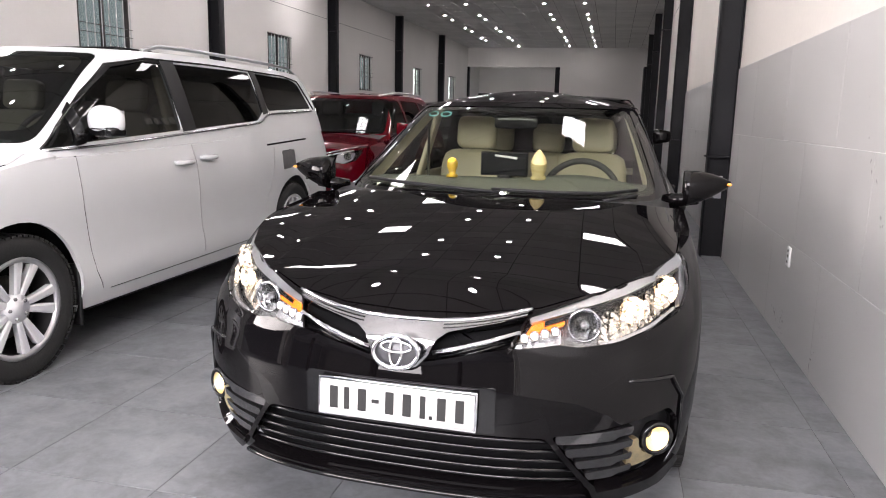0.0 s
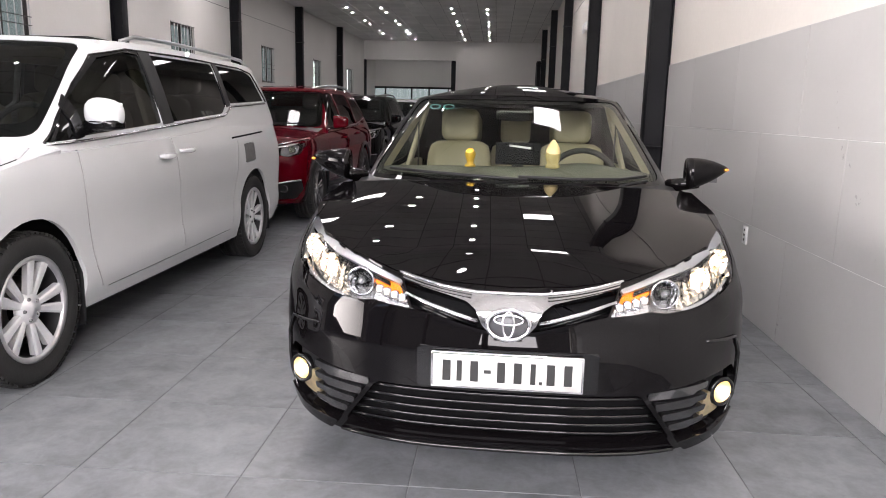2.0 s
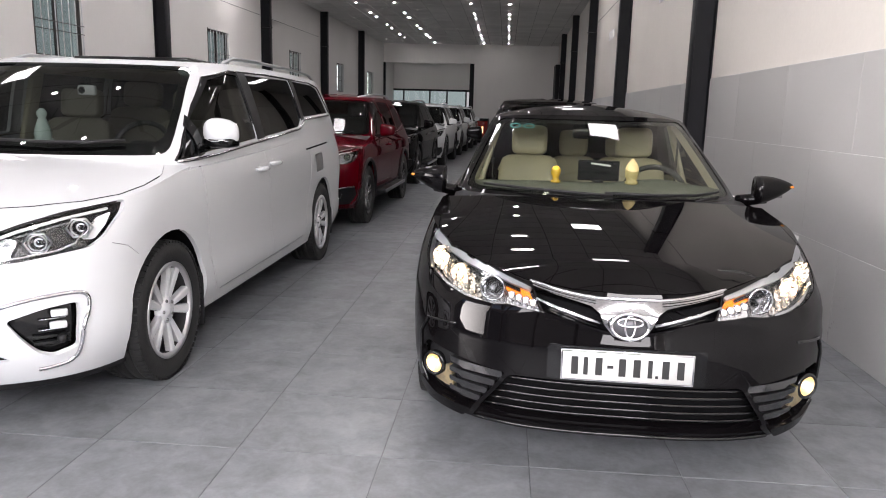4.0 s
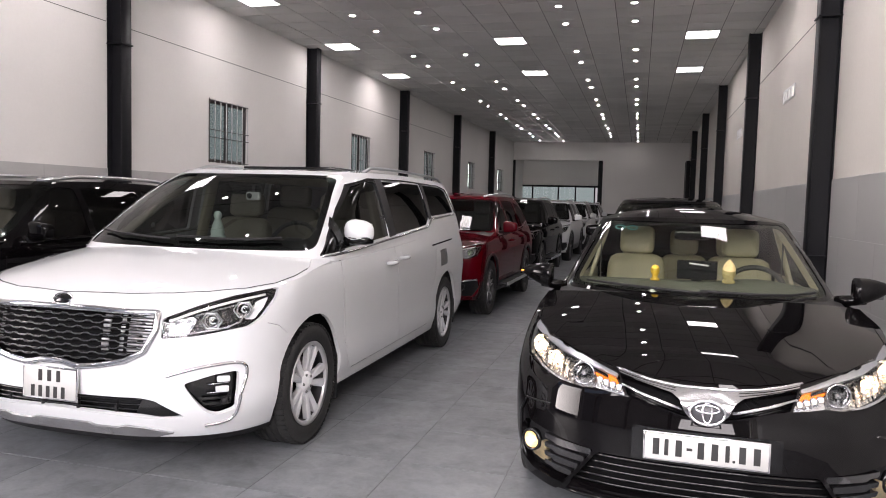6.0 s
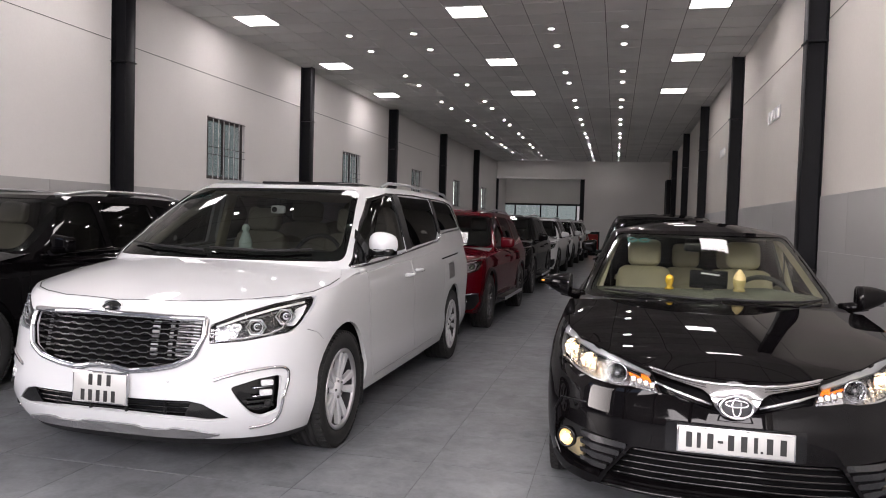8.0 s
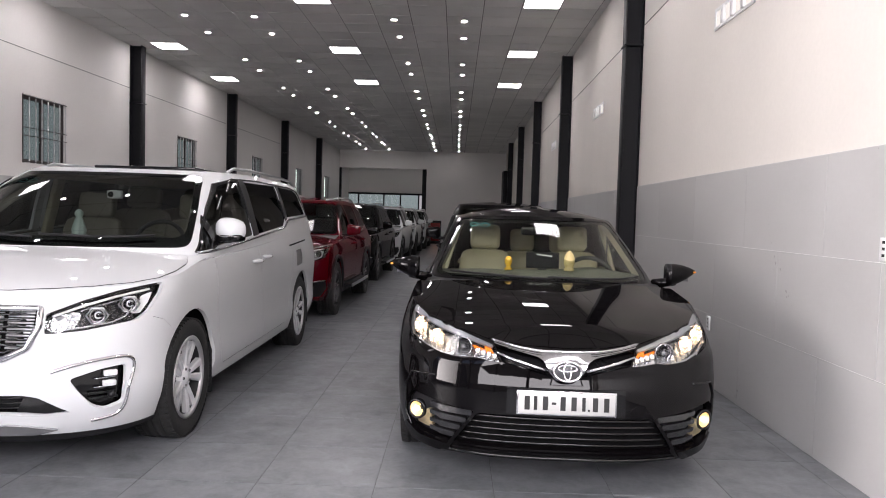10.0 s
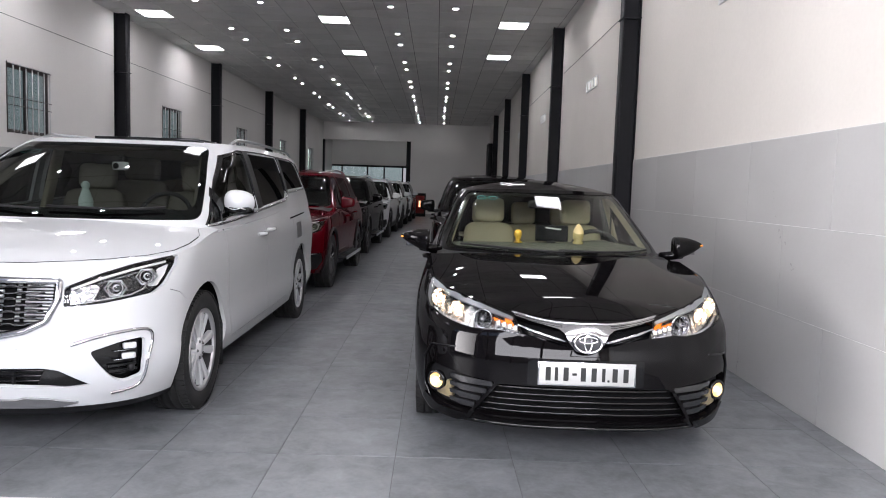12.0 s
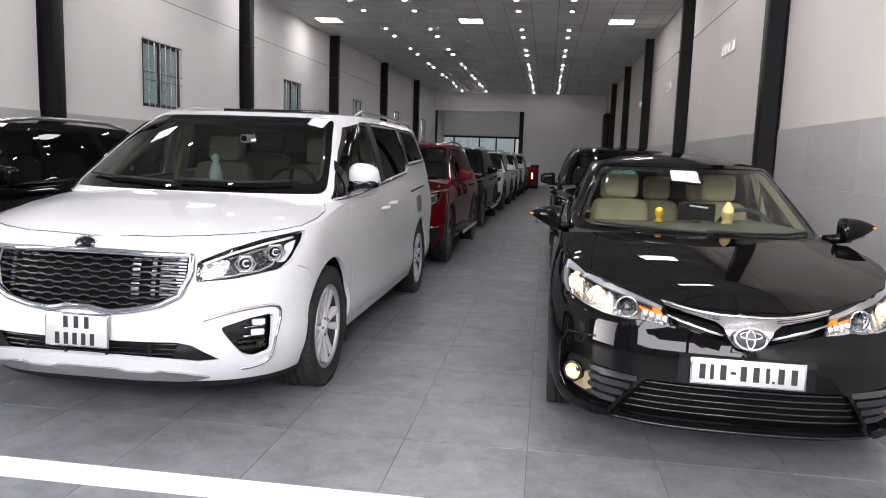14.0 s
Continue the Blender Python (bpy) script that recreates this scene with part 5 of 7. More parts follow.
    wiper(c.ob, [on_screen(x, z) for x, z in ((0.02, 0.99), (0.3, 0.985), (0.5, 0.985), (0.64, 0.995))])
    wiper(c.ob, [on_screen(0.06, 0.978, 0.004), on_screen(0.0, 0.972, 0.0)], "wiper_arm")
    wiper(c.ob, [on_screen(0.64, 0.985, 0.004), on_screen(0.5, 0.972, 0.0)], "wiper_arm")

    # mirrors: a wedge with a pointed lit tip
    for sg in (1, -1):
        verts, faces, n, m = [], [], 18, 9
        for i in range(m):
            t = i / (m - 1)
            x = 0.835 + 0.195 * t
            h, d = 0.07 * (1 - t ** 2.0 * 0.85), 0.075 * (1 - t ** 2.4 * 0.75)
            zc, yc = 1.036 + 0.02 * t, 1.44 + 0.035 * t
            for k in range(n):
                a = 2 * math.pi * k / n
                verts.append((sg * x, yc + d * math.copysign(abs(math.cos(a)) ** 0.8, math.cos(a)), zc + h * math.copysign(abs(math.sin(a)) ** 0.8, math.sin(a)) - 0.012 * (1 - t) * (math.sin(a) < 0)))
        for i in range(m - 1):
            for k in range(n):
                faces.append((i * n + k, i * n + (k + 1) % n, (i + 1) * n + (k + 1) % n, (i + 1) * n + k))
        faces += [tuple(range(n)), tuple((m - 1) * n + k for k in range(n))]
        bm = bm_of(verts, faces)
        bmesh.ops.recalc_face_normals(bm, faces=bm.faces)
        M = part("door_mirror", bm, black_paint, c.ob, "black door mirror with an amber lamp in its tip")
        part("indicator", ball((sg * 1.022, 1.452, 1.053), 0.012, 0.022, 0.007), dim_amber, M, "amber indicator")
        part("arm", tube([(sg * 0.765, 1.52, 0.965), (sg * 0.82, 1.48, 0.975), (sg * 0.90, 1.45, 0.985)], [0.03, 0.032, 0.024]), black_paint, M)
        part("mirror_glass", block(min(sg * 0.875, sg * 1.0), max(sg * 0.875, sg * 1.0), 1.512, 1.516, 0.985, 1.085, 0.001, 1), chrome, M)
        handle(c, 2.38, 0.84, sg, black_paint)
        handle(c, 3.32, 0.87, sg, black_paint)
        c.rib("chrome_strip", [gh.side(y, z, sg) for y, z in zip(np.linspace(1.62, 3.5, 14), np.linspace(0.968, 1.01, 14))], 0.006, chrome, gh, 0.003)
    for hub in sp["hubs"]:
        for sg in (1, -1):
            wheel(c.ob, sg * 0.765, hub, sg, 0.318, 0.205, 0.205)

    # cabin
    for x in (-0.37, 0.37):
        seat(c.ob, x, 2.38, 0.375, beige, 0.44)
    for x in (-0.38, 0.0, 0.38):
        seat(c.ob, x, 3.2, 0.33, beige, 0.4)
    verts, faces = [], []
    ys = [1.22, 1.32, 1.48, 1.62, 1.7, 1.72]
    zs = [0.955, 1.0, 1.03, 1.028, 0.95, 0.6]
    xs = np.linspace(-0.74, 0.74, 25)
    for x in xs:
        bump = 0.04 * math.exp(-((x - 0.37) / 0.2) ** 2)
        for y, z in zip(ys, zs):
            k = max(0.0, (y - 1.3)) / 0.4
            verts.append((x, y + 0.22 * (abs(x) / 0.74) ** 2.2, z - 0.03 * (abs(x) / 0.74) ** 2 + bump * min(1, k)))
    for i in range(24):
        for j in range(5):
            faces.append((i * 6 + j, i * 6 + 6 + j, i * 6 + 7 + j, i * 6 + 1 + j))
    part("dashboard", bm_of(verts, faces), dash_mat_m, c.ob, "dashboard under a grey-green fabric mat")
    steering(c.ob, 0.37, 1.78, 0.94)
    part("floor_pan", block(-0.72, 0.72, 1.3, 3.9, 0.28, 0.33), inner_dark, c.ob)
    for sg in (1, -1):
        part("door_trim", block(sg * 0.74 - 0.03, sg * 0.74 + 0.03, 1.6, 3.4, 0.4, 0.95, 0.02), beige_trim, c.ob)
        verts, faces = [], []
        for k in range(12):
            z = 0.99 + 0.375 * k / 11
            p = gh.at(*gh.front(sg * (0.755 - 0.165 * k / 11), z))
            verts += [(p[0] * 0.955, p[1] + 0.03, z - 0.012), (p[0] * 0.93, p[1] + 0.14, z - 0.03)]
        for k in range(11):
            faces.append((2 * k, 2 * k + 1, 2 * k + 3, 2 * k + 2))
        part("pillar_trim", bm_of(verts, faces), beige_trim, c.ob)
        part("centre_pillar", moved(block(-0.015, 0.015, -0.05, 0.05, 0, 0.48, 0.01), Matrix.Translation((sg * 0.70, 2.54, 0.93)) @ pose(0, 0, 0, 0, -sg * 17)), beige_trim, c.ob)
        part("seat_belt", block(sg * 0.62 - 0.002, sg * 0.62 + 0.002, 2.45, 2.5, 0.75, 1.3), dash_m, c.ob)
    part("headlining", block(-0.5, 0.5, 2.35, 3.4, 1.375, 1.388, 0.004), beige_trim, c.ob)
    part("rear_mirror", soft_box((0, 1.98, 1.29), (0.23, 0.03, 0.065), 0.6), gloss_black, c.ob)
    part("rear_shelf", block(-0.62, 0.62, 3.5, 3.95, 0.93, 0.95), beige_trim, c.ob)
    return c


dim_chrome = noisy(mat("shaded_chrome", (0.36, 0.36, 0.37), 0.12, 1.0), 8, 0.1, 120)
housing_m = noisy(mat("satin_lamp_housing", (0.28, 0.28, 0.28), 0.22, 0.8), 30, 0.4, 60, bump=0.4)
warm_reflector = facets(mat("fluted_lamp_reflector", (0.82, 0.77, 0.7), 0.22, 1.0), 55, 0.65)
cut_reflector = facets(mat("cut_lamp_reflector", (0.8, 0.8, 0.82), 0.1, 1.0), 55, 0.6)
# mirror metal tinted yellow: the lamp's warm light is put into its colour
fog_reflector = noisy(mat("warm_tinted_fog_reflector", (0.85, 0.7, 0.42), 0.32, 1.0), 30, 0.25, 160, bump=0.3)
badge_grey = noisy(mat("badge_grey", (0.06, 0.06, 0.065), 0.3, 0.3), 10, 0.1, 200)
satin_dark = noisy(mat("grey_slat_plastic", (0.014, 0.014, 0.015), 0.07, spec=0.9), 8, 0.1, 100)
clear_side = glass("clear_side_glass", (0.5, 0.53, 0.5), 0.01)
saloon_car = saloon()
SALOON_AT = Matrix.Translation((-0.735, 2.0, 0)) @ pose(0, 0, 0, 0, 0, -1.5)


# things on the dashboard
def dash_things():
    t = tagged(new("dashboard_screen"), "dark flat screen standing on the saloon's dashboard", "screen")
    t.matrix_basis = SALOON_AT @ Matrix.Translation((0.015, 1.56, 1.04))
    part("case", block(-0.115, 0.115, 0, 0.02, 0.0, 0.115, 0.008), black_plastic, t)
    part("panel", block(-0.108, 0.108, -0.002, 0.0005, 0.007, 0.108), screen_m, t)
    part("label", moved(block(-0.055, 0.055, -0.004, -0.0022, 0.088, 0.098), pose(0, 0, 0, 0, 6)), white_trim, t)
    part("foot", block(-0.03, 0.03, 0, 0.06, -0.012, 0.006, 0.003), black_plastic, t)
    f = lathe([(0.0, 0.0), (0.034, 0.0), (0.034, 0.012), (0.02, 0.018), (0.022, 0.035), (0.03, 0.05), (0.034, 0.068), (0.03, 0.086), (0.017, 0.1), (0.0, 0.104)], 20, "z")
    bmesh.ops.scale(f, vec=(0.8, 0.8, 0.9), verts=f.verts)
    tagged(part("round_figurine", f, yellow_figure, None, "", SALOON_AT @ Matrix.Translation((-0.225, 1.5, 1.03))), "small yellow resin figurine on the dashboard", "figurine")
    f = lathe([(0.0, 0.0), (0.042, 0.0), (0.042, 0.022), (0.032, 0.028), (0.04, 0.05), (0.045, 0.075), (0.043, 0.105), (0.034, 0.13), (0.02, 0.15), (0.008, 0.166), (0.0, 0.17)], 18, "z")
    for v in f.verts:
        v.co = (v.co.x * 0.85, v.co.y * 0.55, v.co.z * 0.85)
    tagged(part("statuette", f, sand_figure, None, "", SALOON_AT @ Matrix.Translation((0.19, 1.5, 1.031))), "pale yellow carved statuette on the dashboard", "statuette")


dash_things()

# ---------- white people carrier ----------
def carrier():
    high = lambda z: z if z < 1.14 else 1.14 + (z - 1.14) * 1.06
    upz = lambda pts: [(a, high(b)) for a, b in pts]
    uz = lambda pts: [(high(a), b) for a, b in pts]
    sp = dict(
        length=5.115, paint=white_paint, wheel=0.362, hubs=(0.97, 4.04), arch=0.405,
        nose=[(0.15, 0.2), (0.25, 0.09), (0.35, 0.04), (0.5, 0.005), (0.65, 0.0), (0.8, 0.02), (0.9, 0.06), (0.98, 0.12), (1.05, 0.22), (1.2, 0.5)],
        tail=[(0.15, 4.95), (0.4, 5.08), (0.7, 5.115), (1.1, 5.09), (1.3, 5.05)],
        width=[(0.15, 0.9), (0.28, 0.95), (0.38, 0.981), (0.45, 0.986), (0.54, 0.977), (0.66, 0.98), (0.82, 0.99), (0.95, 0.985), (1.05, 0.965), (1.2, 0.92)],
        lc=0.78, n=[(0.2, 3.0), (0.45, 2.75), (0.7, 2.4), (0.95, 2.25)], lr=0.5, bow=0.025,
        base=[(0.0, 0.235), (0.5, 0.225), (1.4, 0.24), (3.5, 0.24), (5.1, 0.26)],
        hood=[(0.0, 0.925), (0.1, 0.955), (0.3, 1.01), (0.6, 1.07), (0.9, 1.12), (1.2, 1.165), (1.5, 1.19), (2.5, 1.2)],
        hoodw=0.99, crown=0.105, cowl=1.05,
        belt=[(0.8, 1.03), (1.2, 1.055), (1.7, 1.07), (3.0, 1.12), (3.6, 1.18), (5.0, 1.2)],
        screen=uz([(0.95, 0.85), (1.14, 0.98), (1.25, 1.15), (1.4, 1.39), (1.55, 1.67), (1.66, 1.93), (1.74, 2.22)]),
        back=uz([(0.95, 5.05), (1.2, 5.03), (1.5, 4.9), (1.66, 4.75), (1.75, 4.5)]),
        gwidth=uz([(0.95, 0.97), (1.1, 0.945), (1.25, 0.91), (1.45, 0.855), (1.6, 0.80), (1.66, 0.755), (1.75, 0.63)]),
        gbase=1.08, screen_base=1.13, glc=0.5, gbow=0.02, roof_rise=0.05)
    c = Car("people_carrier", "white people carrier with a chrome-framed mesh grille on the tiled floor", "car", Matrix.Translation((-3.86, 1.95, 0)), sp)
    low, gh = c.low, c.gh

    half = [(0.0, 0.886), (0.2, 0.884), (0.36, 0.876), (0.525, 0.872), (0.53, 0.79), (0.49, 0.685), (0.40, 0.638), (0.27, 0.612), (0.16, 0.600), (0.11, 0.608), (0.07, 0.618), (0.0, 0.62)]
    gr_xz = rounded(half[:-1] + [(0.0, 0.62)] + mirror_x(half)[1:-1], 0.012)
    grille = low.fronts(gr_xz)
    lamp = [(0.553, 0.748), (0.548, 0.846), (0.68, 0.907), (0.80, 0.95), (0.93, 0.977), (0.936, 0.925), (0.915, 0.83), (0.883, 0.79), (0.70, 0.757)]
    lamps = [low.fronts(rounded(lamp, 0.014)), low.fronts(rounded(mirror_x(lamp), 0.014))]
    mouth_h = [(0.0, 0.455), (0.47, 0.455), (0.54, 0.44), (0.665, 0.352), (0.56, 0.345), (0.23, 0.362), (0.0, 0.367)]
    mouth = low.fronts(rounded(mouth_h + mirror_x(mouth_h)[1:-1], 0.012))
    fog = [(0.665, 0.522), (0.78, 0.56), (0.862, 0.57), (0.868, 0.47), (0.858, 0.372), (0.79, 0.345), (0.75, 0.375)]
    fogs = [low.fronts(rounded(fog, 0.02)), low.fronts(rounded(mirror_x(fog), 0.02))]
    c.holes = [grille, mouth, *lamps, *fogs]
    for sg in (1, -1):
        door_lines(c, [[(1.41, 1.07), (1.40, 0.98), (1.41, 0.8), (1.48, 0.44), (1.54, 0.33)], [(1.6, 0.318), (2.2, 0.322), (3.42, 0.335)],
                       [(2.48, 1.10), (2.5, 0.87), (2.56, 0.36)], [(3.66, 1.03), (3.6, 0.8), (3.5, 0.55), (3.46, 0.37)]], sg)
        c.holes.append(low.sides(strip(dense([(0.5, 0.795), (0.58, 0.77), (0.655, 0.715)], 0.03, False), 0.003), sg, 0.05))
        door_lines(c, [[(3.55, 1.055), (4.35, 1.085)]], sg, 0.014)
        c.holes.append(low.sides(rounded([(3.8, 0.84), (4.06, 0.85), (4.045, 1.008), (3.79, 0.998)], 0.02), sg))
    c.body(0.04)
    c.bonnet([(0.0, 0.098), (0.36, 0.145), (0.55, 0.225), (0.69, 0.32), (0.82, 0.47), (0.90, 0.64), (0.925, 0.82), (0.92, 1.02), (0.85, 1.2), (0.8, 1.18), (0.5, 1.04), (0.3, 1.003), (0.0, 0.99)],
             lambda x: 1.08 + 0.25 * x * x, 0.04, 0.0035)
    c.shoulder(0.95)

    # mesh grille
    G = c.fill("grille", scale_from(grille, 1.02), inner_dark, -0.06, 0, label="dark mesh grille in a chrome frame")
    c.rib("chrome_frame", low.fronts(gr_xz), 0.0175, chrome, lift=0.004, parent=G, closed=True, label="chrome grille frame")
    # cooling fins and pipes that show behind the mesh
    for x0, x1, n in ((0.235, 0.275, 8), (0.33, 0.35, 10), (0.37, 0.5, 12), (-0.445, -0.425, 6)):
        for k in range(n):
            z = 0.672 + 0.185 * (k + 0.5) / n
            y = float(low.on_front(min(abs(x0), abs(x1)), z)[1]) + 0.05
            part("fin", block(x0, x1, y, y + 0.012, z - 0.06 / n, z + 0.06 / n, 0.002, 1), fin_m, G)
    for k in range(8):
        z = 0.634 + 0.0312 * k
        xs = np.linspace(-0.52, 0.52, 131)
        ok = inside(scale_from(gr_xz, 0.965, (0, 0.765)), np.stack([xs, np.full(131, z)], -1))
        xs = xs[ok]
        if len(xs) < 3:
            continue
        line = []
        for i, x in enumerate(xs):
            ph = (x / 0.1 + 0.5 * (k % 2)) % 1
            up = min(1.0, max(0.0, min((ph - 0.42) / 0.14, (1.0 - ph) / 0.14)))
            line.append(low.front(x, z + 0.0095 * up))
        c.rib("mesh_bar", line, 0.0027, mesh_m, lift=-0.016, parent=G)
        c.rib("back_bar", [low.front(x, z + 0.004) for x in xs[::6]], 0.006, gloss_black, lift=-0.026, parent=G)
    bd = part("badge", moved(lathe([(0.0, 0.0), (0.05, 0.002), (0.06, 0.01)], 32, "y"), Matrix.Diagonal((1, 1, 0.5, 1))), gloss_black, c.ob, "dark oval badge", Matrix.Translation((0, 0.066, 0.925)) @ pose(0, 0, 0, -28))
    part("ring", tube([(0.06 * math.cos(t), 0.002, 0.031 * math.sin(t)) for t in np.linspace(0, 2 * math.pi, 33)[:-1]], 0.004, 8, True), chrome, bd)

    # headlamps
    for i, sg in enumerate((1, -1)):
        L = c.fill("headlamp", lamps[i], inner_dark, -0.08, 0.0, label="clear headlamp with twin projectors and dark inner trim")
        part("housing", sheet(low.at, lamps[i], [], 0.03, -0.06, 0.0, (0, 2.3, 0.5)), lamp_grey, L)
        inn = [(0.58, 0.766), (0.575, 0.83), (0.655, 0.862), (0.69, 0.85), (0.68, 0.80), (0.665, 0.772)]
        c.fill("reflector", low.fronts(rounded(inn if sg > 0 else mirror_x(inn), 0.01)), cut_reflector, -0.04, 0.01, parent=L)
        wdg = [(0.872, 0.83), (0.893, 0.918), (0.92, 0.935), (0.917, 0.88), (0.9, 0.825)]
        c.fill("side_reflector", low.fronts(rounded(wdg if sg > 0 else mirror_x(wdg), 0.008)), white_trim, -0.03, 0.01, parent=L)
        c.rib("brow", [low.front(sg * x, z) for x, z in dense([(0.565, 0.848), (0.69, 0.905), (0.80, 0.944), (0.915, 0.969)], 0.03, False)], 0.0055, gloss_black, lift=-0.006, parent=L)
        lens = c.fill("lens", shrink(lamps[i], 0.002), lens_glass, -0.002, 0.004, parent=L)
        lens.visible_shadow = False
        for x, z in ((0.735, 0.825), (0.84, 0.872)):
            p = low.on_front(sg * x, z)
            yaw = pose(0, 0, 0, 0, 0, sg * 28)
            part("ring", moved(lathe([(0.03, -0.006), (0.038, -0.004), (0.04, 0.02), (0.03, 0.02)], 28, "y", True), Matrix.Translation((p[0], p[1] + 0.035, p[2])) @ yaw), dark_alloy, L)
            hexa = [(0.052 * math.cos(a), 0.0, 0.045 * math.sin(a)) for a in np.linspace(0, 2 * math.pi, 7)[:-1]]
            part("bezel", moved(tube(hexa, 0.0055, 6, True), Matrix.Translation((p[0], p[1] + 0.034, p[2])) @ yaw), satin_metal, L)
            part("projector", ball((p[0], p[1] + 0.045, p[2]), 0.03, 0.026, 0.03), lens_glass, L)
            part("core", ball((p[0], p[1] + 0.06, p[2]), 0.03, 0.012, 0.03), gloss_black, L)
            part("shield", moved(lathe([(0.012, 0.0), (0.019, -0.003), (0.02, 0.004)], 20, "y"), Matrix.Translation((p[0], p[1] + 0.046, p[2])) @ yaw), satin_metal, L)
        c.rib("light_guide", [low.front(sg * x, z) for x, z in dense([(0.575, 0.838), (0.68, 0.884), (0.80, 0.925), (0.905, 0.95)], 0.02, False)], 0.007, white_trim, lift=-0.024, parent=L)
        c.rib("chrome_strip", [low.front(sg * x, z) for x, z in dense([(0.58, 0.762), (0.70, 0.775), (0.81, 0.792), (0.852, 0.815), (0.868, 0.86), (0.885, 0.90)], 0.015, False)], 0.005, chrome, lift=-0.02, parent=L)
        c.rib("inner_strip", [low.front(sg * x, z) for x, z in dense([(0.68, 0.862), (0.77, 0.892), (0.86, 0.918)], 0.02, False)], 0.004, dark_alloy, lift=-0.03, parent=L)
        # fog lamps in a chrome hook
        F = c.fill("fog_lamp", scale_from(fogs[i], 1.02), gloss_black, -0.05, 0, label="fog lamp cluster in a chrome hook")
        for k in range(2):
            p = low.on_front(sg * 0.802, 0.53 - 0.05 * k)
            part("led", soft_box((0, 0, 0), (0.066, 0.03, 0.03), 0.4, 4), led_lens, F, m=Matrix.Translation((p[0], p[1] + 0.036, p[2])) @ pose(0, 0, 0, 0, 0, sg * 40))
            c.rib("chrome_bar", [low.front(sg * x, 0.512 - 0.048 * k) for x in (0.765, 0.80, 0.84)], 0.003, chrome, lift=-0.03, parent=F)
        p = low.on_front(sg * 0.815, 0.42)
        part("sensor", ball((p[0], p[1] + 0.02, p[2]), 0.02), black_plastic, F)
        hook = [(0.59, 0.562), (0.66, 0.585), (0.75, 0.606), (0.845, 0.614), (0.882, 0.598), (0.887, 0.54), (0.88, 0.46), (0.862, 0.36), (0.83, 0.312), (0.785, 0.298), (0.73, 0.293)]
        c.rib("chrome_hook", [low.front(sg * x, z) for x, z in dense(eased(eased(eased(hook))), 0.015, False)], 0.0095, chrome, lift=0.0, parent=F)
        for k in range(2):
            c.rib("louvre", [low.front(sg * x, 0.43 - 0.03 * k) for x in (0.745, 0.79, 0.848)], 0.006, black_plastic, lift=-0.028, parent=F)
    # lower intake and skid plate
    M = c.fill("lower_intake", scale_from(mouth, 1.03), black_plastic, -0.06, 0, label="black lower air intake")
    for k in range(3):
        c.rib("slat", [low.front(x, 0.435 - 0.027 * k) for x in np.linspace(-0.5, 0.5, 21)], 0.005, gloss_black, lift=-0.02, parent=M)
    for x in (-0.33, -0.11, 0.11, 0.33):
        p = low.on_front(x, 0.41)
        part("strut", block(p[0] - 0.006, p[0] + 0.006, p[1] + 0.02, p[1] + 0.035, 0.37, 0.45), black_plastic, M)
    for sg in (1, -1):
        wing = [(0.44, 0.368), (0.485, 0.447), (0.54, 0.436), (0.655, 0.356), (0.56, 0.35)]
        c.fill("corner_trim", low.fronts(rounded(wing if sg > 0 else mirror_x(wing), 0.008)), gloss_black, -0.008, 0.02, parent=M)
    skid_h = [(0.0, 0.302), (0.16, 0.302), (0.2, 0.288), (0.33, 0.288), (0.37, 0.30), (0.47, 0.292), (0.6, 0.262), (0.5, 0.238), (0.0, 0.24)]
    c.fill("skid_plate", low.fronts(rounded(skid_h + mirror_x(skid_h)[1:-1], 0.01)), dark_alloy, 0.01, 0.03, label="dull silver skid plate")
    verts, faces = [], []
    for k in range(41):
        s = -0.92 + 1.84 * k / 40
        a, b = low.at(s, 0.245), low.at(s, 0.24)
        verts += [a * np.array([0.985, 1, 1]) + np.array([0, 0.015, 0]), a * np.array([0.96, 1, 0]) + np.array([0, 0.06, 0.185])]
    for k in range(40):
        faces.append((2 * k, 2 * k + 1, 2 * k + 3, 2 * k + 2))
    part("chin", bm_of(verts, faces), black_plastic, c.ob)
    bars = [(-0.055 + 0.055 * k, 0.04, 0.024, 0.058) for k in range(3)] + [(-0.1 + 0.046 * k, -0.042, 0.023, 0.058) for k in range(5)]
    number_plate(c.ob, 0.0, -0.022, 0.503, 0.335, 0.168, -2, bars, "white two-line number plate with dark bars")
    p = low.on_front(0.37, 0.555)
    part("sensor", ball((p[0], p[1], p[2]), 0.009, 0.004, 0.009), white_paint, c.ob)

    # glass
    ws = gh.fronts(rounded(upz([(-0.858, 1.137), (0.858, 1.137), (0.78, 1.38), (0.675, 1.615), (-0.675, 1.615), (-0.78, 1.38)]), 0.06))
    panes = [("windscreen", carrier_glass, ws)]
    for sg in (1, -1):
        panes.append(("quarter_window", dark_glass, gh.sides(rounded(upz([(1.25, 1.11), (1.45, 1.122), (1.475, 1.275)]), 0.012), sg)))
        panes.append(("side_window", mid_glass, gh.sides(rounded(upz([(1.51, 1.135), (2.43, 1.185), (2.40, 1.582), (2.2, 1.584), (1.93, 1.535), (1.68, 1.40), (1.525, 1.31)]), 0.03), sg)))
        panes.append(("side_window", dark_glass, gh.sides(rounded(upz([(2.58, 1.19), (3.50, 1.24), (3.62, 1.30), (3.56, 1.597), (2.53, 1.592)]), 0.03), sg)))
        panes.append(("side_window", dark_glass, gh.sides(rounded(upz([(3.72, 1.315), (4.62, 1.345), (4.45, 1.55), (4.3, 1.585), (3.64, 1.597)]), 0.03), sg)))
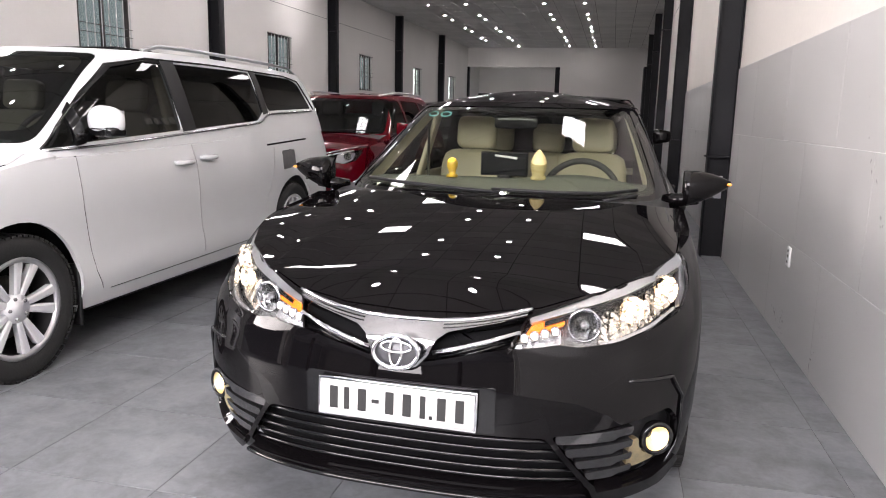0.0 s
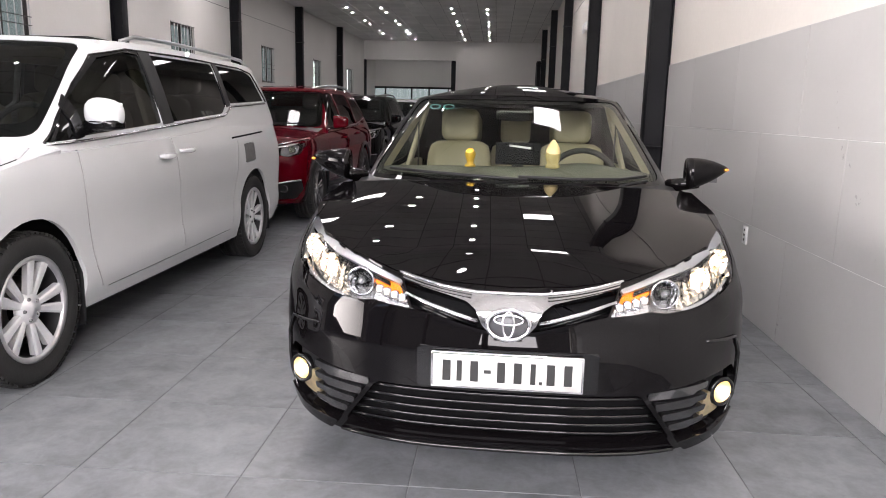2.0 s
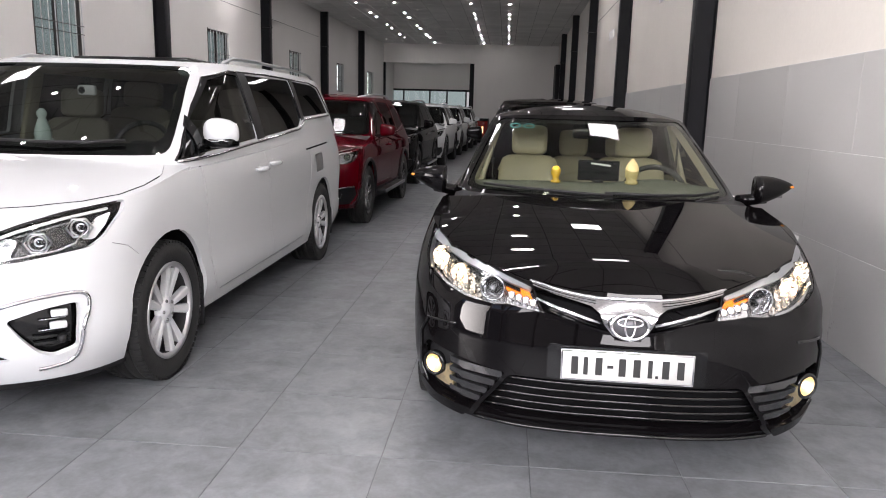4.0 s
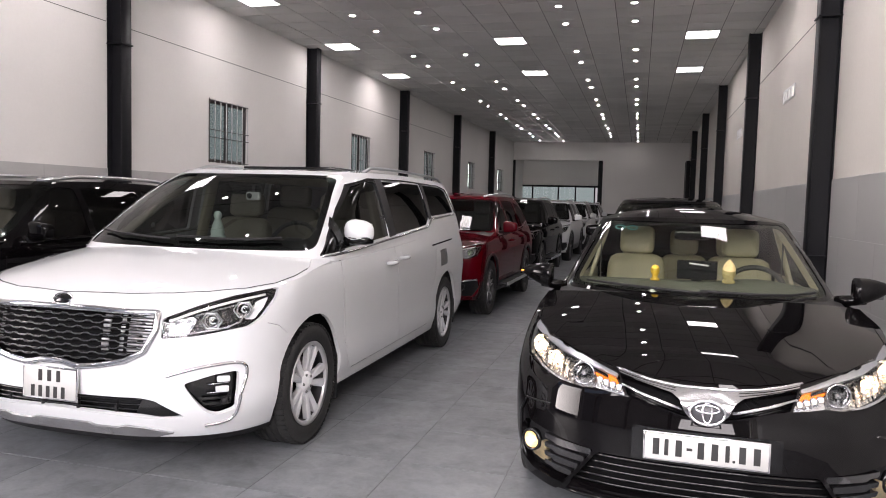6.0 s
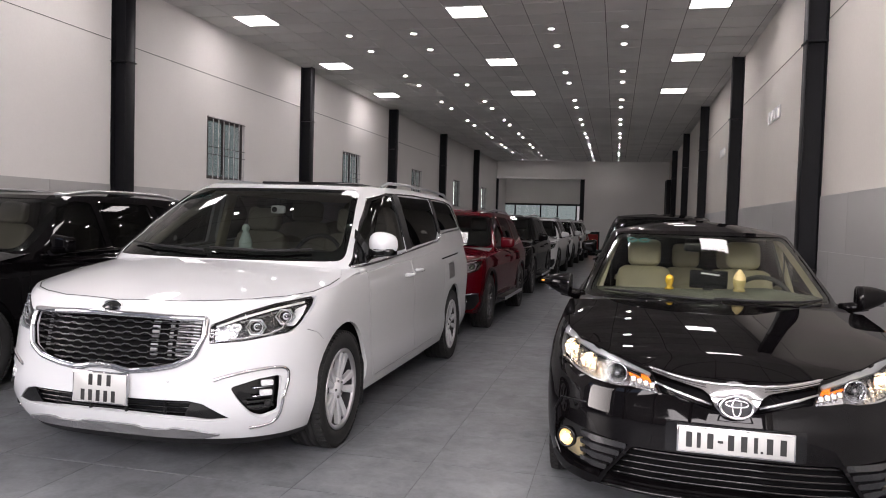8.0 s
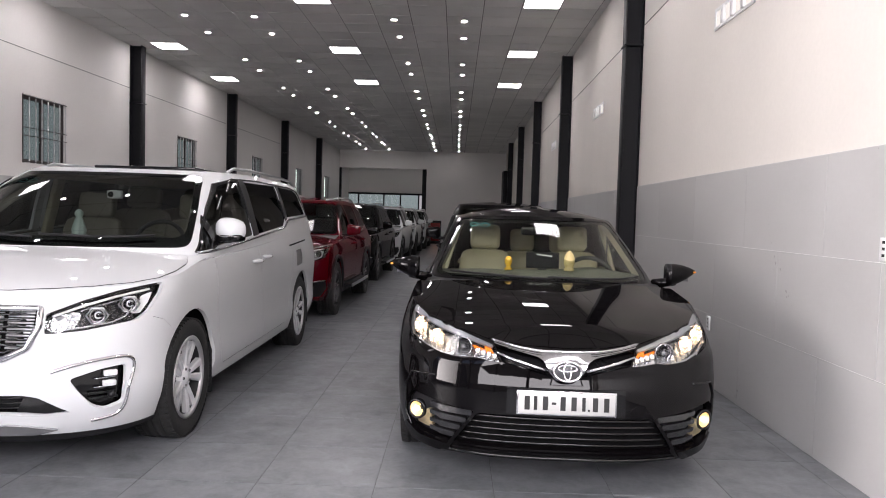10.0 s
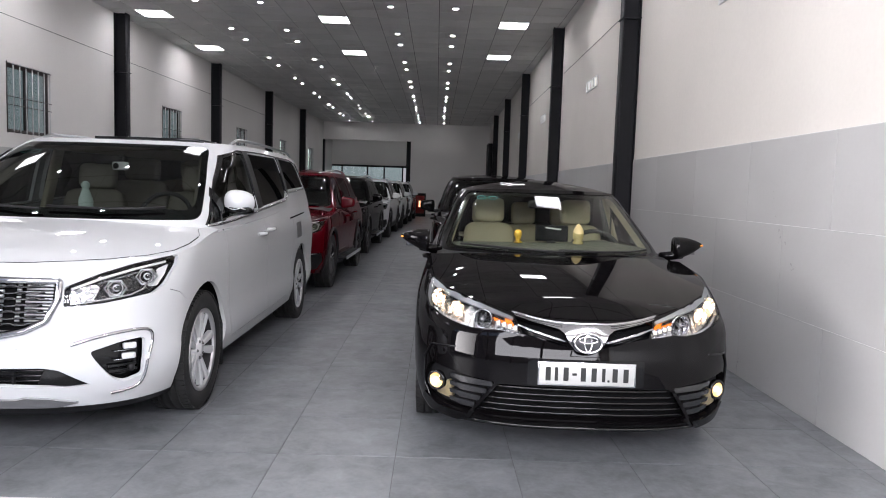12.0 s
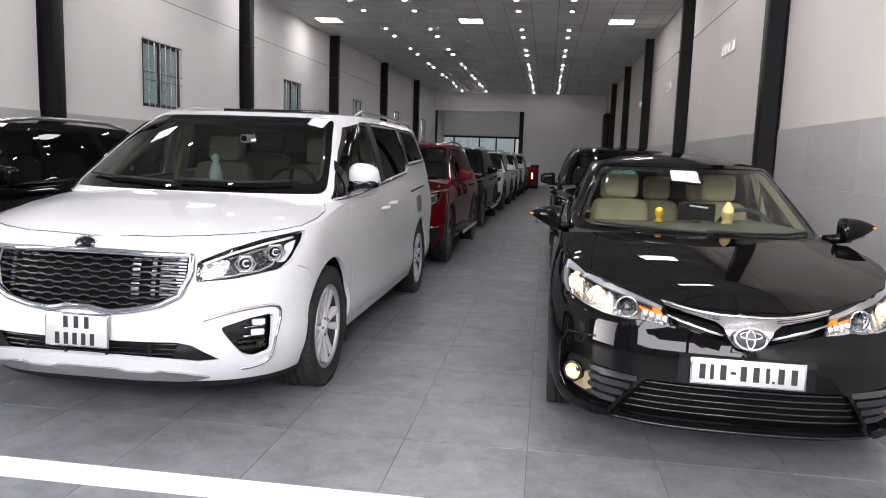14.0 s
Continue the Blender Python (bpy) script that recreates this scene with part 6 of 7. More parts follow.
    c.greenhouse(upz([(1.0, 1.635), (2.0, 1.64), (3.0, 1.66), (4.0, 1.65), (5.0, 1.6)]), panes)
    inner = gh.fronts(rounded(upz([(-0.805, 1.2), (0.805, 1.2), (0.745, 1.38), (0.65, 1.592), (-0.65, 1.592), (-0.745, 1.38)]), 0.07))
    ring_sheet(c, "screen_border", scale_from(ws, 0.998), inner, gloss_black, -0.009, 0, gh, "black printed border of the windscreen")
    part("windscreen_sticker", join(*[sheet(gh.at, gh.fronts(ellipse(-0.55 + 0.09 * k, 1.565, 0.038, 0.015, 16)), [gh.fronts(ellipse(-0.55 + 0.09 * k, 1.565, 0.028, 0.009, 16))], 0.03, -0.007, 0, (0, 2.3, 0.8)) for k in (0, 1)]), sticker_m, c.ob, "round teal stickers")
    for sg in (1, -1):
        for y0, y1, z0, z1, zt in ((2.435, 2.555, 1.175, 1.185, 1.60), (3.615, 3.67, 1.285, 1.30, 1.60)):
            q = gh.sides(rounded(upz([(y0, z0), (y1 + 0.03, z1), (y1 - 0.02, zt), (y0 - 0.05, zt)]), 0.006), sg)
            c.fill("black_pillar", q, black_plastic, 0.007, 0.012, wall=gh)
        q = gh.sides(rounded(upz([(1.44, 1.117), (1.52, 1.13), (1.54, 1.335), (1.468, 1.28)]), 0.006), sg)
        c.fill("window_divider", q, gloss_black, 0.006, 0.012, wall=gh)
        line = [(1.25, 1.099), (1.7, 1.118), (2.5, 1.165), (3.5, 1.222), (3.6, 1.25), (3.70, 1.29), (4.62, 1.325)]
        c.rib("chrome_strip", [gh.side(y, high(z), sg) for y, z in dense(line, 0.05, False)], 0.009, chrome, gh, 0.004, label="chrome window trim")
        line = [(1.245, 1.106), (1.38, 1.208), (1.64, 1.385), (1.92, 1.545), (2.25, 1.6), (3.0, 1.612), (4.2, 1.60), (4.45, 1.57), (4.66, 1.34)]
        c.rib("upper_seal", [gh.side(y, high(z), sg) for y, z in dense(line, 0.05, False)], 0.007, gloss_black, gh, 0.003)
        edge = [(1.27, 1.108), (1.38, 1.203), (1.64, 1.381), (1.92, 1.541), (2.22, 1.597), (2.42, 1.6), (2.41, 1.578), (2.2, 1.58), (1.94, 1.532), (1.69, 1.398), (1.535, 1.31), (1.46, 1.262), (1.30, 1.12)]
        c.fill("window_frame", gh.sides(rounded(upz(edge), 0.004), sg), gloss_black, 0.005, 0.01, wall=gh)
        # roof rail
        pts = []
        for k, y in enumerate(np.linspace(2.3, 4.55, 14)):
            z = float(c.rl(y)) + 0.005 + (0.035 if 0 < k < 13 else 0.0)
            p = gh.on_side(y, min(1.69, float(c.rl(y))), sg)
            pts.append((p[0] * 0.98, y, z))
        part("roof_rail", tube(pts, 0.013), satin_metal, c.ob, "slim silver roof rail")
        handle(c, 2.34, 0.985, sg, white_paint, 0.2)
        handle(c, 2.64, 1.005, sg, white_paint, 0.2)
        c.fill("fuel_flap", low.sides(rounded([(3.806, 0.845), (4.054, 0.855), (4.039, 1.003), (3.796, 0.993)], 0.02), sg), fuel_m, -0.001, 0.012, label="dark grey fuel flap cover")
        part("mudflap", block(sg * 0.86 - 0.1, sg * 0.86 + 0.1, 1.36, 1.38, 0.16, 0.5, 0.008), black_plastic, c.ob)
        part("mudflap", block(sg * 0.86 - 0.1, sg * 0.86 + 0.1, 4.435, 4.455, 0.18, 0.45, 0.008), black_plastic, c.ob)
        # mirror
        bm = ball((0, 0, 0), 0.104, 0.08, 0.084, 24)
        for v in bm.verts:
            # squarer than an ellipsoid seen from the front
            a, b = abs(v.co.x) / 0.104, abs(v.co.z) / 0.084
            k = math.hypot(a, b) / max(1e-6, (a ** 2.7 + b ** 2.7) ** (1 / 2.7))
            v.co.x, v.co.z = v.co.x * k, v.co.z * k
            t = sg * v.co.x / 0.2 + 0.5
            v.co.z = v.co.z * (1.0 - 0.15 * max(0, t - 0.3)) - 0.008 * t
            v.co.y += 0.05 * max(0, t - 0.35) ** 2
            if v.co.y > 0.03:
                v.co.y = 0.03 + (v.co.y - 0.03) * 0.35
        M = part("door_mirror", bm, white_paint, c.ob, "rounded white door mirror", Matrix.Translation((1.0, 1.60, 1.255)) @ pose(0, 0, 0, 0, 0, -8) if sg > 0 else Matrix.Translation((-0.985, 1.95, 1.25)) @ pose(0, 0, 0, 0, 0, 75))
        low_bm = soft_box((0, 0, 0), (0.185, 0.13, 0.06), 0.9, 6)
        part("lower_shell", moved(low_bm, Matrix.Translation((0, 0.006, -0.062))), gloss_black, M)
        part("indicator", tube([(-sg * 0.04, -0.068, -0.045), (sg * 0.04, -0.066, -0.047), (sg * 0.088, -0.02, -0.048)], 0.004), dim_chrome, M)
        part("arm", tube([(-sg * 0.15, 0.02, -0.09), (-sg * 0.09, 0.015, -0.085), (0, 0.01, -0.068)], [0.028, 0.022, 0.03]), gloss_black, M)
        part("mirror_glass", block(-0.075, 0.075, 0.052, 0.058, -0.05, 0.052, 0.001, 1), chrome, M)
        part("mirror_foot", soft_box((sg * 0.905, 1.52, 1.155), (0.05, 0.14, 0.06), 0.6, 4), gloss_black, c.ob)
    for hub in sp["hubs"]:
        for sg in (1, -1):
            wheel(c.ob, sg * 0.852, hub, sg, 0.362, 0.243, 0.235, "ten")

    # sunroof
    part("sunroof", block(-0.42, 0.42, 2.5, 3.2, 1.706, 1.727, 0.008), gloss_black, c.ob, "dark glass sunroof")

    def on_screen(x, z, up=0.018):
        p = gh.on_front(x, z)
        return (p[0], p[1] - up * 0.6, p[2] + up)
    wiper(c.ob, [on_screen(x, z) for x, z in ((-0.72, 1.205), (-0.5, 1.19), (-0.2, 1.178), (-0.05, 1.172))])
    wiper(c.ob, [on_screen(x, z) for x, z in ((-0.02, 1.19), (0.3, 1.182), (0.5, 1.185), (0.66, 1.195))])
    verts, faces = [], []
    for k in range(25):
        x = -0.86 + 1.72 * k / 24
        y1 = float(gh.on_front(min(0.84, abs(x)), 1.165)[1]) + 0.02
        y0 = 0.985 + 0.35 * x * x
        verts += [(x, y0, float(c.deck(x, y0)) - 0.02), (x, (y0 + y1) / 2, 1.138 - 0.1 * x * x), (x, y1, 1.165 - 0.02 * x * x)]
    for k in range(24):
        for j in (0, 1):
            faces.append((k * 3 + j, k * 3 + 3 + j, k * 3 + 4 + j, k * 3 + 1 + j))
    part("cowl", bm_of(verts, faces), black_plastic, c.ob)

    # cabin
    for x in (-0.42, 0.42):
        seat(c.ob, x, 2.2, 0.56, dim_leather, 0.5)
        seat(c.ob, x, 3.1, 0.64, dim_leather, 0.54)
    seat(c.ob, 0.0, 4.0, 0.66, dim_leather, 1.3)
    bm = join(soft_box((0, 1.42, 1.06), (1.66, 0.55, 0.2), 0.5, 8))
    part("dashboard", bm, dash_m, c.ob, "dark dashboard")
    steering(c.ob, 0.42, 1.78, 1.12)
    part("floor_pan", block(-0.85, 0.85, 1.3, 4.8, 0.36, 0.42), inner_dark, c.ob)
    part("headlining", block(-0.66, 0.66, 2.05, 4.5, 1.6, 1.625, 0.006), beige_trim, c.ob)
    for sg in (1, -1):
        part("door_trim", block(sg * 0.86 - 0.03, sg * 0.86 + 0.03, 1.5, 4.5, 0.45, 1.1, 0.02), dash_m, c.ob)
        part("pillar_trim", tube([(sg * 0.76, 1.42, 1.17), (sg * 0.68, 1.80, 1.42), (sg * 0.59, 2.1, 1.575)], 0.03), dim_leather, c.ob)
        part("centre_pillar", moved(block(-0.02, 0.02, -0.06, 0.06, 0, 0.52, 0.012), Matrix.Translation((sg * 0.83, 2.5, 1.1)) @ pose(0, 0, 0, 0, -sg * 14)), beige_trim, c.ob)
    part("rear_mirror", soft_box((0, 1.86, 1.52), (0.24, 0.03, 0.07), 0.6), gloss_black, c.ob)
    return c


carrier_glass = glass("green_tinted_screen_glass", (0.15, 0.172, 0.158), 0.005)
lamp_grey = noisy(mat("smoked_lamp_housing", (0.022, 0.022, 0.024), 0.2, 0.5), 40, 0.5, 120, bump=0.3)
fin_m = noisy(mat("bare_aluminium_fin", (0.45, 0.45, 0.46), 0.4, 0.8), 20, 0.3, 120)
mid_glass = glass("half_dark_car_glass", (0.045, 0.049, 0.047), 0.01, 0.5, 0.03)
mesh_m = noisy(mat("dark_chrome_mesh", (0.11, 0.11, 0.115), 0.35, 0.9), 9, 0.1, 100)
dim_reflector = noisy(mat("dim_lamp_reflector", (0.24, 0.24, 0.25), 0.3, 0.8), 60, 0.7, 140, bump=0.5)
led_lens = noisy(mat("clear_led_lens", (0.75, 0.76, 0.78), 0.2, 0.3), 60, 0.3, 140)
fuel_m = noisy(mat("grey_fuel_flap", (0.12, 0.12, 0.12), 0.5), 20, 0.25, 150)
people_carrier = carrier()
CARRIER_AT = Matrix.Translation((-3.86, 1.95, 0))
f = lathe([(0.0, 0.0), (0.048, 0.0), (0.048, 0.03), (0.038, 0.04), (0.042, 0.06), (0.034, 0.09), (0.022, 0.125), (0.016, 0.135), (0.024, 0.15), (0.024, 0.165), (0.012, 0.18), (0.0, 0.183)], 18, "z")
bmesh.ops.scale(f, vec=(1.15, 1.15, 1.15), verts=f.verts)
tagged(part("statuette", f, jade_figure, None, "", CARRIER_AT @ Matrix.Translation((0.03, 1.42, 1.155))), "small pale green statuette on the dashboard", "statuette")
dc = tagged(new("dash_camera"), "white dash camera hung behind the windscreen", "dash camera")
dc.matrix_basis = CARRIER_AT @ Matrix.Translation((0.13, 1.72, 1.475))
part("case", soft_box((0, 0, 0), (0.11, 0.03, 0.06), 0.5, 4), white_trim, dc)
part("lens", lathe([(0.0, -0.022), (0.018, -0.022), (0.022, -0.012)], 20, "y"), gloss_black, dc, m=Matrix.Translation((-0.025, 0, 0)))
part("bracket", block(-0.012, 0.012, 0.0, 0.03, 0.025, 0.075), black_plastic, dc)

# ---------- other parked cars ----------
def suv(label, place, paint, length=4.5, half=0.92, height=1.66, full=True, metal=None, style="split", step=False, clad=True, rails=True, cabin=None, trim=None):
    sx, sz = half / 0.92, height / 1.66
    q = lambda pts: [(a * sz, b) for a, b in pts]
    L = length
    sp = dict(
        length=L, paint=paint, wheel=0.36, hubs=(0.9, L - 0.92), arch=0.41,
        nose=q([(0.18, 0.2), (0.3, 0.07), (0.45, 0.01), (0.65, 0.0), (0.8, 0.03), (0.92, 0.10), (1.02, 0.22), (1.15, 0.5)]),
        tail=q([(0.18, L - 0.15), (0.4, L - 0.03), (0.7, L), (1.0, L - 0.04), (1.2, L - 0.1)]),
        width=[(a * sz, b * sx) for a, b in [(0.18, 0.84), (0.35, 0.895), (0.6, 0.915), (0.8, 0.92), (0.95, 0.905), (1.1, 0.85)]],
        lc=0.6, n=2.6, lr=0.45, bow=0.03,
        base=[(0.0, 0.26), (0.5, 0.24), (1.4, 0.25), (3.2, 0.25), (L, 0.3)],
        hood=[(0.0, 0.90 * sz), (0.1, 0.94 * sz), (0.3, 0.98 * sz), (0.7, 1.03 * sz), (1.2, 1.07 * sz), (1.6, 1.09 * sz), (2.5, 1.1 * sz)],
        hoodw=0.92 * sx, crown=0.08, cowl=1.15,
        belt=[(0.9, 0.97 * sz), (1.4, 1.0 * sz), (2.5, 1.03 * sz), (3.4, 1.07 * sz), (L, 1.12 * sz)],
        screen=q([(0.9, 1.06), (1.06, 1.24), (1.2, 1.43), (1.35, 1.645), (1.5, 1.9), (1.6, 2.12), (1.68, 2.4)]),
        back=q([(0.9, L - 0.06), (1.15, L - 0.12), (1.4, L - 0.35), (1.55, L - 0.5), (1.68, L - 0.8)]),
        gwidth=[(a * sz, b * sx) for a, b in [(0.9, 0.88), (1.05, 0.85), (1.2, 0.80), (1.4, 0.73), (1.53, 0.66), (1.6, 0.60), (1.68, 0.5)]],
        gbase=1.02 * sz, screen_base=1.05 * sz, glc=0.45, gbow=0.03, roof_rise=0.045)
    c = Car("suv", label, "car", place, sp)
    gh, low = c.gh, c.low
    g = 0.05 if full else 0.08
    zz = lambda pts: [(x * sx, z * sz) for x, z in pts]
    lamp = zz([(0.52, 0.79), (0.47, 0.84), (0.66, 0.895), (0.80, 0.93), (0.875, 0.955), (0.882, 0.89), (0.85, 0.80), (0.76, 0.77), (0.66, 0.79)])
    lamps = [low.fronts(rounded(lamp, 0.012)), low.fronts(rounded(mirror_x(lamp), 0.012))]
    gr = zz([(-0.44, 0.86), (0.44, 0.86), (0.47, 0.80), (0.38, 0.60), (-0.38, 0.60), (-0.47, 0.80)])
    grille = low.fronts(rounded(gr, 0.03))
    chin = zz([(-0.86, 0.52), (-0.55, 0.47), (0.55, 0.47), (0.86, 0.52), (0.87, 0.40), (0.80, 0.29), (-0.80, 0.29), (-0.87, 0.40)])
    mouth = low.fronts(rounded(chin, 0.02))
    c.holes = [grille, *lamps, mouth]
    if full:
        for sg in (1, -1):
            door_lines(c, [[(1.42, 0.33), (1.38, 0.6), (1.42, 0.95)], [(2.42, 0.34), (2.44, 0.7), (2.44, 1.0)], [(3.2, 0.55), (3.3, 0.8), (3.32, 1.02)]], sg, 0.007)
    c.body(g)
    c.bonnet([(0.0, 0.12), (0.35, 0.15), (0.6, 0.27), (0.74 * sx, 0.5), (0.8 * sx, 0.8), (0.8 * sx, 1.12), (0.5, 1.08), (0.0, 1.04)], lambda x: 1.22, g)
    c.shoulder(1.05)
    G = c.fill("grille", scale_from(grille, 1.02), inner_dark, -0.05, 0, label="dark grille with a chrome rim")
    c.rib("chrome_rim", low.fronts(rounded(gr, 0.03)), 0.011, chrome, lift=0.004, parent=G, closed=True)
    for k in range(6 if full else 3):
        z = (0.62 + 0.2 * k / (6 if full else 3) + 0.02) * sz
        c.rib("slat", [low.front(x, z) for x in np.linspace(-0.4 * sx, 0.4 * sx, 13)], 0.006, gloss_black, lift=-0.012, parent=G)
    part("badge", moved(lathe([(0.0, -0.012), (0.05, -0.008), (0.055, 0.004)], 20, "y"), Matrix.Translation((0, -0.002, 0.735 * sz))), chrome, G, "plain round chrome badge")
    for i, sg in enumerate((1, -1)):
        H = c.fill("headlamp", lamps[i], gloss_black, -0.06, 0.0, label="clear headlamp, unlit")
        box = zz([(0.69, 0.80), (0.69, 0.895), (0.80, 0.915), (0.85, 0.90), (0.84, 0.82), (0.77, 0.785)])
        c.fill("reflector_panel", low.fronts(rounded(box if sg > 0 else mirror_x(box), 0.01)), dim_reflector, -0.045, 0.01, parent=H)
        c.rib("chrome_brow", [low.front(sg * x * sx, z * sz) for x, z in ((0.47, 0.85), (0.66, 0.905), (0.80, 0.94), (0.88, 0.966))], 0.011, chrome, lift=0.002, parent=H)
        lens = c.fill("lens", shrink(lamps[i], 0.002), lens_glass, -0.002, 0.004, parent=H)
        lens.visible_shadow = False
        for x, z in ((0.62, 0.84), (0.775, 0.85)):
            p = low.on_front(sg * x * sx, z * sz)
            bowl(p[0], p[1] + 0.02, p[2], 0.04, 0.035, reflector, H, m=pose(0, 0, 0, 0, 0, sg * 24))
            part("projector", ball((p[0], p[1] + 0.03, p[2]), 0.026), screen_glass, H)
        c.rib("light_guide", [low.front(sg * x * sx, z * sz) for x, z in ((0.49, 0.84), (0.66, 0.885), (0.82, 0.922))], 0.007, white_trim, lift=-0.015, parent=H)
        p = low.on_front(sg * 0.70 * sx, 0.42 * sz)
        bowl(p[0], p[1] + 0.01, p[2], 0.04, 0.035, reflector, c.ob, "fog_lamp", pose(0, 0, 0, 0, 0, sg * 24))
        c.rib("chrome_bar", [low.front(sg * x * sx, z * sz) for x, z in ((0.56, 0.40), (0.58, 0.455), (0.66, 0.488), (0.76, 0.505), (0.85, 0.51))], 0.011, chrome, lift=0.004)
    M = c.fill("lower_bumper", scale_from(mouth, 1.01), black_plastic, -0.012, 0.0, label="black plastic lower bumper")
    for k in range(3):
        c.rib("slat", [low.front(x, (0.43 - 0.04 * k) * sz) for x in np.linspace(-0.5 * sx, 0.5 * sx, 15)], 0.008, gloss_black, lift=-0.004, parent=M)
    number_plate(c.ob, 0, -0.03, 0.53 * sz, 0.47, 0.11, 0, [(-0.17 + 0.056 * k, 0, 0.034, 0.06) for k in range(7)], "white number plate with dark bars")
    ws = gh.fronts([(x * sx, z * sz) for x, z in rounded([(-0.78, 1.075), (0.78, 1.075), (0.72, 1.28), (0.625, 1.525), (-0.625, 1.525), (-0.72, 1.28)], 0.06)])
    panes = [("windscreen", tint_glass, ws)]
    for sg in (1, -1):
        for poly in ([(1.66, 1.06), (2.4, 1.08), (2.36, 1.5), (2.2, 1.51), (2.0, 1.45)], [(2.48, 1.08), (3.3, 1.1), (3.2, 1.5), (2.44, 1.51)], [(3.38, 1.12), (L - 0.45, 1.2), (L - 0.75, 1.42), (3.28, 1.5)]):
            panes.append(("side_window", dark_glass, gh.sides(rounded([(y, z * sz) for y, z in poly], 0.03), sg)))
    c.greenhouse([(1.2, 1.55 * sz), (2.1, 1.56 * sz), (3.0, 1.575 * sz), (L - 0.5, 1.54 * sz)], panes, g)
    inner = gh.fronts([(x * sx, z * sz) for x, z in rounded([(-0.72, 1.105), (0.72, 1.105), (0.67, 1.28), (0.59, 1.50), (-0.59, 1.50), (-0.67, 1.28)], 0.06)])
    ring_sheet(c, "screen_border", scale_from(ws, 0.998), inner, gloss_black, -0.009, 0, gh, grid=0.08)
    verts, faces = [], []
    for k in range(17):
        x = (-0.8 + 1.6 * k / 16) * sx
        y1 = float(gh.on_front(min(0.78 * sx, abs(x)), 1.075 * sz)[1]) + 0.02
        y0 = 1.02 + 0.1 * x * x
        verts += [(x, y0, float(c.deck(x, y0)) - 0.02), (x, y1, 1.075 * sz - 0.02 * x * x)]
    for k in range(16):
        faces.append((2 * k, 2 * k + 2, 2 * k + 3, 2 * k + 1))
    part("cowl", bm_of(verts, faces), black_plastic, c.ob)
    wiper(c.ob, [tuple(gh.on_front(x * sx, z * sz) + np.array([0, -0.012, 0.016])) for x, z in ((-0.6, 1.11), (-0.3, 1.095), (0.0, 1.085))])
    wiper(c.ob, [tuple(gh.on_front(x * sx, z * sz) + np.array([0, -0.012, 0.016])) for x, z in ((0.02, 1.1), (0.35, 1.095), (0.6, 1.1))])
    for sg in (1, -1):
        pts = []
        for k, y in enumerate(np.linspace(2.15, L - 0.75, 12)):
            z = float(c.rl(y)) + 0.005 + (0.038 if 1 < k < 10 else 0.022 if 0 < k < 11 else 0.0)
            p = gh.on_side(y, min(1.6 * sz, float(c.rl(y))), sg)
            pts.append((p[0] * 0.985, y, z))
        if rails:
            part("roof_rail", tube(pts, 0.017), satin_metal, c.ob, "silver roof rail")
        c.rib("chrome_strip", [gh.side(y, z * sz, sg) for y, z in dense([(1.6, 1.045), (2.4, 1.06), (3.3, 1.085), (L - 0.5, 1.17)], 0.08, False)], 0.007, trim or chrome, gh, 0.003)
        if clad:
            for hub in sp["hubs"]:
                arc = []
                for t in np.linspace(-0.25, math.pi + 0.25, 17):
                    arc.append((hub + 0.43 * math.cos(t), 0.37 + 0.43 * math.sin(t)))
                c.rib("arch_trim", [low.side(y, z, sg) for y, z in arc], 0.024, black_plastic, lift=0.0)
            c.fill("sill_trim", low.sides(rounded([(1.36, 0.255), (L - 1.4, 0.255), (L - 1.37, 0.40), (1.33, 0.40)], 0.03), sg), black_plastic, 0.006, 0.015)
        if step:
            st = part("side_step", block(-0.07, 0.07, 1.45, L - 1.5, 0.33, 0.365, 0.01), black_plastic, c.ob, "side step with a silver edge", Matrix.Translation((sg * (half + 0.03), 0, 0)))
            part("edge", block(-0.006, 0.008, 1.45, L - 1.5, 0.325, 0.37, 0.003), satin_metal, st, m=Matrix.Translation((sg * 0.07, 0, 0)))
        if full:
            handle(c, 2.25, 0.93 * sz, sg, paint)
            handle(c, 3.12, 0.96 * sz, sg, paint)
        for hub in sp["hubs"]:
            wheel(c.ob, sg * (half - 0.12), hub, sg, 0.36, 0.235, 0.225, style, metal or dark_alloy, full)
        shell = soft_box((0, 0, 0), (0.2, 0.14, 0.15), 0.75, 6)
        for v in shell.verts:
            v.co.z *= 1.0 - 0.18 * (sg * v.co.x / 0.1)
            v.co.y = v.co.y * (0.5 if v.co.y > 0 else 1.0) + 0.2 * max(0.0, sg * v.co.x) ** 2
        M = part("door_mirror", shell, paint, c.ob, "", Matrix.Translation((sg * (half + 0.075), 1.68, 1.14 * sz)))
        part("arm", tube([(-sg * 0.17, 0.02, -0.08), (-sg * 0.08, 0.01, -0.075), (0, 0, -0.065)], 0.024), black_plastic, M)
        part("mirror_glass", block(-0.06, 0.06, 0.05, 0.056, -0.045, 0.045, 0.001, 1), chrome, M)
        seat(c.ob, sg * 0.38, 2.2, 0.55, cabin or dash_m, 0.5)
    part("rear_seat", soft_box((0, 3.2, 0.95), (1.2, 0.2, 0.75), 0.5, 5), cabin or dash_m, c.ob)
    part("dashboard", soft_box((0, 1.55, 1.0 * sz), (1.5 * sx, 0.42, 0.16), 0.5, 6), dash_m, c.ob)
    part("floor_pan", block(-0.75, 0.75, 1.3, L - 0.4, 0.36, 0.42), inner_dark, c.ob)
    return c


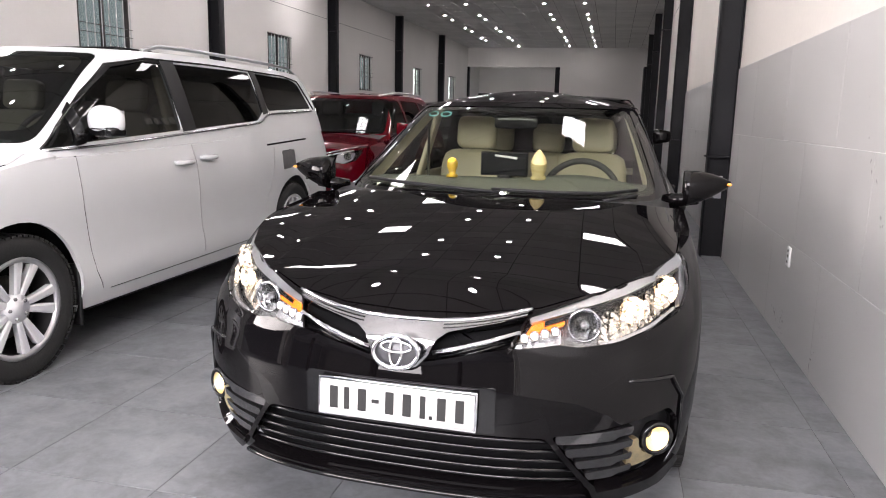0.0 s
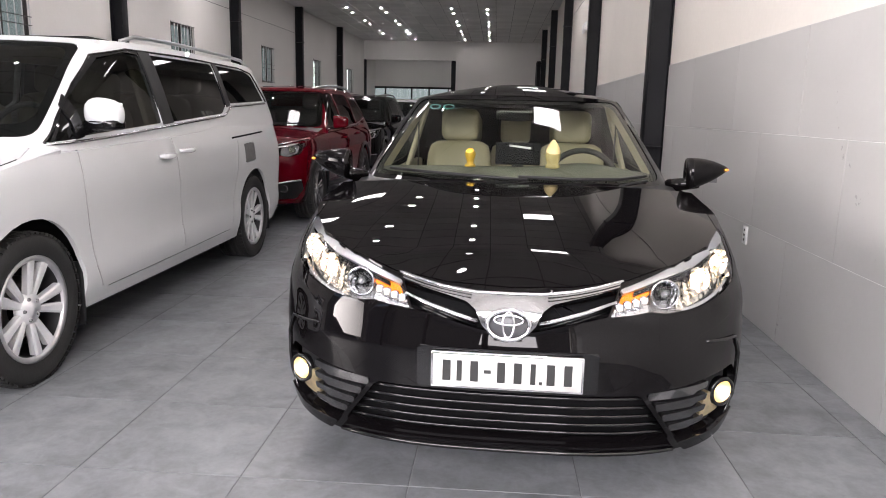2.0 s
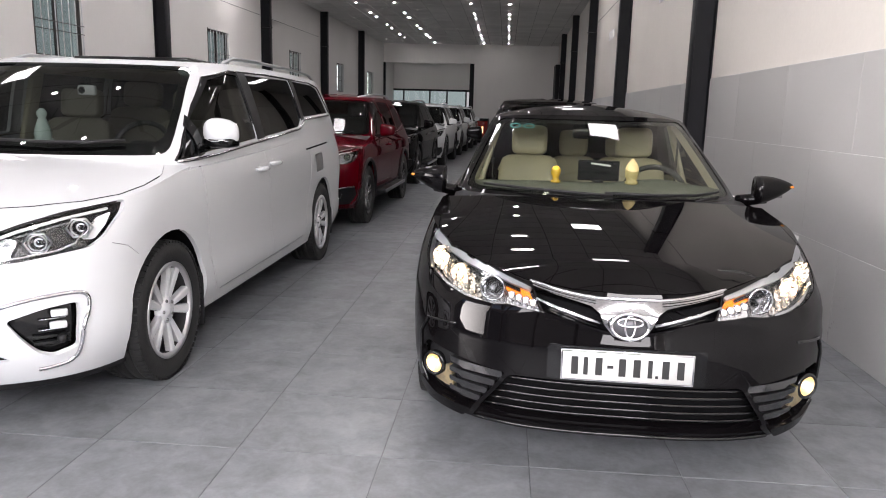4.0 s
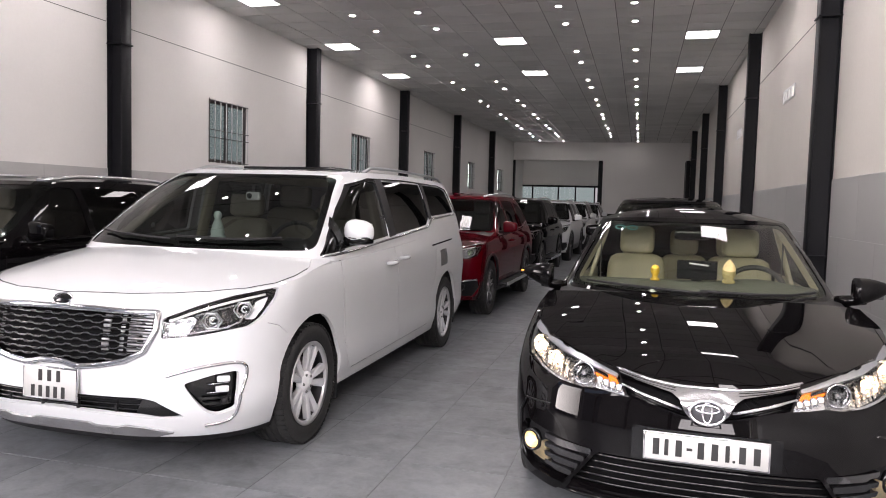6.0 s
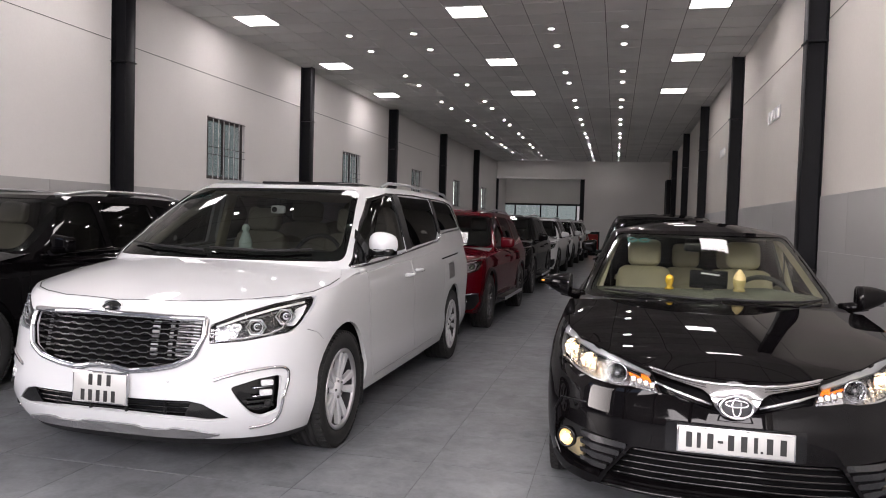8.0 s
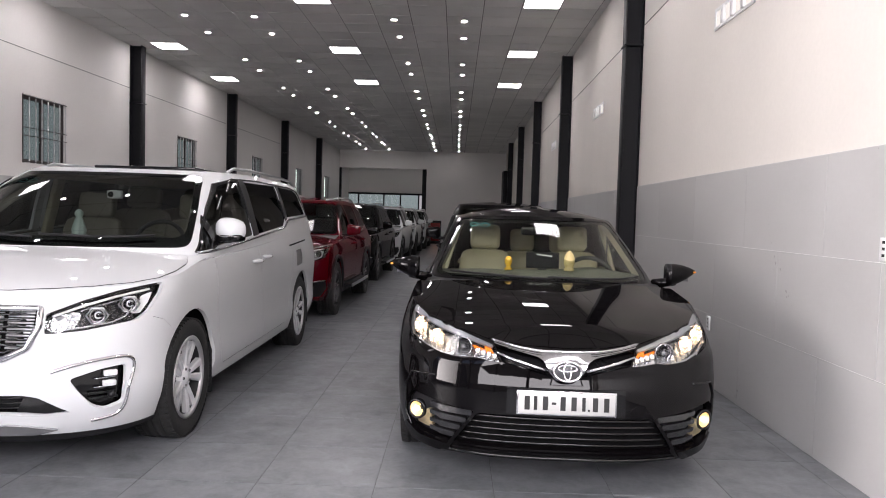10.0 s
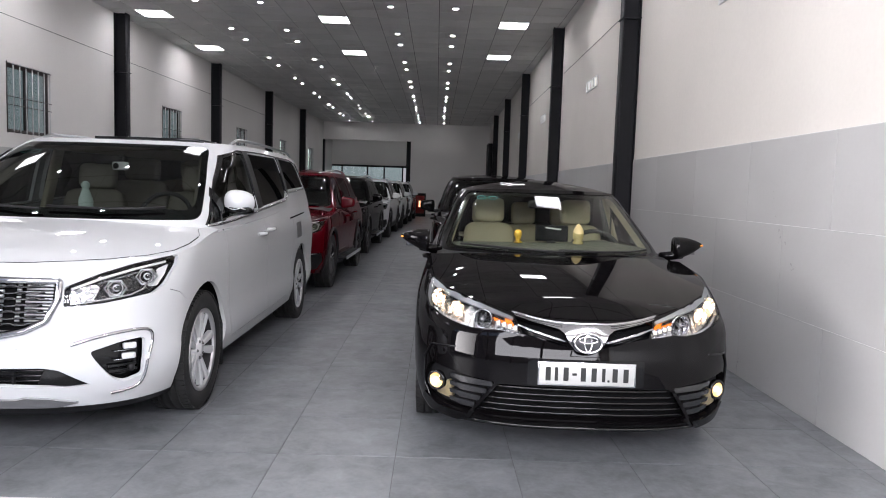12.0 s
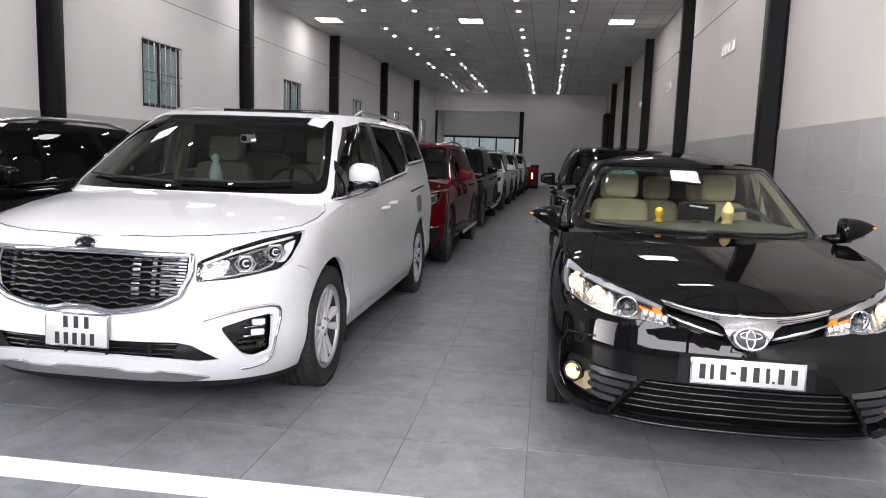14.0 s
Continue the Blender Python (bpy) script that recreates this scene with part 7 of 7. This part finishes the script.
LEAN = pose(0, 0, 0, 0, 0, -1.2)
suv("deep red suv with silver roof rails parked in line", Matrix.Translation((-3.81, 7.41, 0)) @ LEAN, red_paint, height=1.66, step=True)
suv("black suv with a silver side step parked in line", Matrix.Translation((-3.80, 12.5, 0)) @ LEAN, black_paint, height=1.66, step=True)
suv("pale white suv parked in line on the tiles", Matrix.Translation((-3.66, 17.3, 0)) @ LEAN, silver_paint, full=False)
suv("pale white suv parked in line on the tiles", Matrix.Translation((-3.55, 22.1, 0)) @ LEAN, silver_paint, full=False)
suv("pale white suv parked in line on the tiles", Matrix.Translation((-3.40, 26.9, 0)) @ LEAN, silver_paint, full=False)
suv("black suv parked close behind the black saloon", Matrix.Translation((-0.62, 7.2, 0)), black_paint, height=1.66, rails=False)
suv("black suv with dark alloy wheels parked beside the white carrier", Matrix.Translation((-6.76, 2.15, 0)), black_paint, height=1.66, half=0.92, length=4.65, clad=False, cabin=dim_leather, trim=gloss_black)

# red cabinet at the end of the row
cb = tagged(new("cabinet"), "low dark cabinet with a glowing red front at the far end", "cabinet")
cb.matrix_basis = Matrix.Translation((-2.3, 33.0, 0))
part("case", block(-0.3, 0.3, 0, 0.45, 0, 1.12, 0.01), gloss_black, cb)
part("panel", block(-0.24, 0.24, -0.01, -0.002, 0.15, 1.0, 0.003, 1), red_lens, cb, "red front panel")
part("lamp", block(-0.03, 0.05, -0.016, -0.011, 0.45, 0.75), lamp_mat("warm_cabinet_lamp", (1.0, 0.45, 0.2), 1.6), cb)

# ---------- floor and wall tiles ----------
def tile_mesh(name, sx, sy, sz, material):
    bm = block(0, sx, 0, sy, -sz, 0)
    top = [e for e in bm.edges if all(v.co.z > -1e-6 for v in e.verts)]
    bmesh.ops.bevel(bm, geom=top, offset=0.0012, segments=1, affect="EDGES")
    me = bpy.data.meshes.new(name)
    bm.to_mesh(me)
    bm.free()
    me.materials.append(material)
    return me


P, GAP = 0.605, 0.003
tiles = tagged(new("floor"), "large matt grey stone-look floor tiles", "floor", kind="structure")
tm = tile_mesh("tile", P - GAP, P - GAP, 0.002, floor_m)
rest_v, rest_f = [], []
for i in range(-14, 6):
    for j in range(-13, 62):
        x, y = -1.06 + i * P, 2.16 + j * P
        if -9 <= i <= 2 and -2 <= j <= 16:
            ob = new("tile", tm)
            ob.parent, ob.location = tiles, (x + GAP / 2, y + GAP / 2, 0)
        else:
            s = len(rest_v)
            a, b, c, d = x + GAP / 2, x + P - GAP / 2, y + GAP / 2, y + P - GAP / 2
            rest_v += [(a, c, 0), (b, c, 0), (b, d, 0), (a, d, 0), (a, c, -0.002), (b, c, -0.002), (b, d, -0.002), (a, d, -0.002)]
            rest_f += [(s, s + 1, s + 2, s + 3)] + [(s + (k + 1) % 4, s + k, s + 4 + k, s + 4 + (k + 1) % 4) for k in range(4)]
tagged(part("tiles", bm_of(rest_v, rest_f, False), floor_m, tiles), kind="stuff")
structure("floor_line", block(-8.2, 1.2, 1.40, 1.575, -0.001, 0.0012), stripe_m, "broad white line painted across the floor tiles", "floor line")

TW, TH = 1.205, 0.605
bed = tagged(new("wall_tiles"), "large matt grey tiles clad on the lower wall", "wall tiles", kind="structure")
bed.matrix_basis = frame_right(0)
part("joint", block(-0.008, -0.001, FRONT, BACK, 0.0, 1.815), grout_m, bed)
wm = {}
rest = []
for r in range(3):
    off = 4.06 if r != 1 else 4.06 - 0.6
    for k in range(-8, 27):
        a, b = off + k * TW + 0.0015, off + (k + 1) * TW - 0.0015
        if b > BACK - 0.05 or a < FRONT + 0.05:
            continue
        z0, z1 = r * TH + 0.002, (r + 1) * TH - 0.002
        if -3 <= k <= 12:
            if "t" not in wm:
                bm = block(-0.012, -0.008, 0, TW - 0.003, 0, TH - 0.004, 0.0012, 1)
                me = bpy.data.meshes.new("tile")
                bm.to_mesh(me)
                bm.free()
                for f in me.polygons:
                    f.use_smooth = False
                me.materials.append(wall_tile_m)
                wm["t"] = me
            ob = new("tile", wm["t"])
            ob.parent, ob.location = bed, (0, a, z0)
        else:
            rest.append(block(-0.012, -0.008, a, b, z0, z1))
tagged(part("tiles", join(*rest), wall_tile_m, bed), kind="stuff")
bed2 = tagged(new("wall_tiles"), "large matt grey tiles clad on the lower wall", "wall tiles", kind="structure")
bed2.matrix_basis = frame_left(0)
part("joint", block(0.001, 0.008, 1.0, BACK - 0.1, 0.0, 1.815), grout_m, bed2)
rest = []
for r in range(3):
    for k in range(-7, 26):
        a, b = (4.0 if r != 1 else 3.4) + k * TW + 0.0015, (4.0 if r != 1 else 3.4) + (k + 1) * TW - 0.0015
        if 1.0 < a and b < BACK - 0.1:
            rest.append(block(0.008, 0.012, a, b, r * TH + 0.002, (r + 1) * TH - 0.002))
tagged(part("tiles", join(*rest), wall_tile_m, bed2), kind="stuff")
